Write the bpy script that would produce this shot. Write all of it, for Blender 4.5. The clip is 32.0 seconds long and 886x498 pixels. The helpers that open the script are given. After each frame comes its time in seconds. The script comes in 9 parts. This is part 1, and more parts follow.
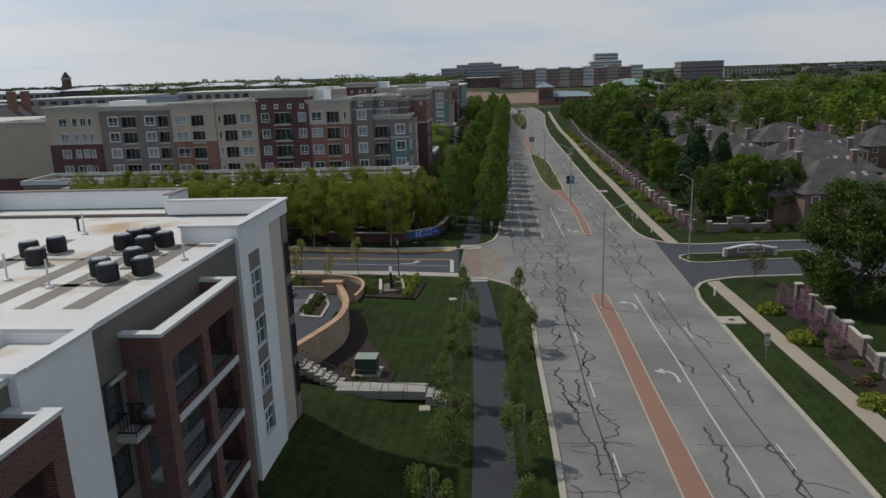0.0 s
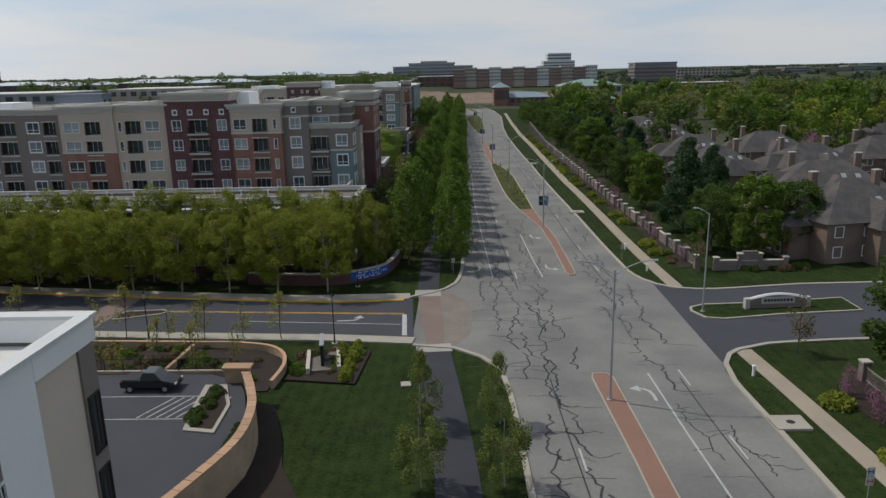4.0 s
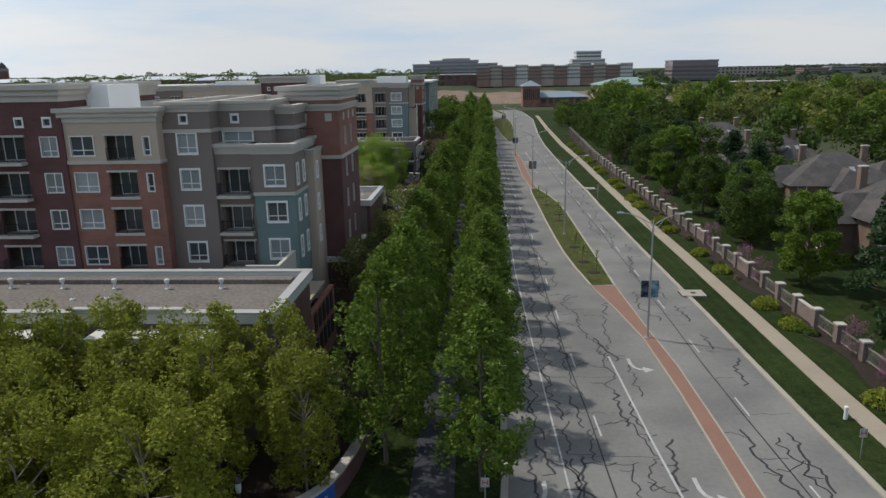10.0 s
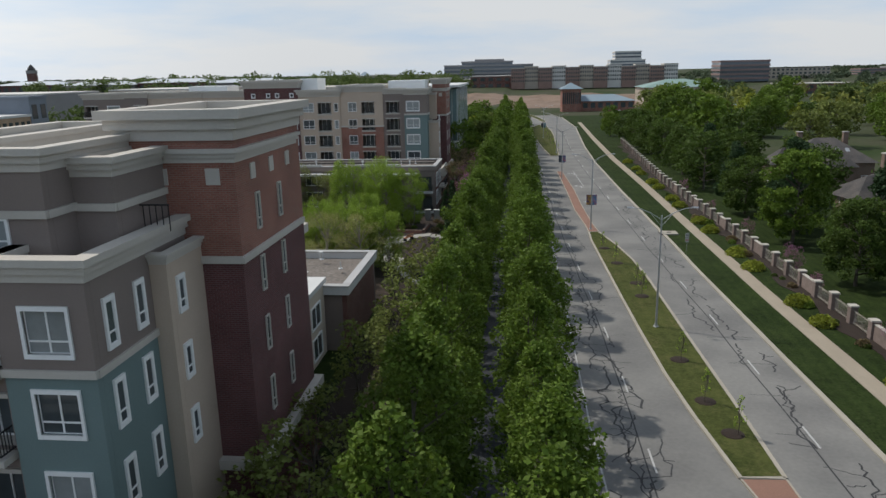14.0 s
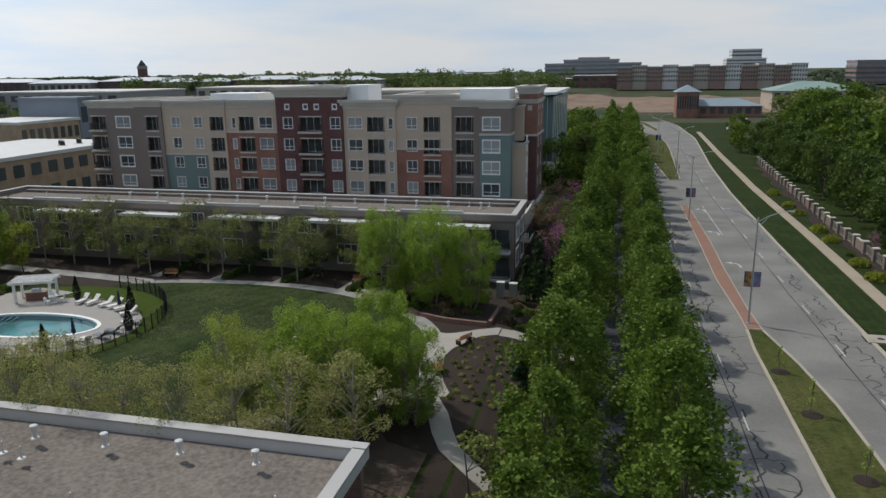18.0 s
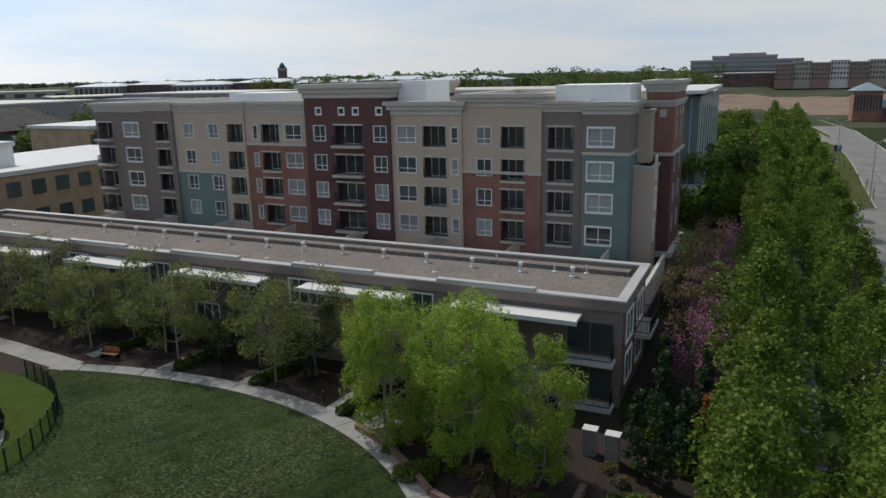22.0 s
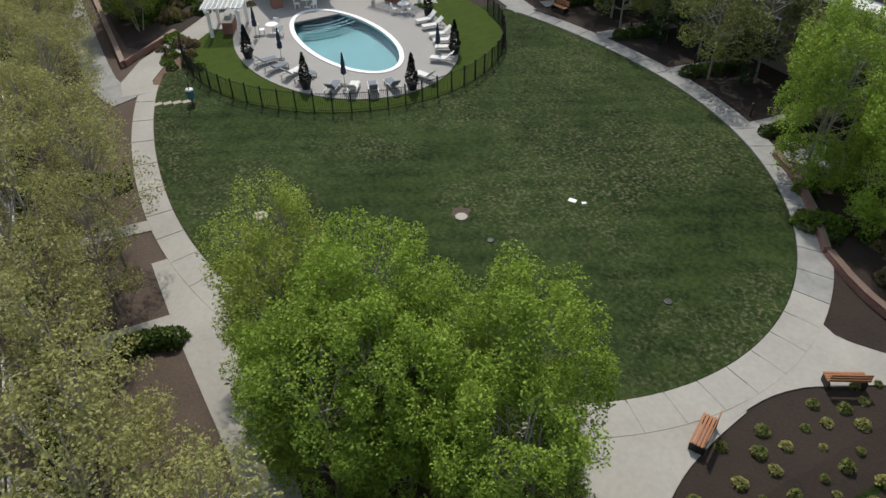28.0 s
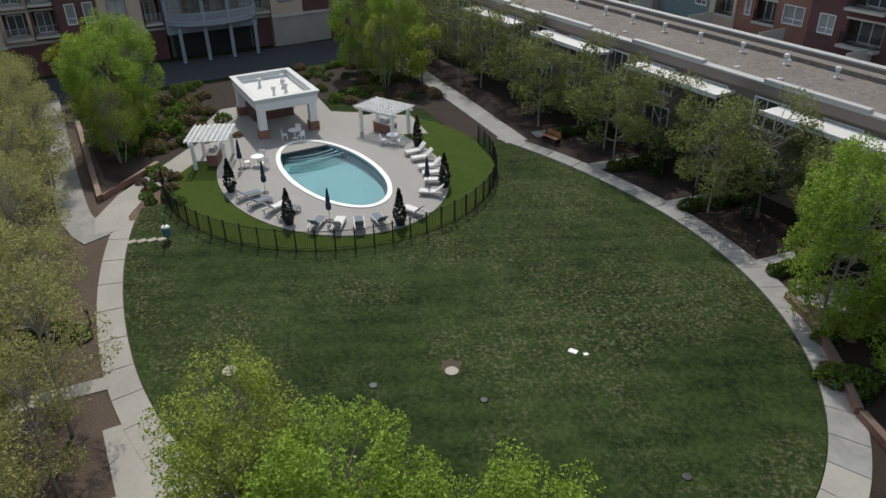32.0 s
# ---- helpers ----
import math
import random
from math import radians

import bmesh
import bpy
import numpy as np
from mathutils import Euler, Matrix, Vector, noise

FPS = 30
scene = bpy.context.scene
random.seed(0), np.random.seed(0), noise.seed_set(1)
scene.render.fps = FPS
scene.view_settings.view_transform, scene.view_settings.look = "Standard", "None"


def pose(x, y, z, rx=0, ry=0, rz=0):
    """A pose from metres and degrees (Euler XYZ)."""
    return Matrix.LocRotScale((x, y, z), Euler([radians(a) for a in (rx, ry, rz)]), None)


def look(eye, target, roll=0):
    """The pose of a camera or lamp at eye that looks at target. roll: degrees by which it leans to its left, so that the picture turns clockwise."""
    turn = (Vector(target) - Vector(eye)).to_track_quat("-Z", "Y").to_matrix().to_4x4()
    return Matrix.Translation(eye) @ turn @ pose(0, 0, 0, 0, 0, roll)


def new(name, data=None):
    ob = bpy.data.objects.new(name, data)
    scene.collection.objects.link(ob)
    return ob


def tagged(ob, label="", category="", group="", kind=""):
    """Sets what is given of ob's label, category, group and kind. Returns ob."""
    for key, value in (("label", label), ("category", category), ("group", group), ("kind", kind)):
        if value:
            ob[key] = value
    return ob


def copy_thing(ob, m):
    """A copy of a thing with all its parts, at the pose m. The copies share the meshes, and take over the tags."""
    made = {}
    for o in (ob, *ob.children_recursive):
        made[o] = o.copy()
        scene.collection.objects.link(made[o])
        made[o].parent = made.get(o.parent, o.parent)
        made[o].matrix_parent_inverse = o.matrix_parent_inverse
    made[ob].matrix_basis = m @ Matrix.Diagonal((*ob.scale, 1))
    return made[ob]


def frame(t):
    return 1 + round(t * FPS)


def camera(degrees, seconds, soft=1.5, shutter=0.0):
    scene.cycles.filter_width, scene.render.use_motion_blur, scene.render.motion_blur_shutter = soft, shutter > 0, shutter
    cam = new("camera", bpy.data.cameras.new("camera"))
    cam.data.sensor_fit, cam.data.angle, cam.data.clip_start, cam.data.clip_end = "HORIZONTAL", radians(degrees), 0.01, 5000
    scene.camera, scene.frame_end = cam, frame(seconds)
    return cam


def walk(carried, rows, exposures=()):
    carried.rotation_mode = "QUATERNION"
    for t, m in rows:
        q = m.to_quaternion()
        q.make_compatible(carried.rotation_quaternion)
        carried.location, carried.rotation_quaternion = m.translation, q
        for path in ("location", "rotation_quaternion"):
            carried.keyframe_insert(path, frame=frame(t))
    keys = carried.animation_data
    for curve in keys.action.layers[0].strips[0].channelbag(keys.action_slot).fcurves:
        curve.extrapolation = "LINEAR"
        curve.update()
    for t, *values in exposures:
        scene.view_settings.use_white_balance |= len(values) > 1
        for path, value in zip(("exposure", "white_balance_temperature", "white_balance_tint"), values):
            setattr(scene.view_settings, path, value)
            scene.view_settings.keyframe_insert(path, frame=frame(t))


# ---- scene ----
cam = camera(63.8, 32.0)

PATH = [
    (0, (3.946, -37.642, 26.306), (3.756, -35.71, 25.826), -1.9),
    (0.5, (3.936, -36.578, 26.22), (3.747, -34.645, 25.741), -1.9),
    (1, (3.8, -34.611, 26.188), (3.611, -32.679, 25.709), -1.9),
    (1.5, (3.555, -32.107, 26.278), (3.368, -30.175, 25.797), -1.8),
    (2, (3.262, -29.123, 26.421), (3.077, -27.191, 25.938), -1.7),
    (2.5, (3.007, -25.908, 26.545), (3.015, -23.968, 26.056), -1.4),
    (3, (2.634, -22.232, 26.577), (2.602, -20.293, 26.09), -1.5),
    (3.5, (2.455, -18.504, 26.714), (2.406, -16.565, 26.226), -1.4),
    (5.5, (1.727, -1.459, 26.752), (1.636, 0.478, 26.264), -1.2),
    (6, (1.799, 2.977, 26.778), (1.706, 4.913, 26.287), -1.3),
    (6.5, (1.624, 7.819, 26.33), (1.532, 9.756, 25.841), -1.3),
    (7, (1.486, 12.549, 25.998), (1.322, 14.482, 25.51), -1.3),
    (7.5, (1.226, 17.369, 25.746), (1.224, 19.308, 25.256), -1.1),
    (8, (1.056, 22.33, 25.498), (1.056, 24.269, 25.007), -1.0),
    (8.5, (1.038, 27.294, 25.23), (0.922, 29.23, 24.741), -1.1),
    (9, (1.048, 32.228, 25.122), (0.929, 34.163, 24.632), -1.1),
    (9.5, (0.998, 37.037, 24.848), (0.879, 38.973, 24.36), -1.1),
    (10, (0.862, 41.909, 24.632), (0.744, 43.845, 24.144), -1.1),
    (10.5, (0.75, 46.788, 24.501), (0.633, 48.724, 24.013), -1.1),
    (11, (0.659, 51.638, 24.437), (0.542, 53.574, 23.949), -1.2),
    (11.5, (0.483, 56.486, 24.396), (0.369, 58.422, 23.908), -1.2),
    (12, (0.238, 61.363, 24.355), (0.127, 63.299, 23.866), -1.1),
    (12.5, (0.067, 66.146, 24.362), (-0.045, 68.082, 23.874), -1.0),
    (13, (-0.148, 70.928, 24.522), (-0.259, 72.865, 24.034), -1.0),
    (13.5, (-0.346, 75.75, 24.619), (-0.458, 77.686, 24.132), -1.0),
    (14, (-0.677, 80.748, 24.746), (-0.883, 82.678, 24.263), -1.2),
    (14.5, (-1.166, 85.89, 25.01), (-1.367, 87.82, 24.525), -0.8),
    (15, (-1.745, 90.896, 25.31), (-2.044, 92.813, 24.822), -0.4),
    (17.5, (-2.918, 112.961, 25.71), (-3.28, 114.868, 25.227), -0.7),
    (18, (-2.932, 117.402, 25.902), (-3.398, 119.285, 25.416), -0.8),
    (18.5, (-3.579, 122.079, 25.861), (-3.825, 124.003, 25.375), -0.4),
    (19, (-4.093, 126.564, 25.862), (-4.339, 128.488, 25.375), -0.4),
    (19.5, (-4.757, 131.497, 25.677), (-5.014, 133.42, 25.192), -0.4),
    (20, (-5.341, 136.647, 25.42), (-5.598, 138.57, 24.936), -0.4),
    (20.5, (-5.656, 141.338, 25.456), (-5.918, 143.261, 24.971), -0.4),
    (21, (-5.701, 144.992, 25.149), (-5.966, 146.914, 24.664), -0.4),
    (21.5, (-5.665, 148.047, 24.804), (-5.934, 149.969, 24.32), -0.4),
    (22, (-6.13, 151.243, 24.626), (-6.943, 153.006, 24.148), -1.3),
    (22.5, (-6.191, 151.894, 24.593), (-7.375, 153.437, 24.125), -1.5),
    (23, (-6.042, 152.408, 24.605), (-7.725, 153.388, 24.152), -1.7),
    (23.5, (-5.895, 152.644, 24.805), (-7.625, 153.583, 24.452), -1.3),
    (24, (-5.686, 152.419, 24.711), (-7.433, 153.37, 24.502), -0.7),
    (24.5, (-5.561, 152.195, 24.66), (-7.276, 153.128, 24.228), -0.4),
    (25, (-5.361, 152.291, 24.528), (-7.018, 153.188, 23.859), -0.2),
    (25.5, (-5.316, 152.666, 24.715), (-6.889, 153.503, 23.806), -0.7),
    (26, (-5.292, 152.562, 24.844), (-6.782, 153.355, 23.773), -0.6),
    (26.5, (-5.24, 152.497, 24.883), (-6.697, 153.272, 23.753), -0.6),
    (28.5, (-7.34, 154.661, 23.893), (-8.728, 155.363, 22.635), -1.4),
    (29, (-8.587, 155.502, 23.744), (-9.975, 156.204, 22.488), -1.5),
    (29.5, (-9.17, 155.687, 23.662), (-10.404, 156.627, 22.399), -1.0),
    (30, (-9.32, 155.79, 23.708), (-10.665, 156.567, 22.448), -1.3),
    (30.5, (-9.456, 155.936, 23.774), (-10.8, 156.712, 22.512), -1.3),
    (31, (-9.623, 156.022, 24.076), (-11.014, 156.831, 22.889), -1.2),
    (31.5, (-9.488, 155.892, 24.193), (-10.975, 156.761, 23.176), -1.2),
    (32, (-9.515, 155.77, 24.11), (-11.051, 156.58, 23.117), -1.1),
]
walk(cam, [(t, look(eye, target, roll)) for t, eye, target, roll in PATH], [(0, -0.28), (3, -0.2), (6, -0.14), (8, -0.12), (10, 0.06), (15, 0.06), (18, -0.02), (20, 0.03), (22, -0.06), (23, -0.34), (24.2, -0.78), (25.1, -0.52), (26.0, 0.46), (27.2, 0.4), (29, 0.22), (32, 0.18)])

# ---- sky and sun ----
SUN_FROM = Vector((-10.8, 4.2, 16.5)).normalized()
sky_world = bpy.data.worlds.new("sky")
sky_world.use_nodes = True
scene.world = sky_world
wt = sky_world.node_tree
wt.nodes.clear()
w_out = wt.nodes.new("ShaderNodeOutputWorld")
w_bg = wt.nodes.new("ShaderNodeBackground")
w_sky = wt.nodes.new("ShaderNodeTexSky")
w_sky.sky_type = "NISHITA"
w_sky.sun_disc = False
w_sky.sun_elevation = math.asin(SUN_FROM.z)
w_sky.sun_rotation = math.atan2(SUN_FROM.x, SUN_FROM.y)
w_sky.air_density, w_sky.dust_density = 1.0, 2.0
w_co = wt.nodes.new("ShaderNodeTexCoord")
w_map = wt.nodes.new("ShaderNodeMapping")
w_map.inputs["Scale"].default_value = (1.2, 1.2, 7.0)
w_noise = wt.nodes.new("ShaderNodeTexNoise")
w_noise.inputs["Scale"].default_value, w_noise.inputs["Detail"].default_value = 2.6, 8.0
w_noise.inputs["Roughness"].default_value = 0.55
w_ramp = wt.nodes.new("ShaderNodeValToRGB")
w_ramp.color_ramp.elements[0].position, w_ramp.color_ramp.elements[0].color = 0.34, (6.6, 8.1, 9.9, 1)
w_ramp.color_ramp.elements[1].position, w_ramp.color_ramp.elements[1].color = 0.56, (8.9, 9.2, 9.5, 1)
w_mix = wt.nodes.new("ShaderNodeMix")
w_mix.data_type = "RGBA"
w_sep = wt.nodes.new("ShaderNodeSeparateXYZ")
w_a, w_b = wt.nodes.new("ShaderNodeMath"), wt.nodes.new("ShaderNodeMath")
w_a.operation = w_b.operation = "MULTIPLY_ADD"
w_a.inputs[1].default_value, w_a.inputs[2].default_value, w_b.inputs[1].default_value = 0.8, -0.06, 0.16
w_high = wt.nodes.new("ShaderNodeMapRange")
w_high.inputs[1].default_value, w_high.inputs[2].default_value, w_high.inputs[3].default_value, w_high.inputs[4].default_value = 0.2, 0.8, 0.92, 0.45
wt.links.new(w_co.outputs["Generated"], w_sep.inputs[0])
wt.links.new(w_sep.outputs[2], w_high.inputs[0])
wt.links.new(w_high.outputs[0], w_mix.inputs[0])
w_west, w_glow = wt.nodes.new("ShaderNodeMapRange"), wt.nodes.new("ShaderNodeVectorMath")
w_west.interpolation_type, w_glow.operation = "SMOOTHSTEP", "MULTIPLY"
w_west.inputs[1].default_value, w_west.inputs[2].default_value, w_west.inputs[3].default_value, w_west.inputs[4].default_value = -0.25, -1.0, 1.0, 1.5
wt.links.new(w_sep.outputs[0], w_west.inputs[0])
for a, b in ((w_co.outputs["Generated"], w_map.inputs["Vector"]), (w_map.outputs[0], w_noise.inputs["Vector"]),
             (w_noise.outputs[0], w_a.inputs[0]), (w_sep.outputs[1], w_b.inputs[0]), (w_a.outputs[0], w_b.inputs[2]), (w_b.outputs[0], w_ramp.inputs[0]), (w_sky.outputs[0], w_mix.inputs[6]), (w_ramp.outputs[0], w_mix.inputs[7]),
             (w_mix.outputs[2], w_glow.inputs[0]), (w_west.outputs[0], w_glow.inputs[1]), (w_glow.outputs[0], w_bg.inputs[0]), (w_bg.outputs[0], w_out.inputs[0])):
    wt.links.new(a, b)
w_bg.inputs[1].default_value = 0.076
sun = new("sun", bpy.data.lights.new("sun", "SUN"))
sun.data.energy, sun.data.angle, sun.data.color = 2.75, radians(1.2), (1.0, 0.95, 0.87)
sun.matrix_world = look((0, 0, 100), Vector((0, 0, 100)) - SUN_FROM)


# ---- materials ----
def mat(name, colour, rough=0.8, metal=0.0, scale=3.0, var=0.18, fine=40.0, fine_var=0.1, bump=0.0, island=0.0, spec=0.4, warm=None, obj=0.0):
    """A node material: base colour with stains at one scale, grain at another, and relief."""
    m = bpy.data.materials.new(name)
    m.use_nodes = True
    nt = m.node_tree
    b = nt.nodes["Principled BSDF"]
    b.inputs["Roughness"].default_value, b.inputs["Metallic"].default_value = rough, metal
    b.inputs["Specular IOR Level"].default_value = spec
    co = nt.nodes.new("ShaderNodeTexCoord")
    n1, n2 = nt.nodes.new("ShaderNodeTexNoise"), nt.nodes.new("ShaderNodeTexNoise")
    n1.inputs["Scale"].default_value, n2.inputs["Scale"].default_value = 1.0 / scale, fine
    n1.inputs["Detail"].default_value = 5.0
    geo = nt.nodes.new("ShaderNodeNewGeometry")
    for n in (n1, n2):
        nt.links.new(geo.outputs["Position"], n.inputs["Vector"])
    def math_node(op, a, b2):
        k = nt.nodes.new("ShaderNodeMath")
        k.operation = op
        for i, v in enumerate((a, b2)):
            if isinstance(v, (int, float)):
                k.inputs[i].default_value = v
            else:
                nt.links.new(v, k.inputs[i])
        return k.outputs[0]
    f = math_node("ADD", math_node("MULTIPLY", math_node("SUBTRACT", n1.outputs[0], 0.5), 2.2 * var),
                  math_node("MULTIPLY", math_node("SUBTRACT", n2.outputs[0], 0.5), 2.2 * fine_var))
    if island:
        f = math_node("ADD", f, math_node("MULTIPLY", math_node("SUBTRACT", geo.outputs["Random Per Island"], 0.5), island))
    if obj:
        oi = nt.nodes.new("ShaderNodeObjectInfo")
        f = math_node("ADD", f, math_node("MULTIPLY", math_node("SUBTRACT", oi.outputs["Random"], 0.5), obj))
    k = math_node("ADD", f, 1.0)
    mul = nt.nodes.new("ShaderNodeVectorMath")
    mul.operation = "SCALE"
    mul.inputs[0].default_value = colour
    if warm:
        mx = nt.nodes.new("ShaderNodeMix")
        mx.data_type = "RGBA"
        mx.inputs[6].default_value, mx.inputs[7].default_value = (*colour, 1), (*warm, 1)
        rp = nt.nodes.new("ShaderNodeMapRange")
        rp.inputs[1].default_value, rp.inputs[2].default_value = 0.38, 0.62
        nt.links.new(n1.outputs[0], rp.inputs[0])
        nt.links.new(rp.outputs[0], mx.inputs[0])
        nt.links.new(mx.outputs[2], mul.inputs[0])
    nt.links.new(k, mul.inputs["Scale"])
    nt.links.new(mul.outputs[0], b.inputs["Base Color"])
    if bump:
        bp = nt.nodes.new("ShaderNodeBump")
        bp.inputs["Strength"].default_value, bp.inputs["Distance"].default_value = bump, 0.05
        nt.links.new(n2.outputs[0], bp.inputs["Height"])
        nt.links.new(bp.outputs[0], b.inputs["Normal"])
    return m


def brick_mat(name, c1, c2, mortar):
    """Courses of brick, laid by the surface's own direction, with mortar joints sunk in."""
    m = mat(name, c1, 0.9)
    nt = m.node_tree
    b = nt.nodes["Principled BSDF"]
    geo = nt.nodes.new("ShaderNodeNewGeometry")
    sep, cmb = nt.nodes.new("ShaderNodeSeparateXYZ"), nt.nodes.new("ShaderNodeCombineXYZ")
    add = nt.nodes.new("ShaderNodeMath")
    nt.links.new(geo.outputs["Position"], sep.inputs[0])
    nt.links.new(sep.outputs[0], add.inputs[0])
    nt.links.new(sep.outputs[1], add.inputs[1])
    nt.links.new(add.outputs[0], cmb.inputs[0])
    nt.links.new(sep.outputs[2], cmb.inputs[1])
    br = nt.nodes.new("ShaderNodeTexBrick")
    br.inputs["Color1"].default_value, br.inputs["Color2"].default_value, br.inputs["Mortar"].default_value = (*c1, 1), (*c2, 1), (*mortar, 1)
    br.inputs["Scale"].default_value, br.inputs["Mortar Size"].default_value = 1.0, 0.012
    br.inputs["Brick Width"].default_value, br.inputs["Row Height"].default_value = 0.30, 0.10
    nt.links.new(cmb.outputs[0], br.inputs["Vector"])
    n1 = nt.nodes.new("ShaderNodeTexNoise")
    n1.inputs["Scale"].default_value, n1.inputs["Detail"].default_value = 0.5, 5.0
    nt.links.new(geo.outputs["Position"], n1.inputs["Vector"])
    mr = nt.nodes.new("ShaderNodeMapRange")
    mr.inputs[1].default_value, mr.inputs[2].default_value, mr.inputs[3].default_value, mr.inputs[4].default_value = 0.25, 0.75, 0.78, 1.2
    nt.links.new(n1.outputs[0], mr.inputs[0])
    sc = nt.nodes.new("ShaderNodeVectorMath")
    sc.operation = "SCALE"
    nt.links.new(br.outputs["Color"], sc.inputs[0])
    nt.links.new(mr.outputs[0], sc.inputs["Scale"])
    nt.links.new(sc.outputs[0], b.inputs["Base Color"])
    bp = nt.nodes.new("ShaderNodeBump")
    bp.inputs["Strength"].default_value, bp.inputs["Distance"].default_value, bp.invert = 0.5, 0.01, True
    nt.links.new(br.outputs["Fac"], bp.inputs["Height"])
    nt.links.new(bp.outputs[0], b.inputs["Normal"])
    return m


def leaf_mat(name, colour, var=0.5, hue=(1.0, 1.0, 1.0)):
    """Leaves: each differs in tone, light passes through them."""
    m = mat(name, colour, 0.65, 0, 2.5, 0.12, 9.0, 0.08, 0, var, 0.25, None, 0.18)
    nt = m.node_tree
    b = nt.nodes["Principled BSDF"]
    tr = nt.nodes.new("ShaderNodeBsdfTranslucent")
    mx = nt.nodes.new("ShaderNodeMixShader")
    mx.inputs[0].default_value = 0.34
    out = nt.nodes["Material Output"]
    src = b.inputs["Base Color"].links[0].from_socket
    nt.links.new(src, tr.inputs[0])
    nt.links.new(b.outputs[0], mx.inputs[1])
    nt.links.new(tr.outputs[0], mx.inputs[2])
    nt.links.new(mx.outputs[0], out.inputs[0])
    return m


def pane_mat(name, colour, rough=0.06, obj=0.5):
    return mat(name, colour, rough, 0.0, 2.0, 0.25, 3.0, 0.1, 0, 0, 0.6, None, obj)


def turf(name, deep, pale, stripe=1.3, across=0.0, worn=0.0, straw=(0.085, 0.080, 0.042)):
    """Mown grass: clumps at two sizes, faint mowing stripes, and straw-coloured worn specks."""
    m = mat(name, deep, 0.95, 0, 4, 0.2, 12, 0.3, 0.6, 0, 0.1)
    nt = m.node_tree
    b = nt.nodes["Principled BSDF"]
    geo = nt.nodes.new("ShaderNodeNewGeometry")

    def noise_of(scale, detail, lo, hi):
        n = nt.nodes.new("ShaderNodeTexNoise")
        n.inputs["Scale"].default_value, n.inputs["Detail"].default_value = scale, detail
        n.inputs["Roughness"].default_value = 0.65
        nt.links.new(geo.outputs["Position"], n.inputs["Vector"])
        r = nt.nodes.new("ShaderNodeMapRange")
        r.inputs[1].default_value, r.inputs[2].default_value = lo, hi
        nt.links.new(n.outputs[0], r.inputs[0])
        return r.outputs[0]

    def op(kind, a, c):
        k = nt.nodes.new("ShaderNodeMath")
        k.operation = kind
        for i, v in enumerate((a, c)):
            if isinstance(v, (int, float)):
                k.inputs[i].default_value = v
            else:
                nt.links.new(v, k.inputs[i])
        return k.outputs[0]
    mp = nt.nodes.new("ShaderNodeMapping")
    mp.inputs["Rotation"].default_value = (0, 0, radians(across))
    nt.links.new(geo.outputs["Position"], mp.inputs["Vector"])
    wv = nt.nodes.new("ShaderNodeTexWave")
    wv.inputs["Scale"].default_value, wv.inputs["Distortion"].default_value = 0.314 / stripe, 0.6
    nt.links.new(mp.outputs[0], wv.inputs["Vector"])
    f = op("ADD", op("MULTIPLY", noise_of(3.8, 8.0, 0.41, 0.59), 0.42), op("MULTIPLY", noise_of(0.13, 4.0, 0.36, 0.64), 0.36))
    f = op("ADD", f, op("MULTIPLY", noise_of(0.75, 3.0, 0.38, 0.60), 0.28))
    f = op("ADD", f, op("MULTIPLY", wv.outputs[1], 0.16))
    mx = nt.nodes.new("ShaderNodeMix")
    mx.data_type = "RGBA"
    mx.inputs[6].default_value, mx.inputs[7].default_value = (*deep, 1), (*pale, 1)
    nt.links.new(f, mx.inputs[0])
    last = mx.outputs[2]
    if worn:
        w = op("MULTIPLY", op("MULTIPLY", noise_of(5.0, 6.0, 0.50, 0.68), noise_of(0.11, 3.0, 0.42, 0.60)), worn)
        mw = nt.nodes.new("ShaderNodeMix")
        mw.data_type = "RGBA"
        mw.inputs[7].default_value = (*straw, 1)
        nt.links.new(w, mw.inputs[0])
        nt.links.new(last, mw.inputs[6])
        last = mw.outputs[2]
    nt.links.new(last, b.inputs["Base Color"])
    return m


def stained(m, lo, hi):
    """Narrows the stains of a material to patches."""
    for n in m.node_tree.nodes:
        if n.bl_idname == "ShaderNodeMapRange":
            n.inputs[1].default_value, n.inputs[2].default_value = lo, hi
    return m


CONCRETE_ROAD = mat("road_concrete", (0.158, 0.155, 0.148), 0.9, 0, 7, 0.22, 3.0, 0.14, 0.1, 0, 0.3, (0.188, 0.184, 0.172))
ASPHALT = mat("asphalt", (0.045, 0.048, 0.056), 0.9, 0, 6, 0.25, 8, 0.15, 0.15)
PATH_ASPHALT = mat("path_asphalt", (0.032, 0.035, 0.042), 0.9, 0, 3, 0.25, 8, 0.15, 0.15)
KERB = mat("kerb_concrete", (0.33, 0.30, 0.25), 0.9, 0, 3, 0.18, 6, 0.1, 0.1)
WALK = mat("walk_concrete", (0.30, 0.255, 0.195), 0.9, 0, 4, 0.18, 6, 0.1, 0.1)
PALE_WALK = mat("pale_concrete", (0.311, 0.294, 0.26), 0.9, 0, 3, 0.22, 5, 0.12, 0.1)
FLAG = mat("flagstone", (0.24, 0.235, 0.22), 0.85, 0, 1.2, 0.3, 3, 0.2, 0.15)
PAVER = mat("brick_paver", (0.225, 0.125, 0.092), 0.9, 0, 4, 0.16, 12, 0.2, 0.15)
PAVER_PINK = mat("worn_paver", (0.185, 0.135, 0.115), 0.9, 0, 4, 0.16, 12, 0.2, 0.1)
PAINT_WHITE = mat("road_paint", (0.38, 0.38, 0.37), 0.8, 0, 1, 0.2, 8, 0.25)
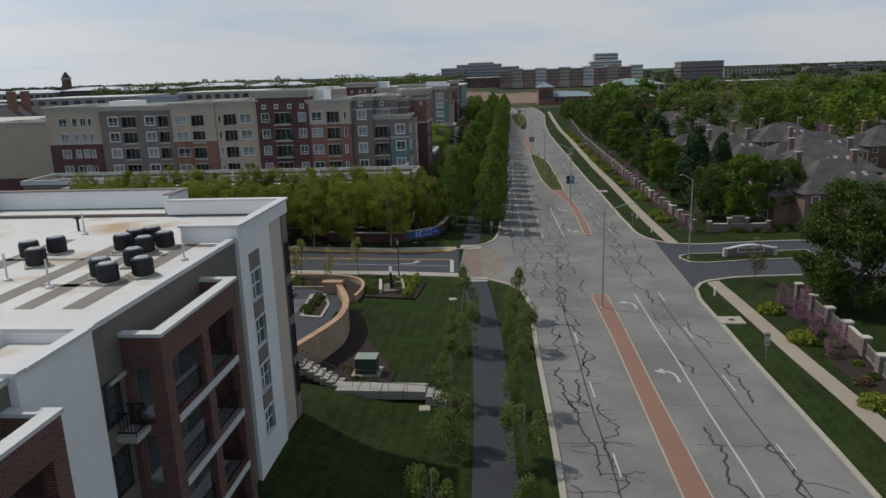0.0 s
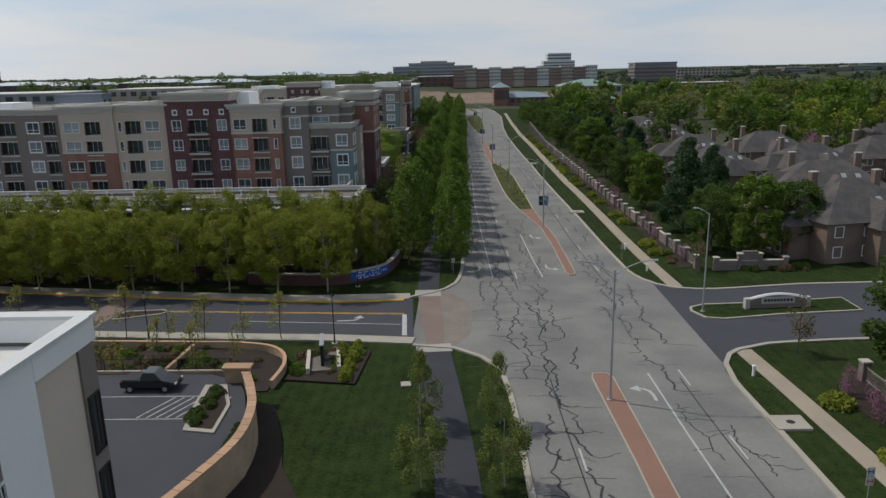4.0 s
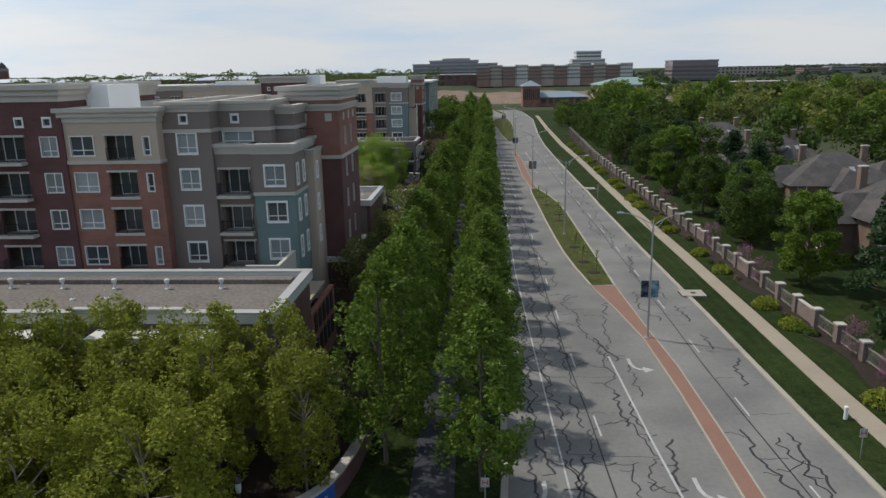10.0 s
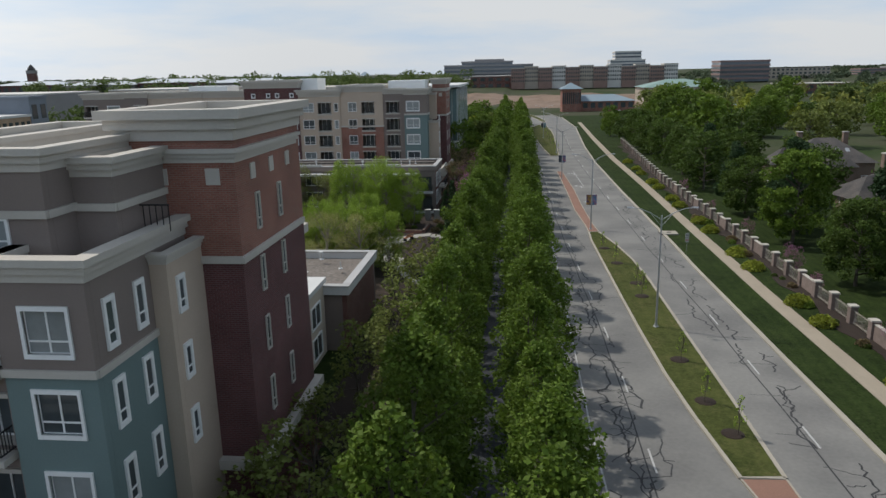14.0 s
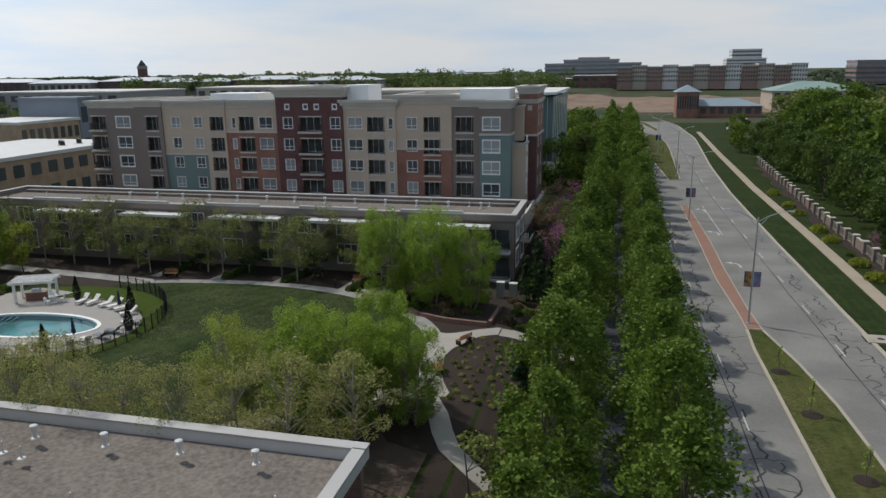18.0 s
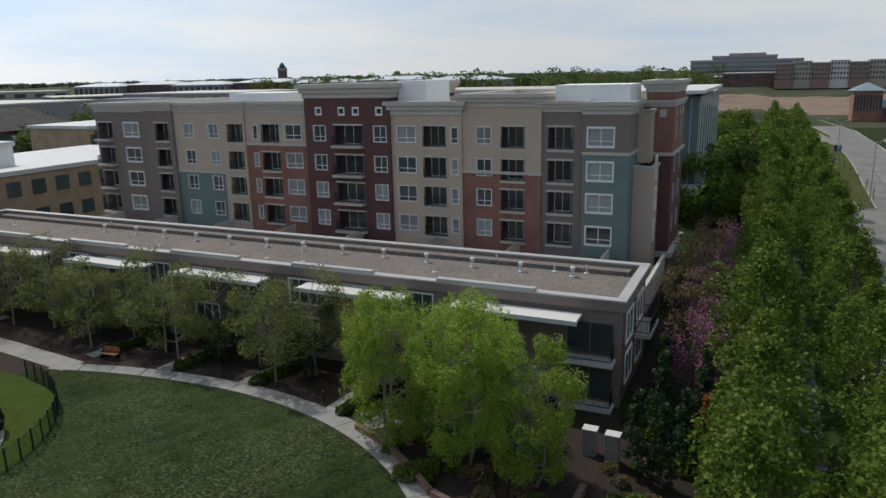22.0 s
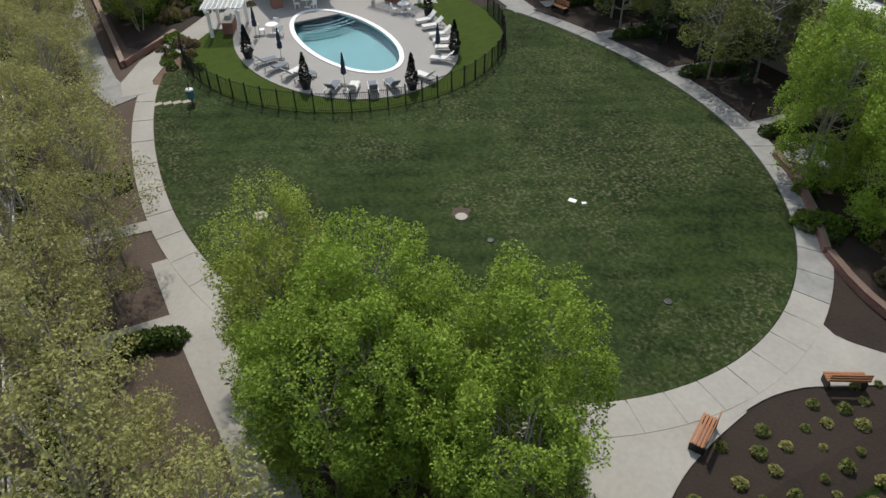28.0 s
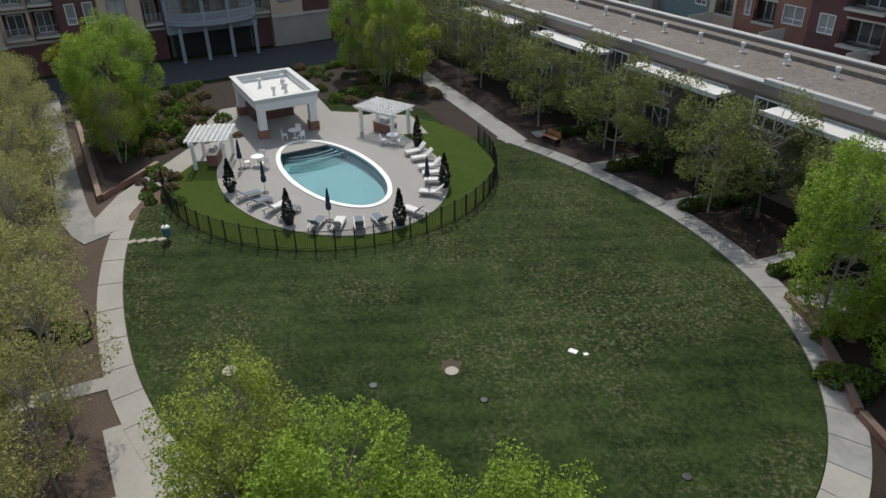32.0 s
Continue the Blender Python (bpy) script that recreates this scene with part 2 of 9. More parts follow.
PAINT_YELLOW = mat("yellow_paint", (0.52, 0.30, 0.06), 0.8, 0, 1, 0.2, 8, 0.25)
TAR = mat("crack_tar", (0.030, 0.030, 0.032), 0.7, 0, 3, 0.3)
GRASS = turf("grass", (0.004, 0.010, 0.002), (0.029, 0.046, 0.011), 1.1, 0.0, 0.3)
GRASS_DRY = turf("median_grass", (0.026, 0.038, 0.009), (0.078, 0.086, 0.026), 1.1, 0.0, 1.0, (0.15, 0.115, 0.062))
LAND = mat("land", (0.035, 0.055, 0.018), 0.95, 0, 60, 0.4, 0.5, 0.3, 0, 0, 0.1, (0.06, 0.06, 0.04))
MULCH = mat("mulch", (0.026, 0.017, 0.012), 0.95, 0, 2, 0.3, 9, 0.4, 0.5)
GRAVEL = mat("roof_gravel", (0.155, 0.135, 0.118), 0.95, 0, 3, 0.25, 4, 0.6, 0.5)
ROOF_WHITE = mat("white_roof_sheet", (0.60, 0.59, 0.565), 0.55, 0, 5, 0.14, 3, 0.05, 0, 0, 0.4)
ROOF_STAIN = stained(mat("stained_roof_sheet", (0.58, 0.565, 0.53), 0.55, 0, 4.5, 0.16, 3, 0.06, 0, 0, 0.4, (0.36, 0.25, 0.15)), 0.56, 0.72)
COPING = mat("white_coping", (0.56, 0.56, 0.545), 0.5, 0, 3, 0.08, 6, 0.04)
TRIM = mat("cream_trim", (0.46, 0.425, 0.375), 0.7, 0, 2, 0.1, 8, 0.05)
WHITE = mat("white_paint", (0.76, 0.755, 0.735), 0.6, 0, 2, 0.07, 8, 0.04)
CREAM = mat("cream_stucco", (0.54, 0.455, 0.37), 0.85, 0, 3, 0.1, 12, 0.06, 0.1)
TAN = mat("tan_stucco", (0.47, 0.375, 0.295), 0.85, 0, 3, 0.1, 12, 0.06, 0.1)
GREY = mat("grey_stucco", (0.205, 0.166, 0.146), 0.85, 0, 3, 0.1, 12, 0.06, 0.1)
TAUPE = mat("taupe_stucco", (0.16, 0.138, 0.115), 0.85, 0, 3, 0.1, 12, 0.06, 0.1)
BLUE = mat("teal_siding", (0.145, 0.20, 0.195), 0.8, 0, 3, 0.1, 12, 0.06, 0.1)
BLUEGREY = mat("blue_grey_siding", (0.19, 0.212, 0.245), 0.8, 0, 3, 0.1, 12, 0.06, 0.1)
BRICK_RED = brick_mat("red_brick", (0.275, 0.112, 0.080), (0.225, 0.088, 0.063), (0.25, 0.18, 0.145))
BRICK_DARK = brick_mat("dark_brick", (0.125, 0.046, 0.045), (0.095, 0.036, 0.036), (0.14, 0.095, 0.09))
BRICK_BROWN = brick_mat("brown_brick", (0.15, 0.056, 0.045), (0.095, 0.038, 0.032), (0.20, 0.15, 0.13))
BRICK_TAN = brick_mat("tan_brick", (0.42, 0.29, 0.185), (0.37, 0.25, 0.155), (0.36, 0.29, 0.22))
# near-black colour that paints in the shade of unlit rooms and openings
INTERIOR_SHADE = mat("dark_interior", (0.018, 0.018, 0.02), 0.8, 0, 2, 0.3)
METAL_DARK = mat("black_metal", (0.02, 0.02, 0.022), 0.5, 0.2, 2, 0.2)
CENTRE_GREY = mat("pale_blue_siding", (0.27, 0.305, 0.35), 0.8, 0, 3, 0.1, 12, 0.06, 0.1)
RAIL_PALE = mat("pale_rail_paint", (0.48, 0.49, 0.50), 0.5, 0.1, 2, 0.12)
METAL_GREY = mat("galvanised_steel", (0.40, 0.41, 0.42), 0.45, 0.6, 2, 0.15)
GLASS = pane_mat("window_glass", (0.07, 0.082, 0.086))
CURTAIN = pane_mat("curtained_glass", (0.26, 0.28, 0.28), 0.12, 0.5)
BARK = mat("bark", (0.10, 0.085, 0.068), 0.95, 0, 1, 0.25, 14, 0.25, 0.4)
BARK_PALE = mat("pale_bark", (0.26, 0.23, 0.19), 0.95, 0, 1, 0.25, 14, 0.25, 0.4)
LEAF_STREET = leaf_mat("leaf_street", (0.106, 0.166, 0.02))
LEAF_BRIGHT = leaf_mat("leaf_bright", (0.231, 0.327, 0.043))
LEAF_SPRING = leaf_mat("leaf_spring", (0.311, 0.307, 0.108))
LEAF_DARK = leaf_mat("leaf_dark", (0.065, 0.105, 0.017))
LEAF_YELLOW = leaf_mat("leaf_yellow", (0.231, 0.264, 0.033))
LEAF_RUST = leaf_mat("leaf_rust", (0.30, 0.13, 0.04))
LEAF_BROWN = leaf_mat("leaf_brown", (0.17, 0.13, 0.065))
BLOSSOM = leaf_mat("redbud_blossom", (0.30, 0.13, 0.22))
NEEDLE = leaf_mat("needle", (0.040, 0.075, 0.028))
# skyline leaves paled and greyed: distance haze painted into the colour
HAZED_WOODS = leaf_mat("far_woods", (0.088, 0.115, 0.066), 0.35)
FAR_WOODS_YELLOW = leaf_mat("far_woods_yellow", (0.196, 0.213, 0.045), 0.4)
FAR_WOODS_GREEN = leaf_mat("far_woods_green", (0.1, 0.138, 0.038), 0.4)
CYPRESS = leaf_mat("cypress", (0.018, 0.022, 0.014), 0.3)
SHINGLE = mat("roof_shingle", (0.068, 0.064, 0.063), 0.9, 0, 2, 0.3, 5, 0.5, 0.4, 0, 0.3, (0.085, 0.076, 0.07))


# ---- building tools ----
def part(name, bm, material, parent=None, label=""):
    """Links a bmesh as one mesh object under a thing or a part."""
    me = bpy.data.meshes.new(name)
    bm.to_mesh(me)
    bm.free()
    me.materials.append(material)
    ob = new(name, me)
    ob.parent = parent
    if label:
        ob["label"] = label
    return ob


def again(ob, parent, m):
    """Another part on the mesh of ob, with its own children, at the pose m."""
    k = new(ob.name.split(".")[0], ob.data)
    k.parent, k.matrix_basis = parent, m
    for key in ("label",):
        if key in ob:
            k[key] = ob[key]
    for c in ob.children:
        again(c, k, c.matrix_basis)
    return k


def thing(name, label, category, group="", kind="", at=(0, 0, 0), rz=0):
    ob = new(name)
    ob.matrix_basis = pose(*at, 0, 0, rz)
    return tagged(ob, label, category, group, kind)


def box(bm, x0, x1, y0, y1, z0, z1):
    v = [bm.verts.new((x, y, z)) for z in (z0, z1) for y in (y0, y1) for x in (x0, x1)]
    for f in ((0, 2, 3, 1), (4, 5, 7, 6), (0, 1, 5, 4), (2, 6, 7, 3), (0, 4, 6, 2), (1, 3, 7, 5)):
        bm.faces.new([v[i] for i in f])
    return v


def boxes(*spans):
    bm = bmesh.new()
    for s in spans:
        box(bm, *s)
    return bm


def prism(bm, pts, z0, z1):
    """An upright solid over a closed outline, given anticlockwise."""
    lo, hi = [bm.verts.new((x, y, z0)) for x, y in pts], [bm.verts.new((x, y, z1)) for x, y in pts]
    n = len(pts)
    for i in range(n):
        bm.faces.new((lo[i], lo[(i + 1) % n], hi[(i + 1) % n], hi[i]))
    bm.faces.new(hi)
    bm.faces.new(lo[::-1])


def tube(bm, a, b, r0, r1, n=8):
    """A tapered round bar from a to b, closed at both ends."""
    a, b = Vector(a), Vector(b)
    q = (b - a).to_track_quat("Z", "Y").to_matrix()
    rings = []
    for p, r in ((a, r0), (b, r1)):
        rings.append([bm.verts.new(p + q @ Vector((r * math.cos(6.2832 * i / n), r * math.sin(6.2832 * i / n), 0))) for i in range(n)])
    for i in range(n):
        bm.faces.new((rings[0][i], rings[0][(i + 1) % n], rings[1][(i + 1) % n], rings[1][i]))
    bm.faces.new(rings[1])
    bm.faces.new(rings[0][::-1])


def lathe(bm, rows, n=16, at=(0, 0, 0)):
    """A turned solid: rows of radius, height."""
    rings = [[bm.verts.new((at[0] + r * math.cos(6.2832 * i / n), at[1] + r * math.sin(6.2832 * i / n), at[2] + z)) for i in range(n)] for r, z in rows]
    for a, b in zip(rings, rings[1:]):
        for i in range(n):
            bm.faces.new((a[i], a[(i + 1) % n], b[(i + 1) % n], b[i]))
    bm.faces.new(rings[-1])
    bm.faces.new(rings[0][::-1])


def lerp(table, v):
    """Piecewise straight value of a table of (place, value)."""
    return float(np.interp(v, [p[0] for p in table], [p[1] for p in table]))


def smooth(pts, step=1.5, closed=False):
    """A smooth line through the points (Catmull-Rom), at about even steps."""
    out, n = [], len(pts)
    for i in range(n if closed else n - 1):
        if closed:
            p = [Vector(pts[(i + k) % n]) for k in (-1, 0, 1, 2)]
        else:
            p = [Vector(pts[min(max(i + k, 0), n - 1)]) for k in (-1, 0, 1, 2)]
        m = max(1, int((p[2] - p[1]).length / step))
        for k in range(m):
            t = k / m
            out.append(0.5 * (2 * p[1] + (p[2] - p[0]) * t + (2 * p[0] - 5 * p[1] + 4 * p[2] - p[3]) * t * t + (3 * p[1] - p[0] - 3 * p[2] + p[3]) * t ** 3))
    if not closed:
        out.append(Vector(pts[-1]))
    return out


def gz(x, y):
    """Height of the ground: the street is level, the plots west of it lie about two metres higher."""
    def s(v):
        v = min(max(v, 0.0), 1.0)
        return v * v * (3 - 2 * v)
    w = s((-5.0 - x) / 9.0)
    k = 1 - s((y - 12.0) / 9.0) * (1 - s((y - 106.0) / 14.0))
    far = s((y - 560) / 500) * 9 + s((-x - 250) / 500) * 6 + s((x - 200) / 600) * 5
    return 2.0 * w * k + far


def ribbon(bm, pts, width, z, thick=0.0, drape=True, offset=0.0, side=0.0):
    """A flat band along a line, lying z above the ground; with thick it has sides."""
    pts = [Vector((p[0], p[1])) for p in pts]
    rows = []
    for i, p in enumerate(pts):
        d = (pts[min(i + 1, len(pts) - 1)] - pts[max(i - 1, 0)]).normalized()
        nrm = Vector((d.y, -d.x))
        a, b = p + nrm * (offset - width / 2), p + nrm * (offset + width / 2)
        rows.append([Vector((q.x, q.y, (gz(q.x, q.y) if drape else 0) + z)) for q in (a, b)])
    prev = None
    for a, b in rows:
        if thick:
            cur = [bm.verts.new(v) for v in (a - Vector((0, 0, thick)), a, b, b - Vector((0, 0, thick)))]
        else:
            cur = [bm.verts.new(v) for v in (a, b)]
        if prev:
            for k in range(len(cur) - 1):
                bm.faces.new((prev[k], prev[k + 1], cur[k + 1], cur[k]))
        elif thick:
            bm.faces.new(cur)
        prev = cur
    if thick and prev:
        bm.faces.new(prev[::-1])


def sheet(bm, pts, z, drape=True, thick=0.0):
    """A flat patch inside a closed outline, z above the ground."""
    zs = [gz(x, y) if drape else 0 for x, y in pts]
    top = [bm.verts.new((p[0], p[1], h + z)) for p, h in zip(pts, zs)]
    f = bm.faces.new(top)
    if f.normal.z == 0:
        f.normal_update()
    if f.normal.z < 0:
        f.normal_flip()
    if thick:
        low = [bm.verts.new((p[0], p[1], h + z - thick)) for p, h in zip(pts, zs)]
        n = len(pts)
        for i in range(n):
            bm.faces.new((top[i], low[i], low[(i + 1) % n], top[(i + 1) % n]))
    bmesh.ops.triangulate(bm, faces=[f])


# ---- trees ----
def leaves_mesh(name, pts, size, material, rng, flat=0.35):
    """Small leaf sprays: each a folded four-sided blade, turned at random."""
    n = len(pts)
    a = rng.normal(size=(n, 3))
    a[:, 2] *= 0.6
    a /= np.linalg.norm(a, axis=1)[:, None]
    b = rng.normal(size=(n, 3))
    b -= (b * a).sum(1)[:, None] * a
    b /= np.linalg.norm(b, axis=1)[:, None]
    s = size * rng.uniform(0.6, 1.35, n)[:, None]
    c = np.cross(a, b) * 0.25
    p = np.asarray(pts)
    v = np.stack([p - a * s, p + b * s * 0.62 + c * s, p + a * s, p - b * s * 0.62 + c * s], 1).reshape(-1, 3)
    me = bpy.data.meshes.new(name)
    me.vertices.add(4 * n)
    me.vertices.foreach_set("co", v.ravel())
    me.loops.add(4 * n)
    me.loops.foreach_set("vertex_index", np.arange(4 * n, dtype=np.int32))
    me.polygons.add(n)
    me.polygons.foreach_set("loop_start", np.arange(0, 4 * n, 4, dtype=np.int32))
    me.update(calc_edges=True)
    me.materials.append(material)
    return me


def crown_points(rng, count, height, base, radius, shape="round", clumps=26, spread=0.34):
    """Leaf places in clumps on limbs: a crown with lobes and gaps."""
    pts = []
    cl = []
    for i in range(clumps):
        t = rng.uniform(0.02, 1.0)
        if shape == "column":
            r = radius * (0.55 + 0.45 * math.sin(math.pi * min(1, t * 0.85 + 0.18))) * (1.0 if t < 0.75 else (1.05 - t) / 0.3)
        elif shape == "cone":
            r = radius * (1.02 - t) ** 0.8
        elif shape == "vase":
            r = radius * (0.5 + 0.6 * t) * math.sqrt(max(0.05, 1.08 - t ** 3))
        else:
            r = radius * math.sqrt(max(0.03, 1 - (1.75 * t - 0.8) ** 2 * 0.98))
        a = rng.uniform(0, 6.2832)
        q = r * math.sqrt(rng.uniform(0.25, 1.0))
        cl.append((q * math.cos(a), q * math.sin(a), base + (height - base) * t, radius * rng.uniform(0.7, 1.25) * spread))
    per = count // clumps
    for x, y, z, r in cl:
        d = rng.normal(size=(per, 3))
        d /= np.linalg.norm(d, axis=1)[:, None]
        d *= (r * rng.uniform(0.25, 1.0, per) ** 0.45)[:, None]
        d[:, 2] *= 1.35 if shape in ("vase", "column") else 0.8
        pts.append(d + (x, y, z))
    return np.concatenate(pts), cl


def tree(name, label, material, bark, height, base, radius, shape, leaves, size, seed, trunk=0.16, clumps=26, spread=0.34, limbs=14, stems=1, category="tree"):
    """A tree standing at the origin: tapered trunk, limbs to its clumps, crown of small leaves."""
    rng = np.random.default_rng(seed)
    root = thing(name, label, category)
    pts, cl = crown_points(rng, leaves, height, base, radius, shape, clumps, spread)
    bm = bmesh.new()
    for s in range(stems):
        o = Vector((0, 0, 0)) if stems == 1 else Vector((0.35 * math.cos(s * 6.28 / stems), 0.35 * math.sin(s * 6.28 / stems), 0))
        k1 = o * 2.2 + Vector((rng.normal() * 0.12, rng.normal() * 0.12, base + 0.2))
        k2 = o * 3.0 + Vector((rng.normal() * 0.2, rng.normal() * 0.2, base + (height - base) * 0.8))
        tube(bm, o - Vector((0, 0, 0.2)), k1, trunk, trunk * 0.75, 7)
        tube(bm, k1, k2, trunk * 0.75, 0.03, 6)
        for x, y, z, r in cl[s::stems][:limbs]:
            t = min(max((z - 0.9 - base) / (height - base), 0.0), 0.75)
            tube(bm, k1.lerp(k2, t), (x * 0.85, y * 0.85, z), trunk * 0.34, 0.02, 4)
    part("trunk", bm, bark, root)
    me = leaves_mesh("crown", pts, size, material, rng)
    c = new("crown", me)
    c.parent = root
    return root


def plant(proto, x, y, s=1.0, rz=None, z=None, sz=None):
    rz = random.uniform(0, 360) if rz is None else rz
    m = pose(x, y, gz(x, y) if z is None else z, 0, 0, rz) @ Matrix.Diagonal((s, s, sz or s, 1))
    return copy_thing(proto, m)


def place(proto, x, y, s=1.0, rz=0.0, sz=None):
    """Sets the first of a kind at its own place."""
    proto.matrix_basis = pose(x, y, gz(x, y), 0, 0, rz) @ Matrix.Diagonal((s, s, sz or s, 1))


# ---- ground and roads ----
KERB_W = [(-120, 9.0), (6, 7.25), (15, 7.0), (24.5, 6.65), (39, 6.3), (44, 5.9), (46.5, 5.4), (49, 4.0), (51.3, 1.4), (52.4, -3.2)]
KERB_W_N = [(68.4, -4.0), (69.6, -1.4), (71, 0.1), (73.4, 1.35), (78.7, 2.1), (86, 2.3), (130, 2.7), (200, 2.6), (300, 1.6), (437, 0.6), (520, -6), (640, -30)]
KERB_E_S = [(-120, 27.6), (9, 26.0), (25, 25.55), (43, 25.35), (46.8, 25.9), (49, 27.0), (50.2, 28.3), (51.6, 31.7)]
KERB_E_N = [(69.4, 32.4), (70.1, 28.2), (71.8, 26.2), (74.1, 24.9), (78, 24.0), (88, 23.6), (100, 23.3), (112, 23.1), (124, 22.7), (142, 22.2), (170, 21.6), (185, 21.5), (197, 21.2), (230, 20.6), (251, 20.4), (275, 20.2), (318, 21.0), (400, 24.5), (464, 22.7), (532, 12.5), (640, -10)]


def axis(lo, hi, step, far):
    mid = list(np.arange(lo, hi + 0.1, step))
    out = [lo - far * k for k in (1.0, 0.55, 0.3, 0.16, 0.08, 0.04, 0.02)] + mid + [hi + far * k for k in (0.02, 0.04, 0.08, 0.16, 0.3, 0.55, 1.0)]
    return [float(v) for v in out]


xs, ys = axis(-110, 70, 2.0, 3400), axis(-60, 330, 2.5, 3800)
gv = [(x, y, gz(x, y)) for y in ys for x in xs]
nx = len(xs)
POOL_HOLE = lambda i, j: ((xs[i] + xs[i + 1]) / 2 + 58.8) ** 2 / 84 + ((ys[j] + ys[j + 1]) / 2 - 172.3) ** 2 / 38 < 1
gf = [(j * nx + i, j * nx + i + 1, (j + 1) * nx + i + 1, (j + 1) * nx + i) for j in range(len(ys) - 1) for i in range(nx - 1) if not POOL_HOLE(i, j)]
gm = bpy.data.meshes.new("ground")
gm.from_pydata(gv, [], gf)
gm.materials.append(GRASS)
gm.materials.append(LAND)
for p in gm.polygons:
    c = p.center
    p.material_index = 0 if (-112 < c.x < 75 and c.y < 480) else 1
    p.use_smooth = True
ground = tagged(new("ground", gm), "mown lawn and open land reaching to the horizon", "ground", kind="structure")

# carriageway: one concrete slab sheet between the kerbs
west = [(lerp(KERB_W, y), y) for y in range(-120, 45, 6)] + [(5.4, 46.5), (4.0, 49), (1.4, 51.3), (-3.2, 52.4), (-3.2, 68.4), (-1.4, 69.6), (0.1, 71)] + [(lerp(KERB_W_N, y), y) for y in (73.4, 76, 84, 100, 130, 165, 200, 250, 300, 370, 437, 480, 520, 580, 640)]
east = [(lerp(KERB_E_S, y), y) for y in range(-120, 44, 6)] + [(25.6, 45.6), (26.4, 48), (26.4, 71.6)] + [(lerp(KERB_E_N, y), y) for y in (74.1, 78, 88, 100, 110, 140, 178, 205, 230, 265, 300, 350, 400, 460, 520, 580, 640)]
bm = bmesh.new()
sheet(bm, east + west[::-1], 0.02)
road = tagged(part("road", bm, CONCRETE_ROAD), "worn pale concrete four-lane road with dark cracks", "road", kind="structure")
bm = bmesh.new()
sheet(bm, [(25.9, 46.6), (28.3, 50.3), (31.7, 51.6), (40, 52.6), (90, 54), (90, 72.5), (42, 70.7), (32.4, 69.4), (28.2, 70.1), (26.0, 72.2)], 0.03)
tagged(part("road_entrance", bm, ASPHALT), "dark asphalt driveway into the housing estate", "road", kind="structure")
bm = bmesh.new()
sheet(bm, [(-5.4, 54.8), (-5.4, 66.2), (-14, 66.4), (-28.4, 67.6), (-47.3, 70.0), (-60, 71.6), (-130, 77), (-130, 62.4), (-60, 58.6), (-39, 56.9), (-23.7, 55.6), (-11, 54.8)], 0.03)
tagged(part("road_side", bm, ASPHALT), "dark asphalt side street with lane markings", "road", kind="structure")
bm = bmesh.new()
sheet(bm, [(-1.7, 52.5), (0.2, 52.2), (-0.6, 66.4), (-0.9, 68.6), (-3.4, 68.4), (-3.1, 65.3)], 0.035)
tagged(part("crosswalk", bm, PAVER_PINK), "worn brick paver crosswalk over the side street mouth", "crosswalk", kind="structure")
bm = bmesh.new()
sheet(bm, [(-1.2, 52.4), (1.0, 51.4), (2.8, 55), (3.2, 61), (2.6, 66), (0.2, 70.0), (-1.6, 68.6)], 0.024)
tagged(part("road_apron", bm, mat("stained_concrete", (0.185, 0.160, 0.132), 0.9, 0, 2.5, 0.28, 3, 0.15, 0.1)), "tan stained concrete apron at the side street mouth", "road", kind="structure")
bm = bmesh.new()
sheet(bm, [(-5.4, 54.4), (-3.0, 53.6), (-4.0, 67.4), (-5.4, 66.4)], 0.028)
tagged(part("road_apron", bm, ASPHALT), "asphalt strip beside the paver crosswalk", "road", kind="structure")
# courtyard street along the west block
bm = bmesh.new()
sheet(bm, [(-99, 130), (-89, 130), (-89, 212), (-99, 212)], 0.03)
tagged(part("road_court", bm, ASPHALT), "narrow asphalt street along the courtyard", "road", kind="structure")


def dense(pts, gap=5.0):
    """The same line with no stretch longer than the gap."""
    out = []
    for a, b in zip(pts, pts[1:]):
        a, b = Vector(a), Vector(b)
        n = max(1, int((b - a).length / gap))
        out += [tuple(a.lerp(b, q / n)) for q in range(n)]
    return out + [tuple(pts[-1])]


def kerb(name, pts, width=0.45, label="pale concrete kerb and gutter"):
    bm = bmesh.new()
    ribbon(bm, smooth(dense(pts), 2.0), width, 0.15, 0.17)
    return tagged(part(name, bm, KERB), label, "kerb", kind="structure")


kerb("kerb_southwest", [(x - 0.2, y) for y, x in KERB_W[:-1]] + [(-0.3, 51.6), (-3.0, 52.2)])
kerb("kerb_northwest", [(-4.4, 67.7)] + [(x - 0.2, y) for y, x in KERB_W_N[1:]])
kerb("kerb_southeast", [(x + 0.2, y) for y, x in KERB_E_S] + [(40, 52.5), (88, 53.8)])
kerb("kerb_northeast", [(88, 72.6), (44, 71.0)] + [(x + 0.2, y) for y, x in KERB_E_N])
kerb("kerb_side_south", [(-130, 61.6), (-60, 57.8), (-38.4, 56.2), (-23.4, 55.1), (-11, 54.3), (-3.0, 53.3)], 1.7, "wide pale concrete walk and kerb")
kerb("kerb_side_north", [(-130, 78.6), (-60, 73.3), (-48.9, 71.9), (-34, 69.7), (-17.3, 67.7), (-4.4, 68.0)], 2.1, "wide concrete walk behind the kerb")
bm = bmesh.new()
ribbon(bm, smooth([(-130, 77.2), (-60, 71.9), (-47.3, 70.3), (-28.4, 67.8), (-14, 66.3), (-5.0, 66.6)], 2), 0.5, 0.156, 0.15)
tagged(part("kerb_yellow", bm, PAINT_YELLOW), "faded yellow painted kerb face", "kerb", kind="structure")

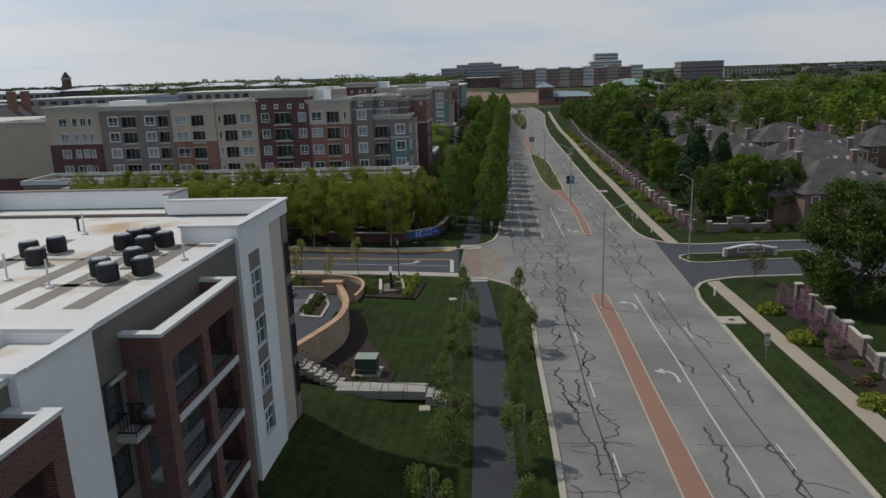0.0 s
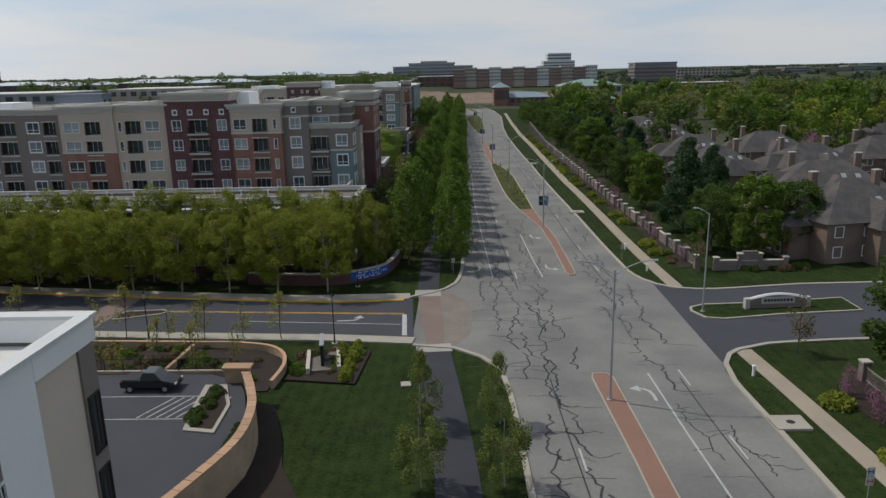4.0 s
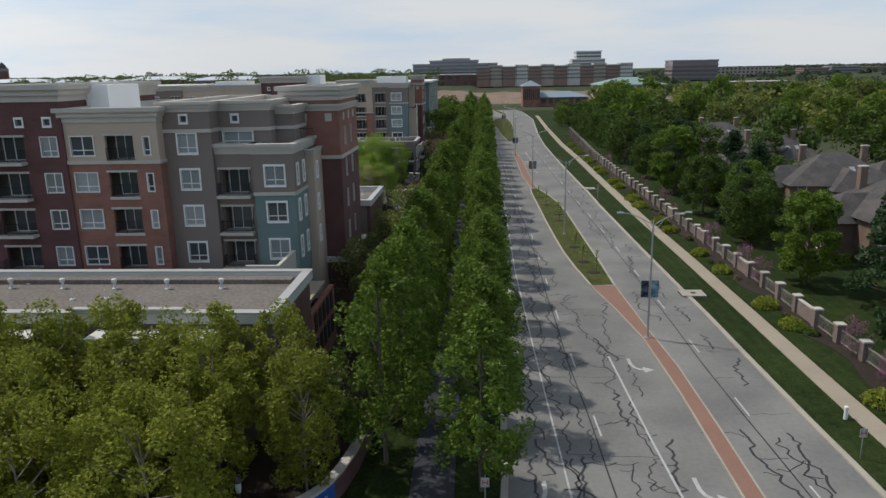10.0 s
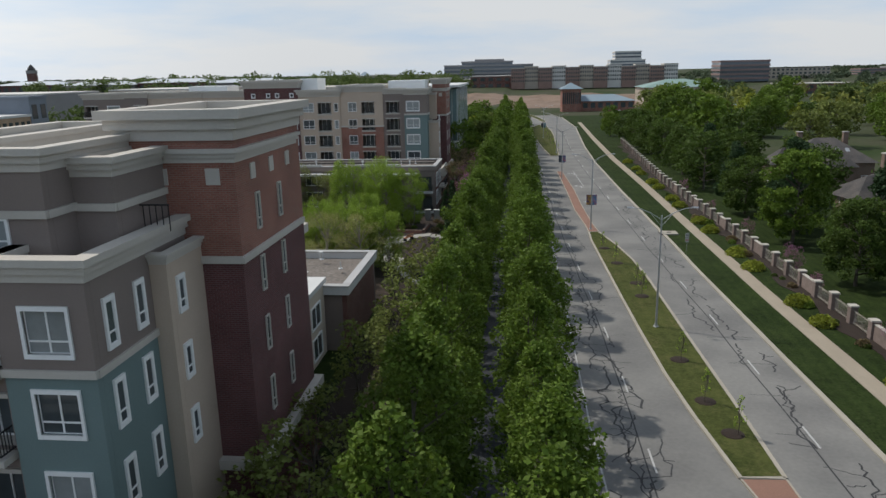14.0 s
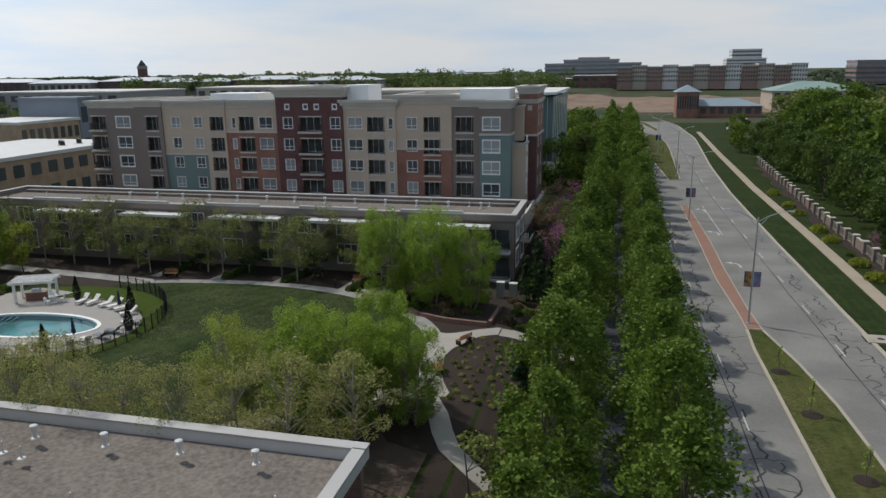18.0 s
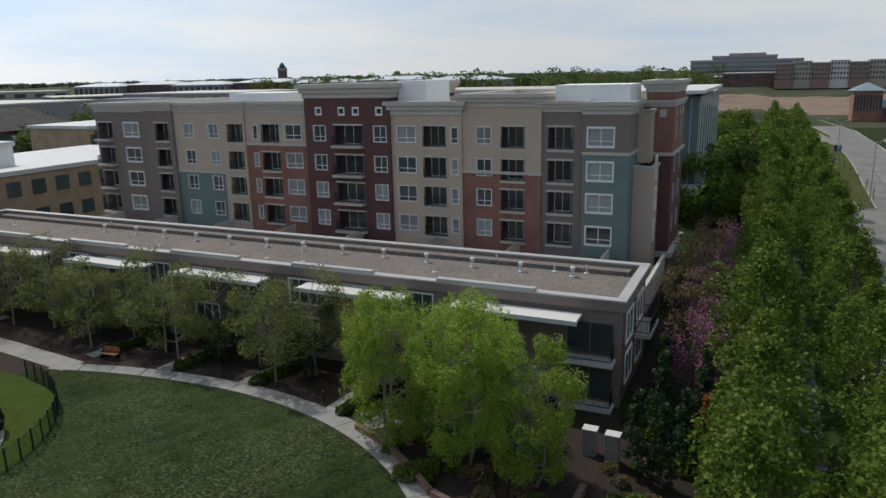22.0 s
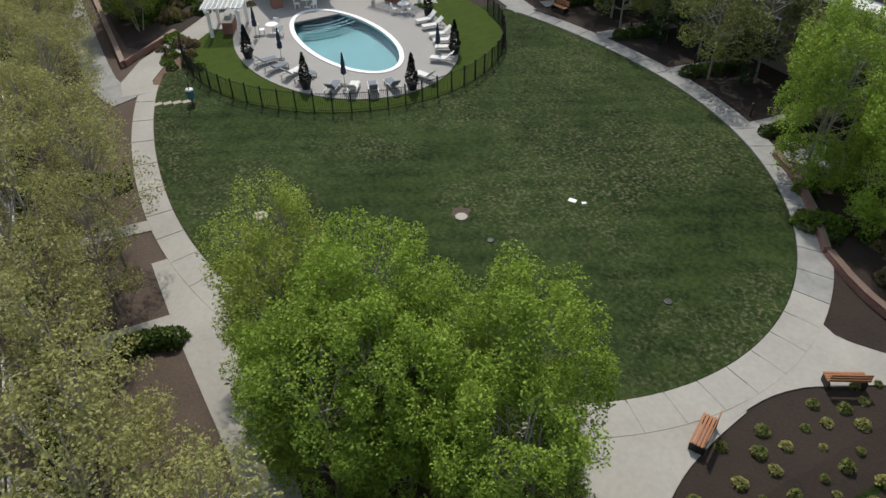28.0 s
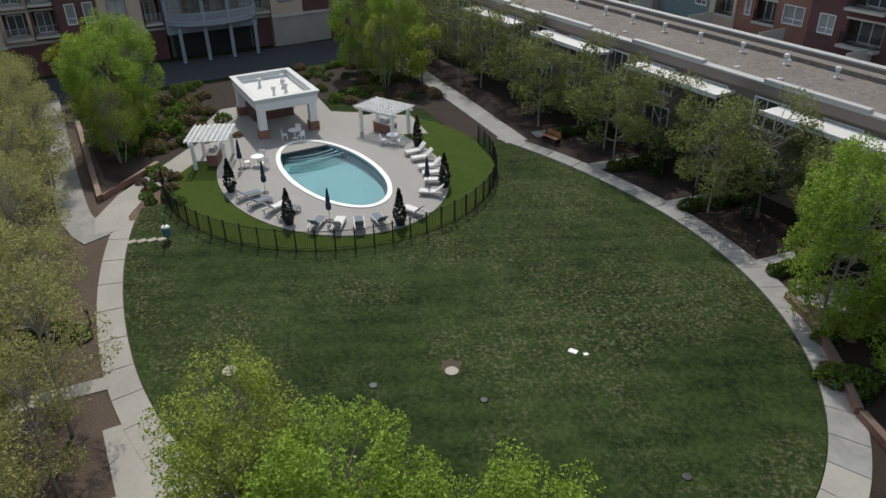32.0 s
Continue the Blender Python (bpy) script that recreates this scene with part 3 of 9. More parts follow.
# medians
def median(name, label, outline, material, z=0.14, rim=0.28):
    bm = bmesh.new()
    sheet(bm, outline, z, True, 0.14)
    ob = tagged(part(name, bm, material), label, "median", kind="structure")
    bm = bmesh.new()
    ribbon(bm, outline + outline[:1], rim, z + 0.03, 0.15)
    tagged(part(name + "_kerb", bm, KERB), "concrete kerb round the median", "kerb", kind="structure")
    return ob


median("median_south", "red brick paver median strip", [(13.6, 44.8), (14.9, 44.8), (15.25, 43.9), (15.57, 31.6), (15.8, 18.3), (16.3, 2.8), (17.6, -60), (15.8, -60), (14.5, 2.8), (14.18, 18.3), (13.95, 30), (13.4, 43.9)], PAVER, rim=0.13)
median("median_brick", "red brick paver median strip", [(16.2, 76.2), (16.8, 76.2), (17.05, 77.2), (17.1, 88), (17.0, 98.4), (16.4, 108), (15.8, 121.4), (13.1, 121.3), (14.4, 113.3), (15.5, 105), (15.86, 93.3), (15.86, 77.4)], PAVER, rim=0.13)
median("median_grass", "grassy median island with thin yellowing turf", [(15.8, 121.6), (15.7, 132), (15.4, 146), (15.1, 165), (14.6, 174), (13.6, 182), (12.0, 190.6), (10.5, 190.5), (10.3, 185), (10.6, 172), (10.9, 158), (11.2, 147), (11.6, 137), (12.2, 129.5), (13.1, 121.5)], GRASS_DRY)
median("median_brick_far", "red brick paver median strip", [(12.0, 190.8), (11.6, 197.4), (11.3, 215), (11.3, 230), (10.5, 259), (9.2, 259), (9.6, 230), (9.7, 208.5), (10.4, 195.6), (10.5, 190.7)], PAVER, rim=0.13)
median("median_grass_far", "grassy median island in the far street", [(11.6, 293.5), (12.2, 317), (13.2, 355), (13.4, 380), (12.4, 408), (9.0, 416), (5.6, 402), (4.8, 388), (5.8, 356), (7.2, 322), (9.0, 293)], GRASS_DRY)
median("median_end", "small paved island where the road bends", [(12, 432), (13.5, 440), (9.5, 480), (3.5, 510), (2, 508), (7, 475)], GRASS_DRY)

# walks
def path(name, label, pts, width, material, z=0.05):
    bm = bmesh.new()
    ribbon(bm, smooth(dense(pts, 12.0), 2.0), width, z, 0.12)
    return tagged(part(name, bm, material), label, "path", kind="structure")


path("pavement_asphalt", "dark asphalt footpath beside the road", [(4.2, -80), (3.2, -10), (2.83, 2.5), (2.3, 16), (1.44, 30), (0.3, 41.5), (-0.75, 50.6)], 3.05, PATH_ASPHALT)
path("pavement_asphalt_north", "shaded asphalt footpath under street trees", [(-2.3, 70.6), (-2.5, 90), (-2.5, 130), (-2.6, 200), (-2.8, 300), (-3.5, 420)], 2.7, PATH_ASPHALT)
path("pavement_landing", "paver landing at the crossing", [(-0.75, 50.4), (-0.95, 52.4)], 3.5, PALE_WALK, 0.06)
path("pavement_landing_north", "concrete landing at the crossing", [(-2.2, 68.0), (-2.3, 70.6)], 3.2, PALE_WALK, 0.06)
path("pavement_east_south", "pale concrete pavement beside the road", [(32.4, -60), (31.0, 10), (30.7, 17.5), (30.1, 27), (29.5, 40), (28.9, 50.2)], 1.7, WALK)
path("pavement_east_north", "pale concrete pavement beside the road", [(28.5, 70.6), (28.2, 78), (27.8, 92), (27.6, 115), (27.4, 136), (27.0, 157), (26.8, 195), (26.8, 238), (26.3, 283), (27.0, 345), (28.8, 430)], 1.7, WALK)


# ---- road paint, joints and cracks ----
def stripe(name, label, spans, material=PAINT_WHITE, z=0.028):
    """Painted lines: each a run of points with a width."""
    bm = bmesh.new()
    for pts, w in spans:
        ribbon(bm, pts, w, z)
    return tagged(part(name, bm, material), label, "road marking", kind="structure")


def dashes(table, y0, y1, step=12.0, length=3.0):
    return [([(lerp(table, y), y), (lerp(table, y + length), y + length)], 0.14) for y in np.arange(y0, y1, step)]


stripe("lane_line_bus", "solid white lane line", [([(6.0, 75.8), (5.55, 91), (5.2, 103), (4.6, 128), (4.5, 187)], 0.13)])
stripe("lane_line_turn", "solid white turn lane line", [([(12.55, 75.8), (12.07, 86.4), (11.62, 100.8)], 0.16), ([(18.54, 45), (18.75, 33.6), (19.03, 24.6), (19.14, 14.6), (19.4, 5.5), (20.4, -40)], 0.16), ([(13.75, 235), (13.2, 260)], 0.14)])
LANES = ([(70, 20.7), (80, 20.3), (90, 19.85), (105, 19.65), (120, 19.5), (150, 19.1), (177, 18.3), (202, 17.7), (230, 17.1), (257, 16.6), (285, 16.3), (330, 16.8), (420, 19)], [(-40, 24.2), (8, 22.6), (20, 22.25), (32, 21.75), (45, 21.45)], [(70, 9.3), (86, 8.8), (100, 8.4), (113, 8.2), (145, 8.0), (182, 6.9), (200, 6.4), (285, 5.4), (400, 1.5)], [(-60, 12.2), (5, 11.05), (20, 10.6), (45, 10.1)])  # the lane lines, as (y, x)
for i, sp in enumerate(dashes(LANES[0], 78, 400, 11.9) + dashes(LANES[1], -29.3, 46, 11.95, 3.3) + dashes(LANES[2], 75, 390, 11.7) + dashes(LANES[3], -30.5, 40, 11.9)):
    stripe("lane_dash", "worn white lane dash on concrete", [sp])
stripe("side_line", "white lane line on the side street", [([(-21.8, 59.8), (-11, 58.85), (-4.7, 58.3)], 0.13), ([(-4.55, 61.5), (-4.05, 55.0)], 0.5)], PAINT_WHITE, 0.036)
stripe("side_centre", "double yellow centre line on the side street", [([(-32.6, 63.7), (-18, 62.7), (-4.6, 61.9)], 0.12), ([(-32.6, 63.45), (-18, 62.45), (-4.6, 61.65)], 0.12)], PAINT_YELLOW, 0.036)


def arrow(x, y, rz, flip=1, s=1.0, z=0.03):
    """A painted turn arrow: bent shaft and head."""
    bm = bmesh.new()
    shaft = [(0, -1.5), (0, -0.3), (-0.15 * flip, 0.35), (-0.55 * flip, 0.75), (-0.9 * flip, 0.85)]
    ribbon(bm, [Vector(p) for p in shaft], 0.28, 0, 0, False)
    hd = [(-0.85 * flip, 1.45), (-1.75 * flip, 0.85), (-0.85 * flip, 0.25)]
    bm.faces.new([bm.verts.new((a, b, 0)) for a, b in (hd if flip > 0 else hd[::-1])])
    ob = tagged(part("turn_arrow", bm, PAINT_WHITE), "white painted turn arrow on the road", "road marking", "road arrows", kind="structure")
    ob.matrix_basis = pose(x, y, z, 0, 0, rz) @ Matrix.Diagonal((s, s, 1, 1))


for x, y, rz, fl in [(17.9, 41.0, 0, 1), (18.2, 21.6, 0, 1), (13.6, 80.2, 180, 1), (13.2, 98.8, 180, 1), (4.4, 79.6, 180, -1), (3.6, 119, 180, -1), (13.6, 216.5, 0, 1), (13.2, 236, 0, 1), (13.1, 255.5, 0, 1)]:
    arrow(x, y, rz, fl)
arrow(-10.4, 59.6, -90, 1, 1.0, 0.038)

# tarred cracks: jagged lines along and across the slabs
def crack(bm, x, y, heading, length, width, rng, wobble=0.5):
    d, n = Vector((math.cos(heading), math.sin(heading))), Vector((-math.sin(heading), math.cos(heading)))
    ok, off, s = [], 0.0, 0.0
    while s < length:
        p = Vector((x, y)) + d * s + n * (off + rng.normal() * 0.10 * wobble)
        lo = lerp(KERB_W, p.y) + 0.3 if p.y < 44 else (lerp(KERB_W_N, p.y) + 0.4 if p.y > 72 else 0.6)
        hi = lerp(KERB_E_S, p.y) - 0.3 if p.y < 46 else 25.2 if p.y < 74 else lerp(KERB_E_N, p.y) - 0.3
        if not lo < p.x < hi:
            break
        ok.append(p)
        off = off * 0.93 + rng.normal() * 0.22 * wobble
        s += rng.uniform(0.25, 0.6)
    if len(ok) > 2:
        ribbon(bm, ok, width, 0.0255)
    return ok


rng = np.random.default_rng(4)
for run, (x0, y0, y1, fork) in enumerate([(9.2, -6, 52, 0.45), (10.4, -4, 56, 0.55), (8.0, 44, 132, 0.5), (10.4, 56, 116, 0.5), (12.2, 46, 78, 0.3), (6.2, 56, 80, 0.5), (4.4, 66, 110, 0.45), (20.2, 22, 76, 0.2), (22.4, 2, 30, 0.3), (18.4, 2, 14, 0.2), (18.8, 50, 80, 0.45), (22.0, 52, 84, 0.4), (6.4, 76, 172, 0.5), (20.6, 70, 150, 0.25), (7.6, 120, 240, 0.45), (20.0, 150, 300, 0.2), (4.0, 90, 200, 0.35), (12.6, 78, 118, 0.35), (18.4, 110, 210, 0.15)]):
    bm = bmesh.new()
    y = y0
    while y < y1:
        n = rng.uniform(4, 11)
        pts = crack(bm, x0 + rng.normal() * 0.45, y, 1.5708 + rng.normal() * 0.05, n, rng.uniform(0.10, 0.19), rng, 0.9)
        for p in pts[::4]:
            if rng.random() < fork:
                crack(bm, p.x, p.y, rng.choice([0.0, 3.14]) + rng.normal() * 0.35, rng.uniform(0.7, 3.4), rng.uniform(0.06, 0.11), rng, 0.6)
        y += n * rng.uniform(0.65, 1.15) * (1.0 if fork > 0.3 else 1.7)
    tagged(part("road_cracks", bm, TAR), "dark tarred cracks wandering along the concrete road", "crack", kind="stuff")
bm = bmesh.new()
for y in np.arange(-40, 330, 6.2):
    for lo, hi in ((7, 13), (16.5, 24.5)) if y < 46 else ((lerp(KERB_W_N, max(y, 72)) + 0.5, 12.5 if y < 120 else 10.5), (17, lerp(KERB_E_N, max(y, 78)) - 0.6)):
        a = rng.uniform(lo, (lo + hi) / 2)
        b = rng.uniform((lo + hi) / 2, hi)
        ribbon(bm, [Vector((a + (b - a) * q / 6, y + rng.normal() * 0.09)) for q in range(7)], rng.uniform(0.04, 0.09), 0.0245)
for table, lo, hi in ((LANES[0], 72, 380), (LANES[1], -40, 47), (LANES[2], 70, 330), (LANES[3], -40, 47)):
    ribbon(bm, [Vector((lerp(table, float(y)) - 0.42 + 0.05 * math.sin(y * 0.3), float(y))) for y in np.arange(lo, hi, 3.0)], 0.11, 0.0245)
tagged(part("road_joints", bm, TAR), "straight dark sealed joints between the road slabs", "joint", kind="stuff")


# ---- apartment blocks ----
def wall(bm, length, z0, z1, thick, holes):
    """A wall along +x with its outer face at y=0, thick behind it (+y), with holes (x0, x1, z0, z1) right through."""
    gx = sorted({round(q, 3) for q in (0.0, length, *[h[0] for h in holes], *[h[1] for h in holes])})
    gzz = sorted({round(q, 3) for q in (z0, z1, *[h[2] for h in holes], *[h[3] for h in holes])})
    vs = {}
    def v(x, y, z):
        k = (round(x, 4), y, round(z, 4))
        if k not in vs:
            vs[k] = bm.verts.new((x, y, z))
        return vs[k]
    def solid(i, j):
        if not (0 <= i < len(gx) - 1 and 0 <= j < len(gzz) - 1):
            return False
        cx, cz = (gx[i] + gx[i + 1]) / 2, (gzz[j] + gzz[j + 1]) / 2
        return not any(h[0] < cx < h[1] and h[2] < cz < h[3] for h in holes)
    for i in range(len(gx) - 1):
        for j in range(len(gzz) - 1):
            if not solid(i, j):
                continue
            x0, x1, a, b = gx[i], gx[i + 1], gzz[j], gzz[j + 1]
            bm.faces.new((v(x0, 0, a), v(x1, 0, a), v(x1, 0, b), v(x0, 0, b)))
            bm.faces.new((v(x0, thick, b), v(x1, thick, b), v(x1, thick, a), v(x0, thick, a)))
            for di, dj, q in ((-1, 0, ((x0, a), (x0, b))), (1, 0, ((x1, b), (x1, a))), (0, -1, ((x1, a), (x0, a))), (0, 1, ((x0, b), (x1, b)))):
                if not solid(i + di, j + dj):
                    (ax, az), (bx, bz) = q
                    bm.faces.new((v(ax, 0, az), v(bx, 0, bz), v(bx, thick, bz), v(ax, thick, az)))


def bar_frame(bm, w, h, t, y0, y1, mull=(), trans=()):
    """A flat frame of bars about the origin's lower left corner, with uprights and cross bars."""
    for s in ((0, t, 0, h), (w - t, w, 0, h), (t, w - t, 0, t), (t, w - t, h - t, h)):
        box(bm, s[0], s[1], y0, y1, s[2], s[3])
    for m in mull:
        box(bm, m * w - t / 3, m * w + t / 3, y0, y1, t, h - t)
    for m in trans:
        box(bm, t, w - t, y0 + 0.004, y1 - 0.004, m * h - t / 3, m * h + t / 3)


WINDOWS = {}


def window(parent, m, w, h, trim=WHITE, mull=(0.5,), trans=(0.28,), border=0.16, curtain=False, flat=False):
    """A window in its opening: outer trim, sash bars, pane. Repeats share their meshes."""
    key = (round(w, 2), round(h, 2), trim.name, mull, trans, border, curtain, flat)
    if key in WINDOWS:
        return again(WINDOWS[key], parent, m)
    bm = bmesh.new()
    lip = 0.05 if border > 0.1 else 0.0
    wall(bm, w + 2 * border, -border - lip, h + border + lip, 0.14, [(border, w + border, 0.0, h)])
    for vv in bm.verts:
        vv.co.x -= border
        vv.co.y -= 0.08
    ob = part("window", bm, trim, parent)
    bm = bmesh.new()
    xs_ = [0.0] + [q * w for q in mull] + [w]
    zs_ = [0.0] + [q * h for q in trans] + [h]
    t = 0.035
    wall(bm, w, 0.0, h, 0.06, [(xa + t, xb - t, za + t, zb - t) for xa, xb in zip(xs_, xs_[1:]) for za, zb in zip(zs_, zs_[1:])])
    for vv in bm.verts:
        vv.co.y += -0.055 if flat else 0.09
    part("sash", bm, trim, ob)
    d = 0.135 if flat else 0.0
    part("pane", boxes((0.02, w - 0.02, 0.12 - d, 0.135 - d, 0.02, h - 0.02)), CURTAIN if curtain else GLASS, ob)
    ob.matrix_basis = m
    WINDOWS[key] = ob
    return ob


BALCONIES = {}


def balcony(parent, m, w, d=0.9, rail=METAL_DARK, slab=TRIM, back=1.3, h=2.4, doors=True):
    """A balcony: slab, rail with posts and bars, and the recess behind it with its glazed door."""
    key = (round(w, 2), d, rail.name, slab.name, back, h)
    if key in BALCONIES:
        return again(BALCONIES[key], parent, m)
    ob = part("balcony", boxes((-0.1, w + 0.1, -d, back, -0.28, -0.02)), slab, parent)
    bm = bmesh.new()
    n = max(4, int(w / 0.16))
    for z in (0.12, 1.02):
        box(bm, 0, w, -d + 0.06, -d + 0.11, z, z + 0.05)
        if d > 0.3:
            for x in (0.0, w - 0.05):
                box(bm, x, x + 0.05, -d + 0.11, 0, z, z + 0.05)
    for i in range(n + 1):
        x = (w - 0.03) * i / n
        box(bm, x, x + 0.03, -d + 0.07, -d + 0.10, 0.17 if i % 6 else -0.02, 1.02)
    if d > 0.3:
        for k in range(1, int(d / 0.16)):
            for x in (0.01, w - 0.04):
                box(bm, x, x + 0.03, -d + 0.08 + k * 0.16, -d + 0.11 + k * 0.16, 0.17, 1.02)
    part("rail", bm, rail, ob)
    if slab is TRIM:
        part("lintel", boxes((-0.12, w + 0.12, -0.14, 0.06, h - 0.05, h + 0.13)), TRIM, ob)
    bm = bmesh.new()
    dw = min(w * 0.62, 2.4)
    x0 = w * 0.5 - dw / 2
    box(bm, x0, x0 + dw, back - 0.16, back - 0.12, 0.0, min(2.1, h - 0.1))
    part("glass_door", bm, GLASS, ob)
    bm = bmesh.new()
    bar_frame(bm, dw + 0.16, min(2.2, h - 0.05), 0.08, back - 0.22, back - 0.1, (0.5,))
    for vv in bm.verts:
        vv.co.x += x0 - 0.08
    part("door_frame", bm, WHITE, ob)
    ob.matrix_basis = m
    BALCONIES[key] = ob
    return ob


def section(root, x0, x1, yf, yb, zb, zt, skins, openings, trim=WHITE, roof=ROOF_WHITE, top=TRIM, k=1.0, parapet=True, rail=METAL_DARK):
    """One bay of a block facing -y. skins: (z0, z1, material) courses; openings: (kind, x0, x1, z0, z1) from x0."""
    w = x1 - x0
    holes = [(o[1], o[2], o[3], o[4]) for o in openings]
    for a, b, material in skins:
        hs = [(h[0], h[1], max(h[2], a), min(h[3], b)) for h in holes if h[2] < b and h[3] > a]
        bm = bmesh.new()
        wall(bm, w, a, b, 0.35, hs)
        ob = part("wall", bm, material, root)
        ob.matrix_basis = pose(x0, yf, 0)
    if len(skins) > 1:
        for a, b, material in skins[1:]:
            ob = part("band", boxes((x0 - 0.06, x1 + 0.06, yf - 0.12, yf + 0.03, a - 0.12, a + 0.18)), top, root)
    # sides and back
    m = skins[-1][2]
    for a, b, skin in skins:
        part("side_wall", boxes((x0, x0 + 0.3, yf + 0.36, yb, a, b)), skin, root)
        part("side_wall", boxes((x1 - 0.3, x1, yf + 0.36, yb, a, b)), skin, root)
    for a, b, skin in skins[1:]:
        part("band", boxes((x1 + 0.001, x1 + 0.12, yf + 0.031, yb - 0.5, a - 0.12, a + 0.18)), top, root)
    part("back_wall", boxes((x0 + 0.31, x1 - 0.31, yb - 0.3, yb, zb, zt)), m, root)
    part("inner_wall", boxes((x0 + 0.32, x1 - 0.32, yf + 1.75, yf + 1.85, zb, zt - 0.5)), TAUPE, root)
    part("roof", boxes((x0 + 0.31, x1 - 0.31, yf + 0.36, yb - 0.31, zt - 0.4, zt - 0.15)), roof, root)
    bm = bmesh.new()
    cornice_ring(bm, x0, x1, yf, yb, zt, k)
    part("cornice", bm, top, root)
    for o in openings:
        kind, a, b, c, d = o[:5]
        if kind == "w":
            window(root, pose(x0 + a, yf, c), b - a, d - c, trim, (0.5,) if b - a > 1.1 else (), (0.28,), 0.13 if m in (GREY, BLUE) else 0.07, (int(a * 7 + c * 3) % 3 != 0))
        elif kind == "p":
            window(root, pose(x0 + a, yf, c), b - a, d - c, trim, (), (), 0.12, False)
        elif kind == "b":
            balcony(root, pose(x0 + a, yf, c + 0.02), b - a, 0.9, rail, h=d - c - 0.02)
        elif kind == "r":
            balcony(root, pose(x0 + a, yf, c + 0.02), b - a, 0.12, h=d - c - 0.02)


def cornice_ring(bm, x0, x1, y0, y1, z, k=1.0):
    """A hollow stepped parapet cap swept round a rectangle in one piece."""
    prof = [(0.10, 0.0), (0.10, 0.42), (0.28, 0.42), (0.28, 0.80), (0.50, 0.80), (0.50, 1.15), (-0.32 / k, 1.15), (-0.32 / k, 0.0)]
    rings = [[bm.verts.new((x, y, z + h * k)) for x, y in ((x0 - o * k, y0 - o * k), (x1 + o * k, y0 - o * k), (x1 + o * k, y1 + o * k), (x0 - o * k, y1 + o * k))] for o, h in prof]
    for i in range(len(rings)):
        p, q = rings[i], rings[(i + 1) % len(rings)]
        for j in range(4):
            bm.faces.new((p[j], p[(j + 1) % 4], q[(j + 1) % 4], q[j]))


ROWS_A = (8.15, 11.5, 14.78, 17.95)  # sill heights of the four upper storeys
ROWS_B = (8.1, 11.3, 14.4, 17.65)


def bay(x0, cols, rows, h):
    """Openings of one bay, all storeys: w a window, s a slim one, r a recess, b a balcony, p square panes near the top."""
    out = []
    for kind, a, b in cols:
        if kind == "p":
            out.append(("p", a - x0, b - x0, 20.6, 20.6 + b - a))
            continue
        for z in rows:
            if kind in "ws":
                out.append(("w", a - x0, b - x0, z, z + (h if kind == "w" else h - 0.1)))
            else:
                out.append((kind, a - x0, b - x0, z - 0.45, z + 1.75))
    return out


def block(y, rows, h, order, label):
    """One of the two like blocks along the street: four storeys over a podium."""
    root = thing("apartment_block", label, "apartment building", "apartment blocks")
    for x0, x1, dy, zt, top, skins, cols in order:
        cuts = [3.0, *[c for c, m in skins[:-1]], zt]
        courses = [(a, b, m) for a, b, (c, m) in zip(cuts, cuts[1:], skins)]
        section(root, x0, x1, y + dy, y + 17, 3.0, zt, courses, bay(x0, cols, rows, h), k=(top - zt) / 1.15)
    return root


def squares(*xs):
    return [("p", x, x + 0.58) for x in xs]


block_a = block(103.4, ROWS_A, 1.66, [
    (-91.81, -79.81, 0.6, 20.98, 22.06, [(14.39, BRICK_DARK), (99, TAN)], [("w", -89.15, -87.38), ("w", -86.2, -85.12), ("w", -84.43, -83.26), ("s", -82.76, -81.98)]),
    (-79.81, -71.36, 0.0, 20.91, 21.89, [(99, GREY)], [("w", -77.95, -75.95), ("r", -75.02, -72.1)]),
    (-71.36, -63.9, 0.0, 20.82, 21.79, [(99, GREY)], [("w", -70.05, -68.09), ("r", -67.31, -65.26)]),
    (-63.9, -54.86, -1.2, 21.08, 22.23, [(14.64, BRICK_RED), (99, TAN)], [("w", -63.13, -60.63), ("r", -59.76, -57.17)]),
    (-54.86, -46.09, -0.9, 21.16, 22.32, [(99, TAN)], [("s", -54.3, -53.72), ("r", -53.14, -50.53), ("w", -49.76, -47.45)]),
    (-46.09, -35.54, -1.4, 22.62, 24.06, [(99, BRICK_DARK)], [("w", -45.08, -43.64), ("b", -42.3, -39.14), ("w", -37.6, -36.16)] + squares(-44.75, -42.25, -39.57, -37.07)),
    (-35.54, -27.27, -1.2, 20.79, 22.04, [(17.33, BRICK_RED), (99, TAN)], [("w", -35.05, -33.03), ("r", -31.98, -29.48), ("s", -28.56, -28.03)]),
    (-27.27, -23.02, 0.0, 21.5, 22.38, [(19.84, GREY), (99, GREY)], [("w", -26.03, -24.4)] + squares(-25.64)),
], "five-storey apartment block in tan, brick and grey bays")
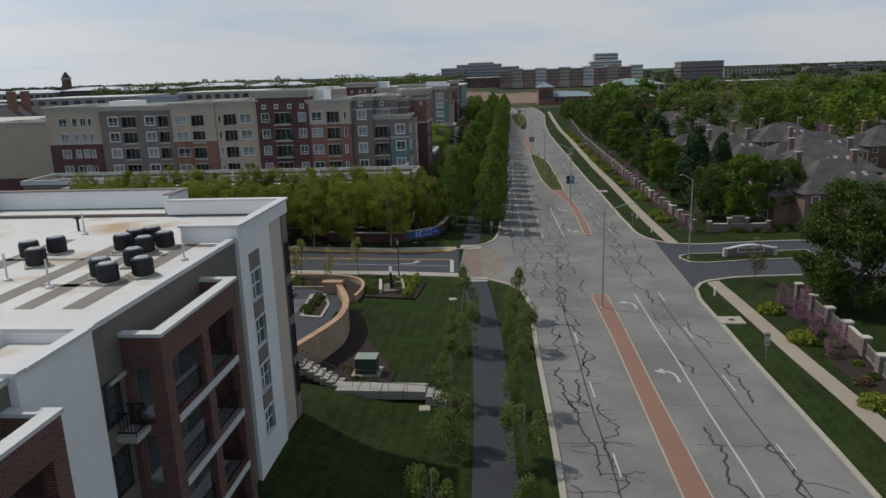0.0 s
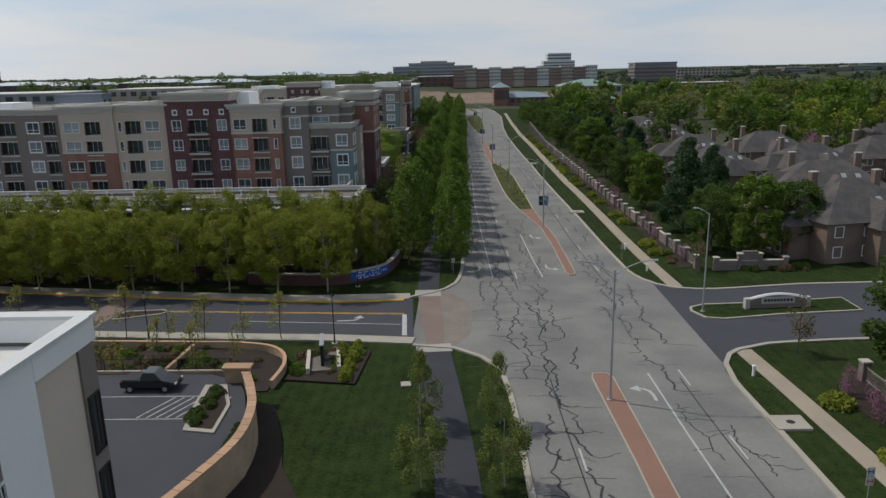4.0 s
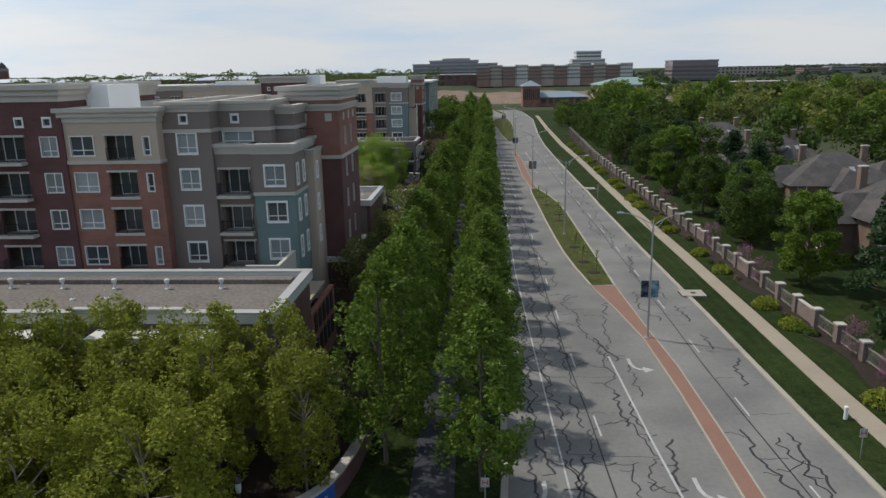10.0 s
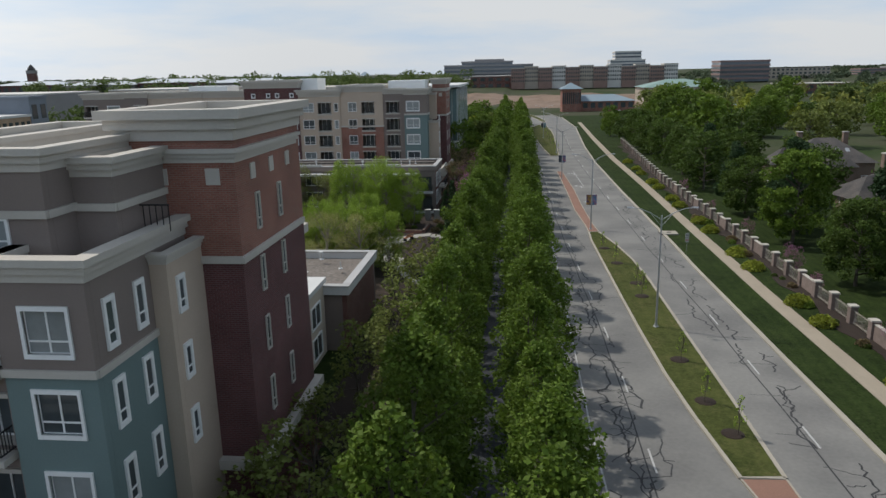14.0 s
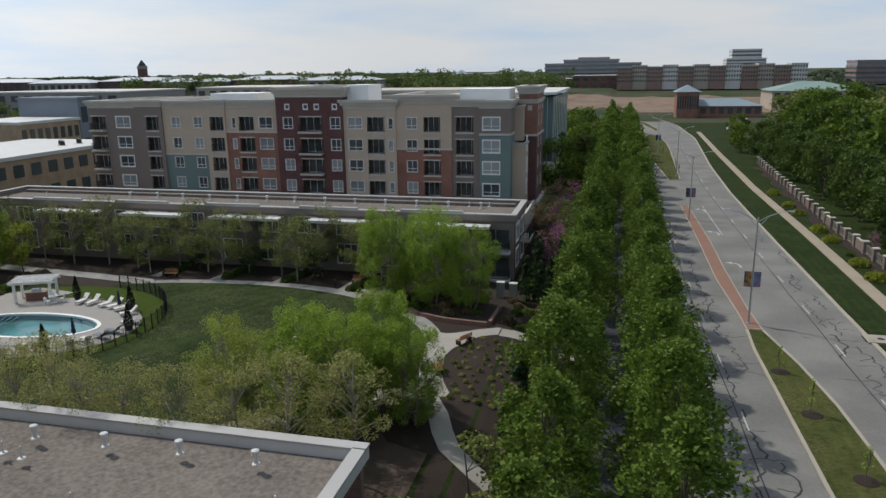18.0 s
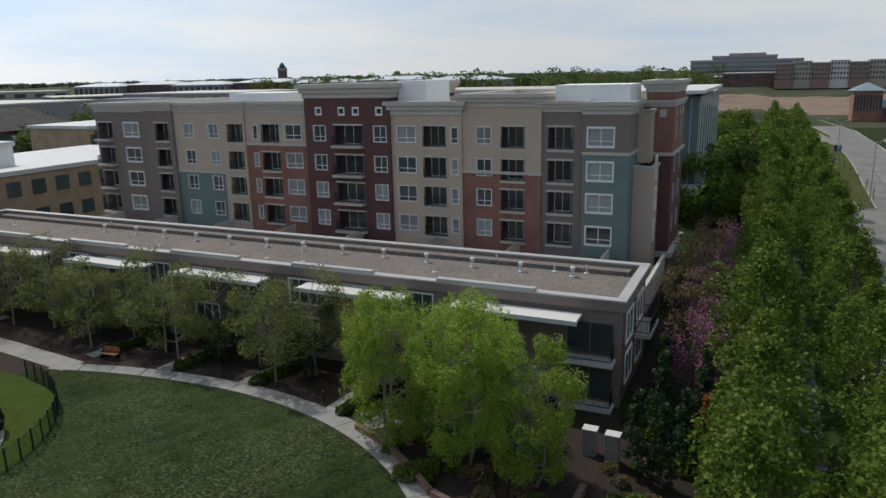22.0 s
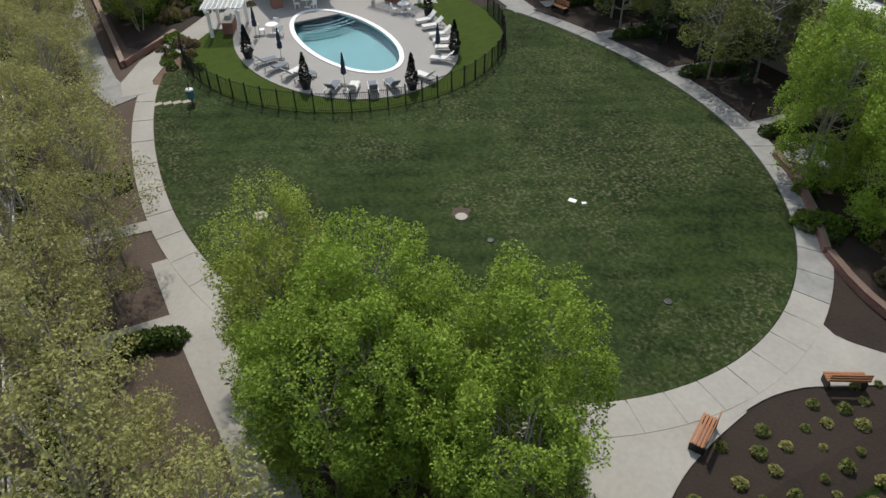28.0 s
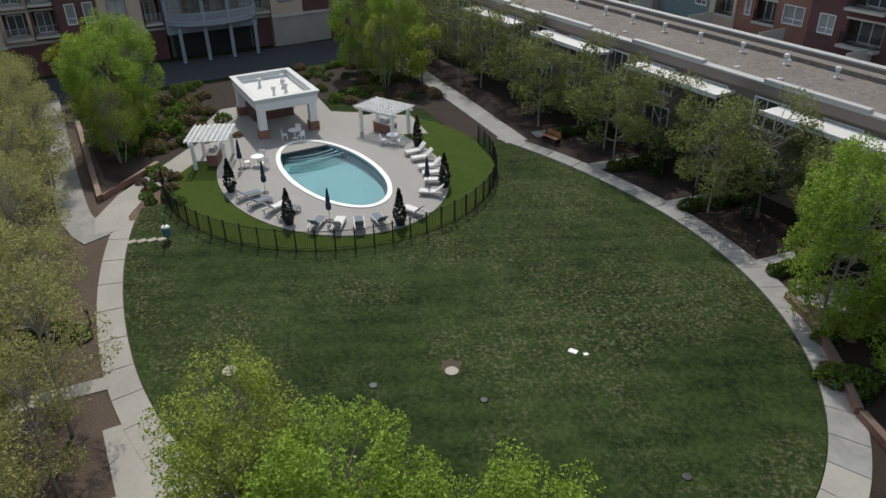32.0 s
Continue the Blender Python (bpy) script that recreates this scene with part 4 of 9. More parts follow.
block_b = block(219.0, ROWS_B, 1.65, [
    (-88.0, -79.0, 0.4, 20.7, 21.9, [(99, GREY)], [("b", -87.6, -85.0), ("w", -82.9, -80.4)]),
    (-79.0, -74.2, 0.0, 20.9, 22.0, [(99, GREY)], [("r", -77.1, -74.9)]),
    (-74.2, -66.5, 0.3, 20.7, 21.9, [(13.4, BLUE), (99, TAN)], [("w", -72.6, -71.1), ("w", -68.65, -67.2)]),
    (-66.5, -63.0, 0.1, 20.8, 22.0, [(99, TAN)], [("r", -65.7, -63.35)]),
    (-63.0, -54.0, 0.3, 20.7, 22.0, [(17.0, BRICK_RED), (99, TAN)], [("s", -61.9, -61.3), ("r", -60.75, -58.2), ("w", -57.25, -55.05)]),
    (-54.0, -43.2, -0.3, 22.3, 23.8, [(99, BRICK_DARK)], [("w", -52.85, -51.35), ("b", -50.1, -46.6), ("w", -45.15, -43.65)] + squares(-52.4, -49.4, -47.6, -44.7)),
    (-43.2, -35.0, 0.0, 20.5, 21.9, [(99, TAN)], [("w", -42.45, -40.3), ("r", -39.45, -36.8), ("s", -36.15, -35.45)]),
    (-35.0, -26.6, 0.2, 21.3, 22.6, [(14.7, BRICK_RED), (99, TAN)], [("w", -33.4, -31.85), ("r", -30.8, -28.3)]),
    (-26.6, -22.4, 0.4, 20.8, 21.9, [(99, GREY)], [("r", -25.95, -23.45)]),
    (-22.4, -18.01, -0.1, 20.6, 21.8, [(16.9, BLUE), (99, GREY)], [("w", -21.9, -19.5)]),
], "five-storey apartment block with a teal corner bay")
# corner bay and brick stair tower of the first block
section(block_a, -19.6, -15.95, 103.5, 116, 3, 17.75, [(3, 14.2, BLUE), (14.2, 17.75, GREY)], [("w", 1.1, 2.8, z, z + 1.68) for z in (8.35, 11.75, 15.0)], k=0.8)
section(block_a, -23.02, -19.61, 103.9, 116, 3, 17.75, [(3, 17.75, GREY)], [("b", 0.25, 3.05, z, z + 2.3) for z in (7.6, 10.8, 14.15)], k=0.8)
section(block_a, -18.0, -15.2, 108.0, 120, 3, 17.2, [(3, 17.2, TAN)], [], k=0.4)
section(block_a, -18.7, -13.25, 111.4, 121.0, 3, 22.0, [(3, 16.5, BRICK_DARK), (16.5, 22.0, BRICK_RED)], [], k=1.2)
section(block_b, -18.0, -16.1, 221.4, 226, 3, 15.1, [(3, 15.1, TAN)], [], k=0.4)
section(block_b, -18.0, -16.7, 223.0, 226, 15.7, 20.4, [(15.7, 20.4, TAN)], [], k=0.4)
section(block_b, -17.6, -14.9, 225.0, 234, 3, 22.4, [(3, 16.35, BRICK_DARK), (16.35, 22.4, BRICK_RED)], [], k=1.0)
# side windows of the first block's corner bay and tower, looking along the street
def side_windows(root, x, spots, z_rows, h=1.9, trim=WHITE, border=0.14):
    """Windows in a wall that faces +x: spots are (y, width)."""
    for y, w in spots:
        for z in z_rows:
            window(root, pose(x, y, z, 0, 0, 90), w, h, trim, (), (0.28,), border, False, True)


side_windows(block_a, -15.93, [(104.5, 0.5), (106.7, 0.5)], (8.35, 11.75, 15.0), 1.68)
side_windows(block_a, -15.18, [(108.8, 0.45)], (8.8, 11.9, 15.0), 1.3)
side_windows(block_a, -13.23, [(113.6, 0.4), (116.8, 0.4)], (7.95, 11.25, 14.4, 17.55), 1.7, TRIM, 0.06)
side_windows(block_b, -16.08, [(222.6, 0.7)], ROWS_B[:3])
side_windows(block_b, -14.88, [(226.8, 0.45), (230.4, 0.45)], (8.2, 11.4, 14.5, 17.7), 1.7, TRIM, 0.06)
for root, y0, wx, tx, zb in ((block_a, 111.4, -18.7, -13.25, 16.5), (block_b, 225.0, -17.6, -14.9, 16.35)):
    part("band", boxes((wx, tx + 0.15, y0 - 0.14, y0 + 0.02, zb - 0.15, zb + 0.15), (tx - 0.02, tx + 0.15, y0 + 0.02, y0 + 9.4, zb - 0.15, zb + 0.15)), TRIM, root, "pale stone band")
    for q in (tx - 3.5, tx - 1.05):
        if q > wx + 0.3:
            part("stone_panel", boxes((q - 0.33, q + 0.33, y0 - 0.05, y0 + 0.02, 20.0, 20.75)), TRIM, root)
    for q in range(3):
        part("stone_panel", boxes((tx - 0.02, tx + 0.06, y0 + 1.8 + 2.6 * q, y0 + 2.4 + 2.6 * q, 20.0, 20.75)), TRIM, root)
    bm = bmesh.new()
    cornice_ring(bm, wx, tx, y0, y0 + 9.0, 21.0, 0.55)
    part("lower_cornice", bm, TRIM, root)
    part("plinth", boxes((wx + 0.3, tx + 0.3, y0 - 0.3, y0 + 9.8, 0, 2.98)), BRICK_BROWN, root)
    part("plinth_cap", boxes((wx, tx + 0.5, y0 - 0.5, y0 + 10.0, 5.9, 6.4)), TRIM, root)
# recessed attic storey and white upstands on the roofs
section(block_a, -23.02, -18.3, 105.4, 119, 17, 21.45, [(17, 19.8, GREY), (19.8, 21.45, GREY)], [("w", 0.42, 3.02, 18.45, 19.6), ("p", 1.27, 1.82, 20.5, 21.05)], k=0.78)
section(block_a, -18.29, -16.6, 107.2, 119, 17, 21.0, [(17, 19.75, GREY), (19.75, 21.0, GREY)], [], k=0.7)
bm = bmesh.new()
for n in range(9):
    box(bm, -17.6 + 0.28 * n, -17.57 + 0.28 * n, 109.02, 109.06, 18.4, 19.5)
box(bm, -17.6, -15.3, 109.0, 109.08, 19.5, 19.56)
part("rail", bm, METAL_DARK, block_a, "black roof terrace rail")
UPSTAND = mat("white_roof_hut", (0.82, 0.82, 0.80), 0.6, 0, 3, 0.05)
for root, yy, spans in ((block_a, 106, ((-36.8, -33.4, 23.9), (-79, -74, 22.8))), (block_b, 220, ((-43.0, -39.6, 24.0), (-25.6, -18.4, 23.3), (-66, -58, 22.9)))):
    for a, b, z in spans:
        part("roof_upstand", boxes((a, b, yy + 0.5, yy + 6.5, 20.8, z)), UPSTAND, root, "white roof hut behind the parapet")


# podiums
ALU = mat("metal_coping", (0.40, 0.395, 0.385), 0.5, 0.1, 3, 0.1)
def podium(y0, y1, x0, x1, z, label, base_z=0.0, south=True, terrace=True, rim=COPING, face=0.0, guard=None):
    """A low wing: brick walls with window bays, gravel roof, white copings and pale canopies; faces -y, or +y if not south."""
    root = thing("podium", label, "podium")
    w = x1 - x0
    holes = [(2.0 + 5.2 * i, 4.6 + 5.2 * i, base_z + 1.0, base_z + 3.4) for i in range(int((w - 4) / 5.2))] + [(2.0 + 5.2 * i, 4.6 + 5.2 * i, base_z + 4.6, base_z + 6.6) for i in range(int((w - 4) / 5.2))]
    if not south:
        holes = [(h[0], h[1], *((base_z + 0.8, base_z + 2.6) if h[2] < base_z + 2 else (base_z + 3.4, base_z + 5.0))) for h in holes]
    bm = bmesh.new()
    wall(bm, w, base_z - 1, z - 0.8, 0.4, holes)
    front = part("wall", bm, GREY, root)
    front.matrix_basis = pose(x0, y0, 0) if south else pose(x1, y1, 0, 0, 0, 180)
    for h in holes:
        m = pose(x0 + h[0], y0, h[2]) if south else pose(x1 - h[0], y1, h[2], 0, 0, 180)
        window(root, m, 2.6, h[3] - h[2], WHITE, (0.33, 0.66), (), 0.1)
    ya, yb = (y0 + 0.41, y1) if south else (y0, y1 - 0.41)
    part("side_wall", boxes((x1 - 0.4, x1, ya, yb, 0, z - 0.8)), BRICK_BROWN, root)
    part("side_wall", boxes((x0, x0 + 0.4, ya, yb, 0, z - 0.8)), BRICK_BROWN, root)
    if not south:
        part("back_wall", boxes((x0 + 0.41, x1 - 0.41, y0, y0 + 0.4, 0, z - 0.8)), GREY, root)
    part("roof", boxes((x0 + 0.41, x1 - 0.41, ya, yb, z - 1.0, z - 0.7)), GRAVEL, root, "brown gravel roof")
    # added near-black wall, painted as the shade inside the wing
    part("inner_wall", boxes((x0 + 0.5, x1 - 0.5, (y0 + y1) / 2 - 0.1, (y0 + y1) / 2 + 0.1, 0, z - 1.2)), INTERIOR_SHADE, root)
    for a, b, c, d in ((x0 - 0.25, x1 + 0.25, y0 - 0.25, y0 + 0.35), (x0 - 0.25, x1 + 0.25, y1 - 0.35, y1 + 0.25), (x1 - 0.35, x1 + 0.25, y0 + 0.36, y1 - 0.36), (x0 - 0.25, x0 + 0.35, y0 + 0.36, y1 - 0.36)):
        part("parapet", boxes((a, b, c, d, z - 0.8, z - 0.12)), rim, root)
        part("coping", boxes((a - 0.05, b + 0.05, c - 0.05, d + 0.05, z - 0.115, z + 0.0)), ALU, root)
    if not south:
        return root
    for i in range(int(w / 13)):
        a = x1 - 7.0 - 13 * i
        part("raised_wall", boxes((a - 6.5, a + 1.0, y0 - 0.3, y0 + 0.2, z + 0.005, z + 0.24)), ALU, root)
        part("canopy", boxes((a - 4.8, a + 4.4, y0 - 2.2, y0 - 0.3, z - 1.35, z - 1.15)), ROOF_WHITE, root, "flat white canopy")
        part("canopy_edge", boxes((a - 4.9, a + 4.5, y0 - 2.32, y0 - 2.2, z - 1.4, z - 1.08)), COPING, root)
    part("roof_slope", boxes((x0 + 1, x1 - 1, y1 - 1.6, y1 - 0.6, z - 0.7, z - 0.35)), GRAVEL, root)
    if terrace:
        part("terrace", boxes((x0, x1 - 0.4, y1 + 0.26, face + 0.3, 6.1, 6.35)), WALK, root, "paved terrace")
        for a in np.arange(x0 + 6, x1 - 3, 9.2):
            part("terrace_screen", boxes((float(a), float(a) + 0.18, face - 3.9, face - 0.35, 6.36, 7.8)), TRIM, root)
        gx, gy, gh = guard or (x1 - 0.05, y1 + 0.26, 7.7)
        part("terrace_wall", boxes((gx - 0.3, gx, gy, face - 0.4, 5.5, gh)), TRIM, root)
        if guard:
            part("terrace_wall", boxes((gx - 2.8, gx - 0.31, gy, gy + 0.25, 6.36, gh)), TRIM, root)
        part("lower_wall", boxes((x1 - 0.5, x1 - 0.05, y1 + 0.26, y1 + 9, 0, 5.45)), BRICK_RED, root)
        for q in range(5):
            for zz in (1.4, 3.6):
                # solid boxes, the shade behind the vent windows painted near-black
                part("vent_window", boxes((x1 - 0.06, x1 + 0.02, y1 + 1.0 + 1.5 * q, y1 + 1.9 + 1.5 * q, zz, zz + 1.6)), INTERIOR_SHADE, root)
    random.seed(int(y0))
    return root


def roof_vent(x, y, z, kind):
    """A small roof pipe: plain stack or a cowl with a cap."""
    r = thing("roof_vent", "white roof vent pipe on the gravel roof", "roof vent", "roof vents", at=(x, y, z))
    bm = bmesh.new()
    if kind:
        lathe(bm, ((0.11, 0), (0.11, 0.5), (0.2, 0.52), (0.2, 0.75), (0.1, 0.8)), 10)
    else:
        lathe(bm, ((0.05, 0), (0.05, 0.7)), 8)
    part("pipe", bm, COPING, r)
    bm = bmesh.new()
    lathe(bm, ((0.22, 0), (0.2, 0.05), (0.13, 0.07)), 10)
    part("flashing", bm, COPING, r)
    return r


podium(85.7, 95.8, -86, -13.2, 9.4, "grey podium wing with a gravel roof and white coping", face=102.6, guard=(-15.9, 97.0, 9.4))
pb = podium(197.0, 206.7, -90, -14.2, 9.8, "grey podium wing with a gravel roof and white canopies", 2.0, rim=GREY, face=219.0)
for y in (198.7, 202.9):
    for z in (3.2, 6.2):
        window(pb, pose(-14.18, y, z, 0, 0, 90), 2.4, 2.0, WHITE, (0.5,), (), 0.12, False, True)
balcony(pb, pose(-14.2, 202.2, 5.6, 0, 0, 90), 4.0, 1.2)
# glazed corner with two open balconies at the street end
for z in (2.3, 5.6):
    window(pb, pose(-17.9, 197.0, z + 0.1), 3.2, 2.3, GREY, (0.5,), (), 0.1, False, True)
    balcony(pb, pose(-18.0, 196.9, z), 3.4, 1.2, slab=COPING)
podium(136.0, 147.6, -80, -14.7, 7.8, "low rear wing with a gravel roof and white parapet", 2.0, False)
annex = thing("annex", "low brown brick annex beside the stair tower", "annex")
part("wall", boxes((-19.5, -16.6, 127.7, 135.9, 0, 8.1)), CREAM, annex)
part("coping", boxes((-19.7, -16.35, 127.7, 135.95, 8.105, 8.5)), COPING, annex)
part("tall_wall", boxes((-19.5, -15.4, 121.2, 127.69, 0, 14.2)), CREAM, annex)
part("tall_cap", boxes((-19.7, -15.1, 121.2, 127.9, 14.205, 14.8)), TRIM, annex)
for q in range(2):
    for z in (2.6, 5.2):
        window(annex, pose(-16.58, 128.4 + 3.6 * q, z, 0, 0, 90), 2.4, 1.7, WHITE, (0.5,), (), 0.1, False, True)
for z in (5.0, 8.4, 11.6):
    window(annex, pose(-15.38, 125.2, z, 0, 0, 90), 1.3, 2.0, WHITE, (0.5,), (0.28,), 0.12, False, True)
random.seed(3)
for y0, y1, x0, x1, z in ((86.5, 95, -84, -16, 8.72), (198, 205.6, -86, -16, 9.12), (137, 147, -50, -16, 7.52)):
    for q in range(26):
        roof_vent(*((x1 - 1.2 - 2.1 * q, y1 - 1.9 + random.uniform(-0.2, 0.2)) if q % 2 else (random.uniform(x0, x1), random.uniform(y0, y1))), z, q % 2)

# ---- the near white and grey building ----
near = thing("apartment_building", "white and taupe apartment building with brick balcony bays", "apartment building")
NB = Matrix.Translation((0.7, -1.654, 1.42)) @ Matrix.Scale(0.956, 4)
near.matrix_basis = NB
FL = [1.9 + 3.2 * i for i in range(5)]


def east_wall(root, name, x, y0, y1, z0, z1, material, holes=(), thick=0.35):
    """A wall that faces +x, from y0 to y1; holes are (y0, y1, z0, z1)."""
    bm = bmesh.new()
    wall(bm, y1 - y0, z0, z1, thick, [(h[0] - y0, h[1] - y0, h[2], h[3]) for h in holes])
    ob = part(name, bm, material, root)
    ob.matrix_basis = pose(x, y0, 0, 0, 0, 90)
    return ob


BLACKFRAME = mat("black_window_frame", (0.03, 0.03, 0.033), 0.5)
def east_window(root, x, y0, y1, z0, z1, trim=BLACKFRAME, mull=(0.5,), trans=(0.33,), border=0.05):
    return window(root, pose(x, y0, z0, 0, 0, 90), y1 - y0, z1 - z0, trim, mull, trans, border)


hs = [(-12.65, -11.05, f + 0.65, f + 2.5) for f in FL[:4]] + [(-1.5, 0.7, f + 0.65, f + 2.7) for f in FL[:4]] + [(-32.2, -30.2, f + 0.65, f + 2.7) for f in FL[:4]]
east_wall(near, "wall", -13.3, -12.8, 3.0, 0.2, 16.5, TAUPE, hs[:8])
for h in hs[:8]:
    east_window(near, -13.3, *h)
east_wall(near, "wall", -13.3, -60, -17.2, 0.2, 16.5, TAUPE, hs[8:])
for h in hs[8:]:
    east_window(near, -13.3, *h)
east_wall(near, "white_wall", -12.95, -17.2, -12.8, 0.2, 16.75, WHITE)
part("white_wall_side", boxes((-16.4, -13.31, -17.2, -16.9, 16.3, 16.75), (-16.4, -13.31, -13.1, -12.8, 16.3, 16.75), (-16.6, -16.4, -17.2, -12.8, 16.3, 16.75)), WHITE, near)
part("coping", boxes((-16.7, -12.85, -17.35, -16.85, 16.755, 16.9), (-13.35, -12.8, -16.84, -13.16, 16.755, 16.9), (-16.7, -12.85, -13.15, -12.7, 16.755, 16.9)), COPING, near)
# corner tower: white face, window strip, cream panel, corner windows
strip = [(4.4, 6.2, f + 0.7, f + 2.6) for f in FL[:4]]
east_wall(near, "tower_wall", -13.05, 3.0, 8.6, 0.2, 17.4, WHITE, strip)
for h in strip:
    east_window(near, -13.05, *h, trim=WHITE, mull=(0.5,), trans=(0.5,))
    part("panel", boxes((-13.08, -13.0, 4.4, 6.2, h[3] + 0.12, h[3] + 1.25)), GREY, near, "grey spandrel panel")
east_wall(near, "cream_wall", -13.25, 8.6, 11.6, 0.2, 16.4, CREAM)
corner = [(11.75, 12.5, f + 0.4, f + 2.8) for f in FL[:4]]
east_wall(near, "corner_wall", -13.15, 11.6, 12.7, 0.2, 16.4, GREY, corner)
for h in corner:
    east_window(near, -13.15, *h, mull=(0.5,), trans=())
part("tower_top", boxes((-13.4, -13.02, 8.6, 12.7, 16.45, 17.4)), WHITE, near)
part("north_wall", boxes((-60, -13.5, 12.35, 12.7, 0.2, 16.5)), TAUPE, near)
part("north_parapet", boxes((-22.0, -13.41, 12.3, 12.66, 16.45, 17.4)), WHITE, near)
part("tower_return", boxes((-16.6, -13.41, 3.0, 3.35, 16.45, 17.4)), WHITE, near)
part("high_parapet", boxes((-38.0, -22.4, 15.6, 16.0, 16.4, 17.8)), WHITE, near)
part("high_parapet_side", boxes((-22.39, -22.0, 12.71, 16.0, 16.4, 17.8)), WHITE, near)
part("west_parapet", boxes((-38.4, -38.01, 2, 16.0, 16.4, 17.8)), WHITE, near)
part("roof_deck", boxes((-60, -22.4, 12.71, 15.59, 15.8, 16.32)), ROOF_WHITE, near)
part("north_block", boxes((-60, -22.1, 12.72, 15.9, 0.2, 15.78)), TAUPE, near)
part("coping", boxes((-21.9, -12.9, 12.2, 12.85, 17.405, 17.55), (-13.45, -12.85, 3.46, 12.19, 17.405, 17.55), (-16.7, -12.9, 2.9, 3.45, 17.405, 17.55)), COPING, near)
part("coping", boxes((-38.1, -21.9, 15.5, 16.1, 17.805, 17.9), (-22.5, -21.9, 12.86, 15.49, 17.805, 17.9)), GREY, near, "dark metal coping")
part("roof", boxes((-60, -13.66, -60, 12.3, 16.0, 16.3)), ROOF_STAIN, near, "white membrane roof with stains")
part("roof_edge", boxes((-13.65, -13.2, -12.75, 2.98, 16.52, 16.75), (-13.65, -13.2, -60, -17.21, 16.52, 16.75)), COPING, near)
# added core wall, near-black to paint the shade of the rooms
part("inner_wall", boxes((-16.4, -15.4, -60, 12.0, 1.5, 15.9)), INTERIOR_SHADE, near)


def brick_bay(root, y0, y1, xf=-11.45, xb=-13.3, top=15.55):
    """A projecting bay of balconies: brick piers and head, white slab edges, rails behind."""
    n = 2
    pw = 0.75
    bw = (y1 - y0 - pw * (n + 1)) / n
    holes = []
    for i in range(n):
        a = y0 + pw + i * (bw + pw)
        for f in FL[:4]:
            holes.append((a, a + bw, f + 0.05, f + 2.75))
    east_wall(root, "brick_front", xf, y0, y1, 0.2, top, BRICK_BROWN, holes, 0.45)
    sh = [(xb + 0.45, xf - 0.6, f + 0.05, f + 2.6) for f in FL[:4]]
    for yy, rz in ((y0, 0), (y1, 180)):
        bm = bmesh.new()
        w = xf - 0.46 - xb
        wall(bm, w, 0.2, top, 0.4, [(0.3, w - 0.25, h[2], h[3]) for h in sh] if rz == 0 else [])
        ob = part("brick_side", bm, BRICK_BROWN, root)
        ob.matrix_basis = pose(xb, yy, 0) if rz == 0 else pose(xb + w, yy, 0, 0, 0, 180)
    for f in FL[:4]:
        part("slab", boxes((xb - 0.02, xf + 0.06, y0 + pw + 0.01, y1 - pw - 0.01, f - 0.3, f + 0.04)), COPING, root, "white balcony slab edge")
        for i in range(n):
            a = y0 + pw + i * (bw + pw)
            bm = bmesh.new()
            for zz in (0.15, 1.05):
                box(bm, xf - 0.30, xf - 0.25, a, a + bw, f + zz, f + zz + 0.05)
            k = int(bw / 0.14)
            for q in range(k + 1):
                box(bm, xf - 0.29, xf - 0.26, a + q * (bw - 0.03) / k, a + q * (bw - 0.03) / k + 0.03, f + 0.2, f + 1.05)
            part("rail", bm, METAL_DARK, root)
            part("glass_door", boxes((xb - 0.01, xb + 0.03, a + 0.3, a + bw - 0.3, f + 0.06, f + 2.3)), GLASS, root)
    part("coping", boxes((xf - 0.5, xf + 0.08, y0 - 0.08, y1 + 0.08, top + 0.005, top + 0.16), (xb, xf - 0.51, y0 - 0.08, y0 + 0.42, top + 0.005, top + 0.16), (xb, xf - 0.51, y1 - 0.42, y1 + 0.08, top + 0.005, top + 0.16)), COPING, root)
    part("bay_roof", boxes((xb, xf - 0.46, y0 + 0.41, y1 - 0.41, top - 0.9, top - 0.7)), ROOF_WHITE, root)


brick_bay(near, -10.5, -1.9)
brick_bay(near, -26.2, -17.4)
# small balcony beside the brick bay
balcony(near, pose(-13.3, -11.6, 11.5, 0, 0, 90), 1.0, 0.9)


def cooling_unit(x, y, z, i):
    """A round black air-conditioning condenser on its pad."""
    r = thing("cooling_unit", "black round air-conditioning unit on the roof", "air conditioner", "roof cooling units", at=(x, y, z), rz=i * 37)
    bm = bmesh.new()
    lathe(bm, ((0.46, 0.1), (0.50, 0.14), (0.50, 0.88), (0.46, 0.95), (0.40, 0.95)), 20)
    part("casing", bm, METAL_DARK, r)
    bm = bmesh.new()
    lathe(bm, ((0.36, 0.952), (0.34, 1.0), (0.12, 1.02), (0.1, 0.99)), 16)
    part("fan_grille", bm, METAL_GREY, r)
    for q in range(20):
        a = q * 6.2832 / 20
        bm = bmesh.new()
        tube(bm, (0.505 * math.cos(a), 0.505 * math.sin(a), 0.16), (0.505 * math.cos(a), 0.505 * math.sin(a), 0.86), 0.015, 0.015, 4)
        part("louvre", bm, METAL_DARK, r)
    part("pad", boxes((-0.6, 0.6, -0.6, 0.6, 0.0, 0.1)), KERB, r)


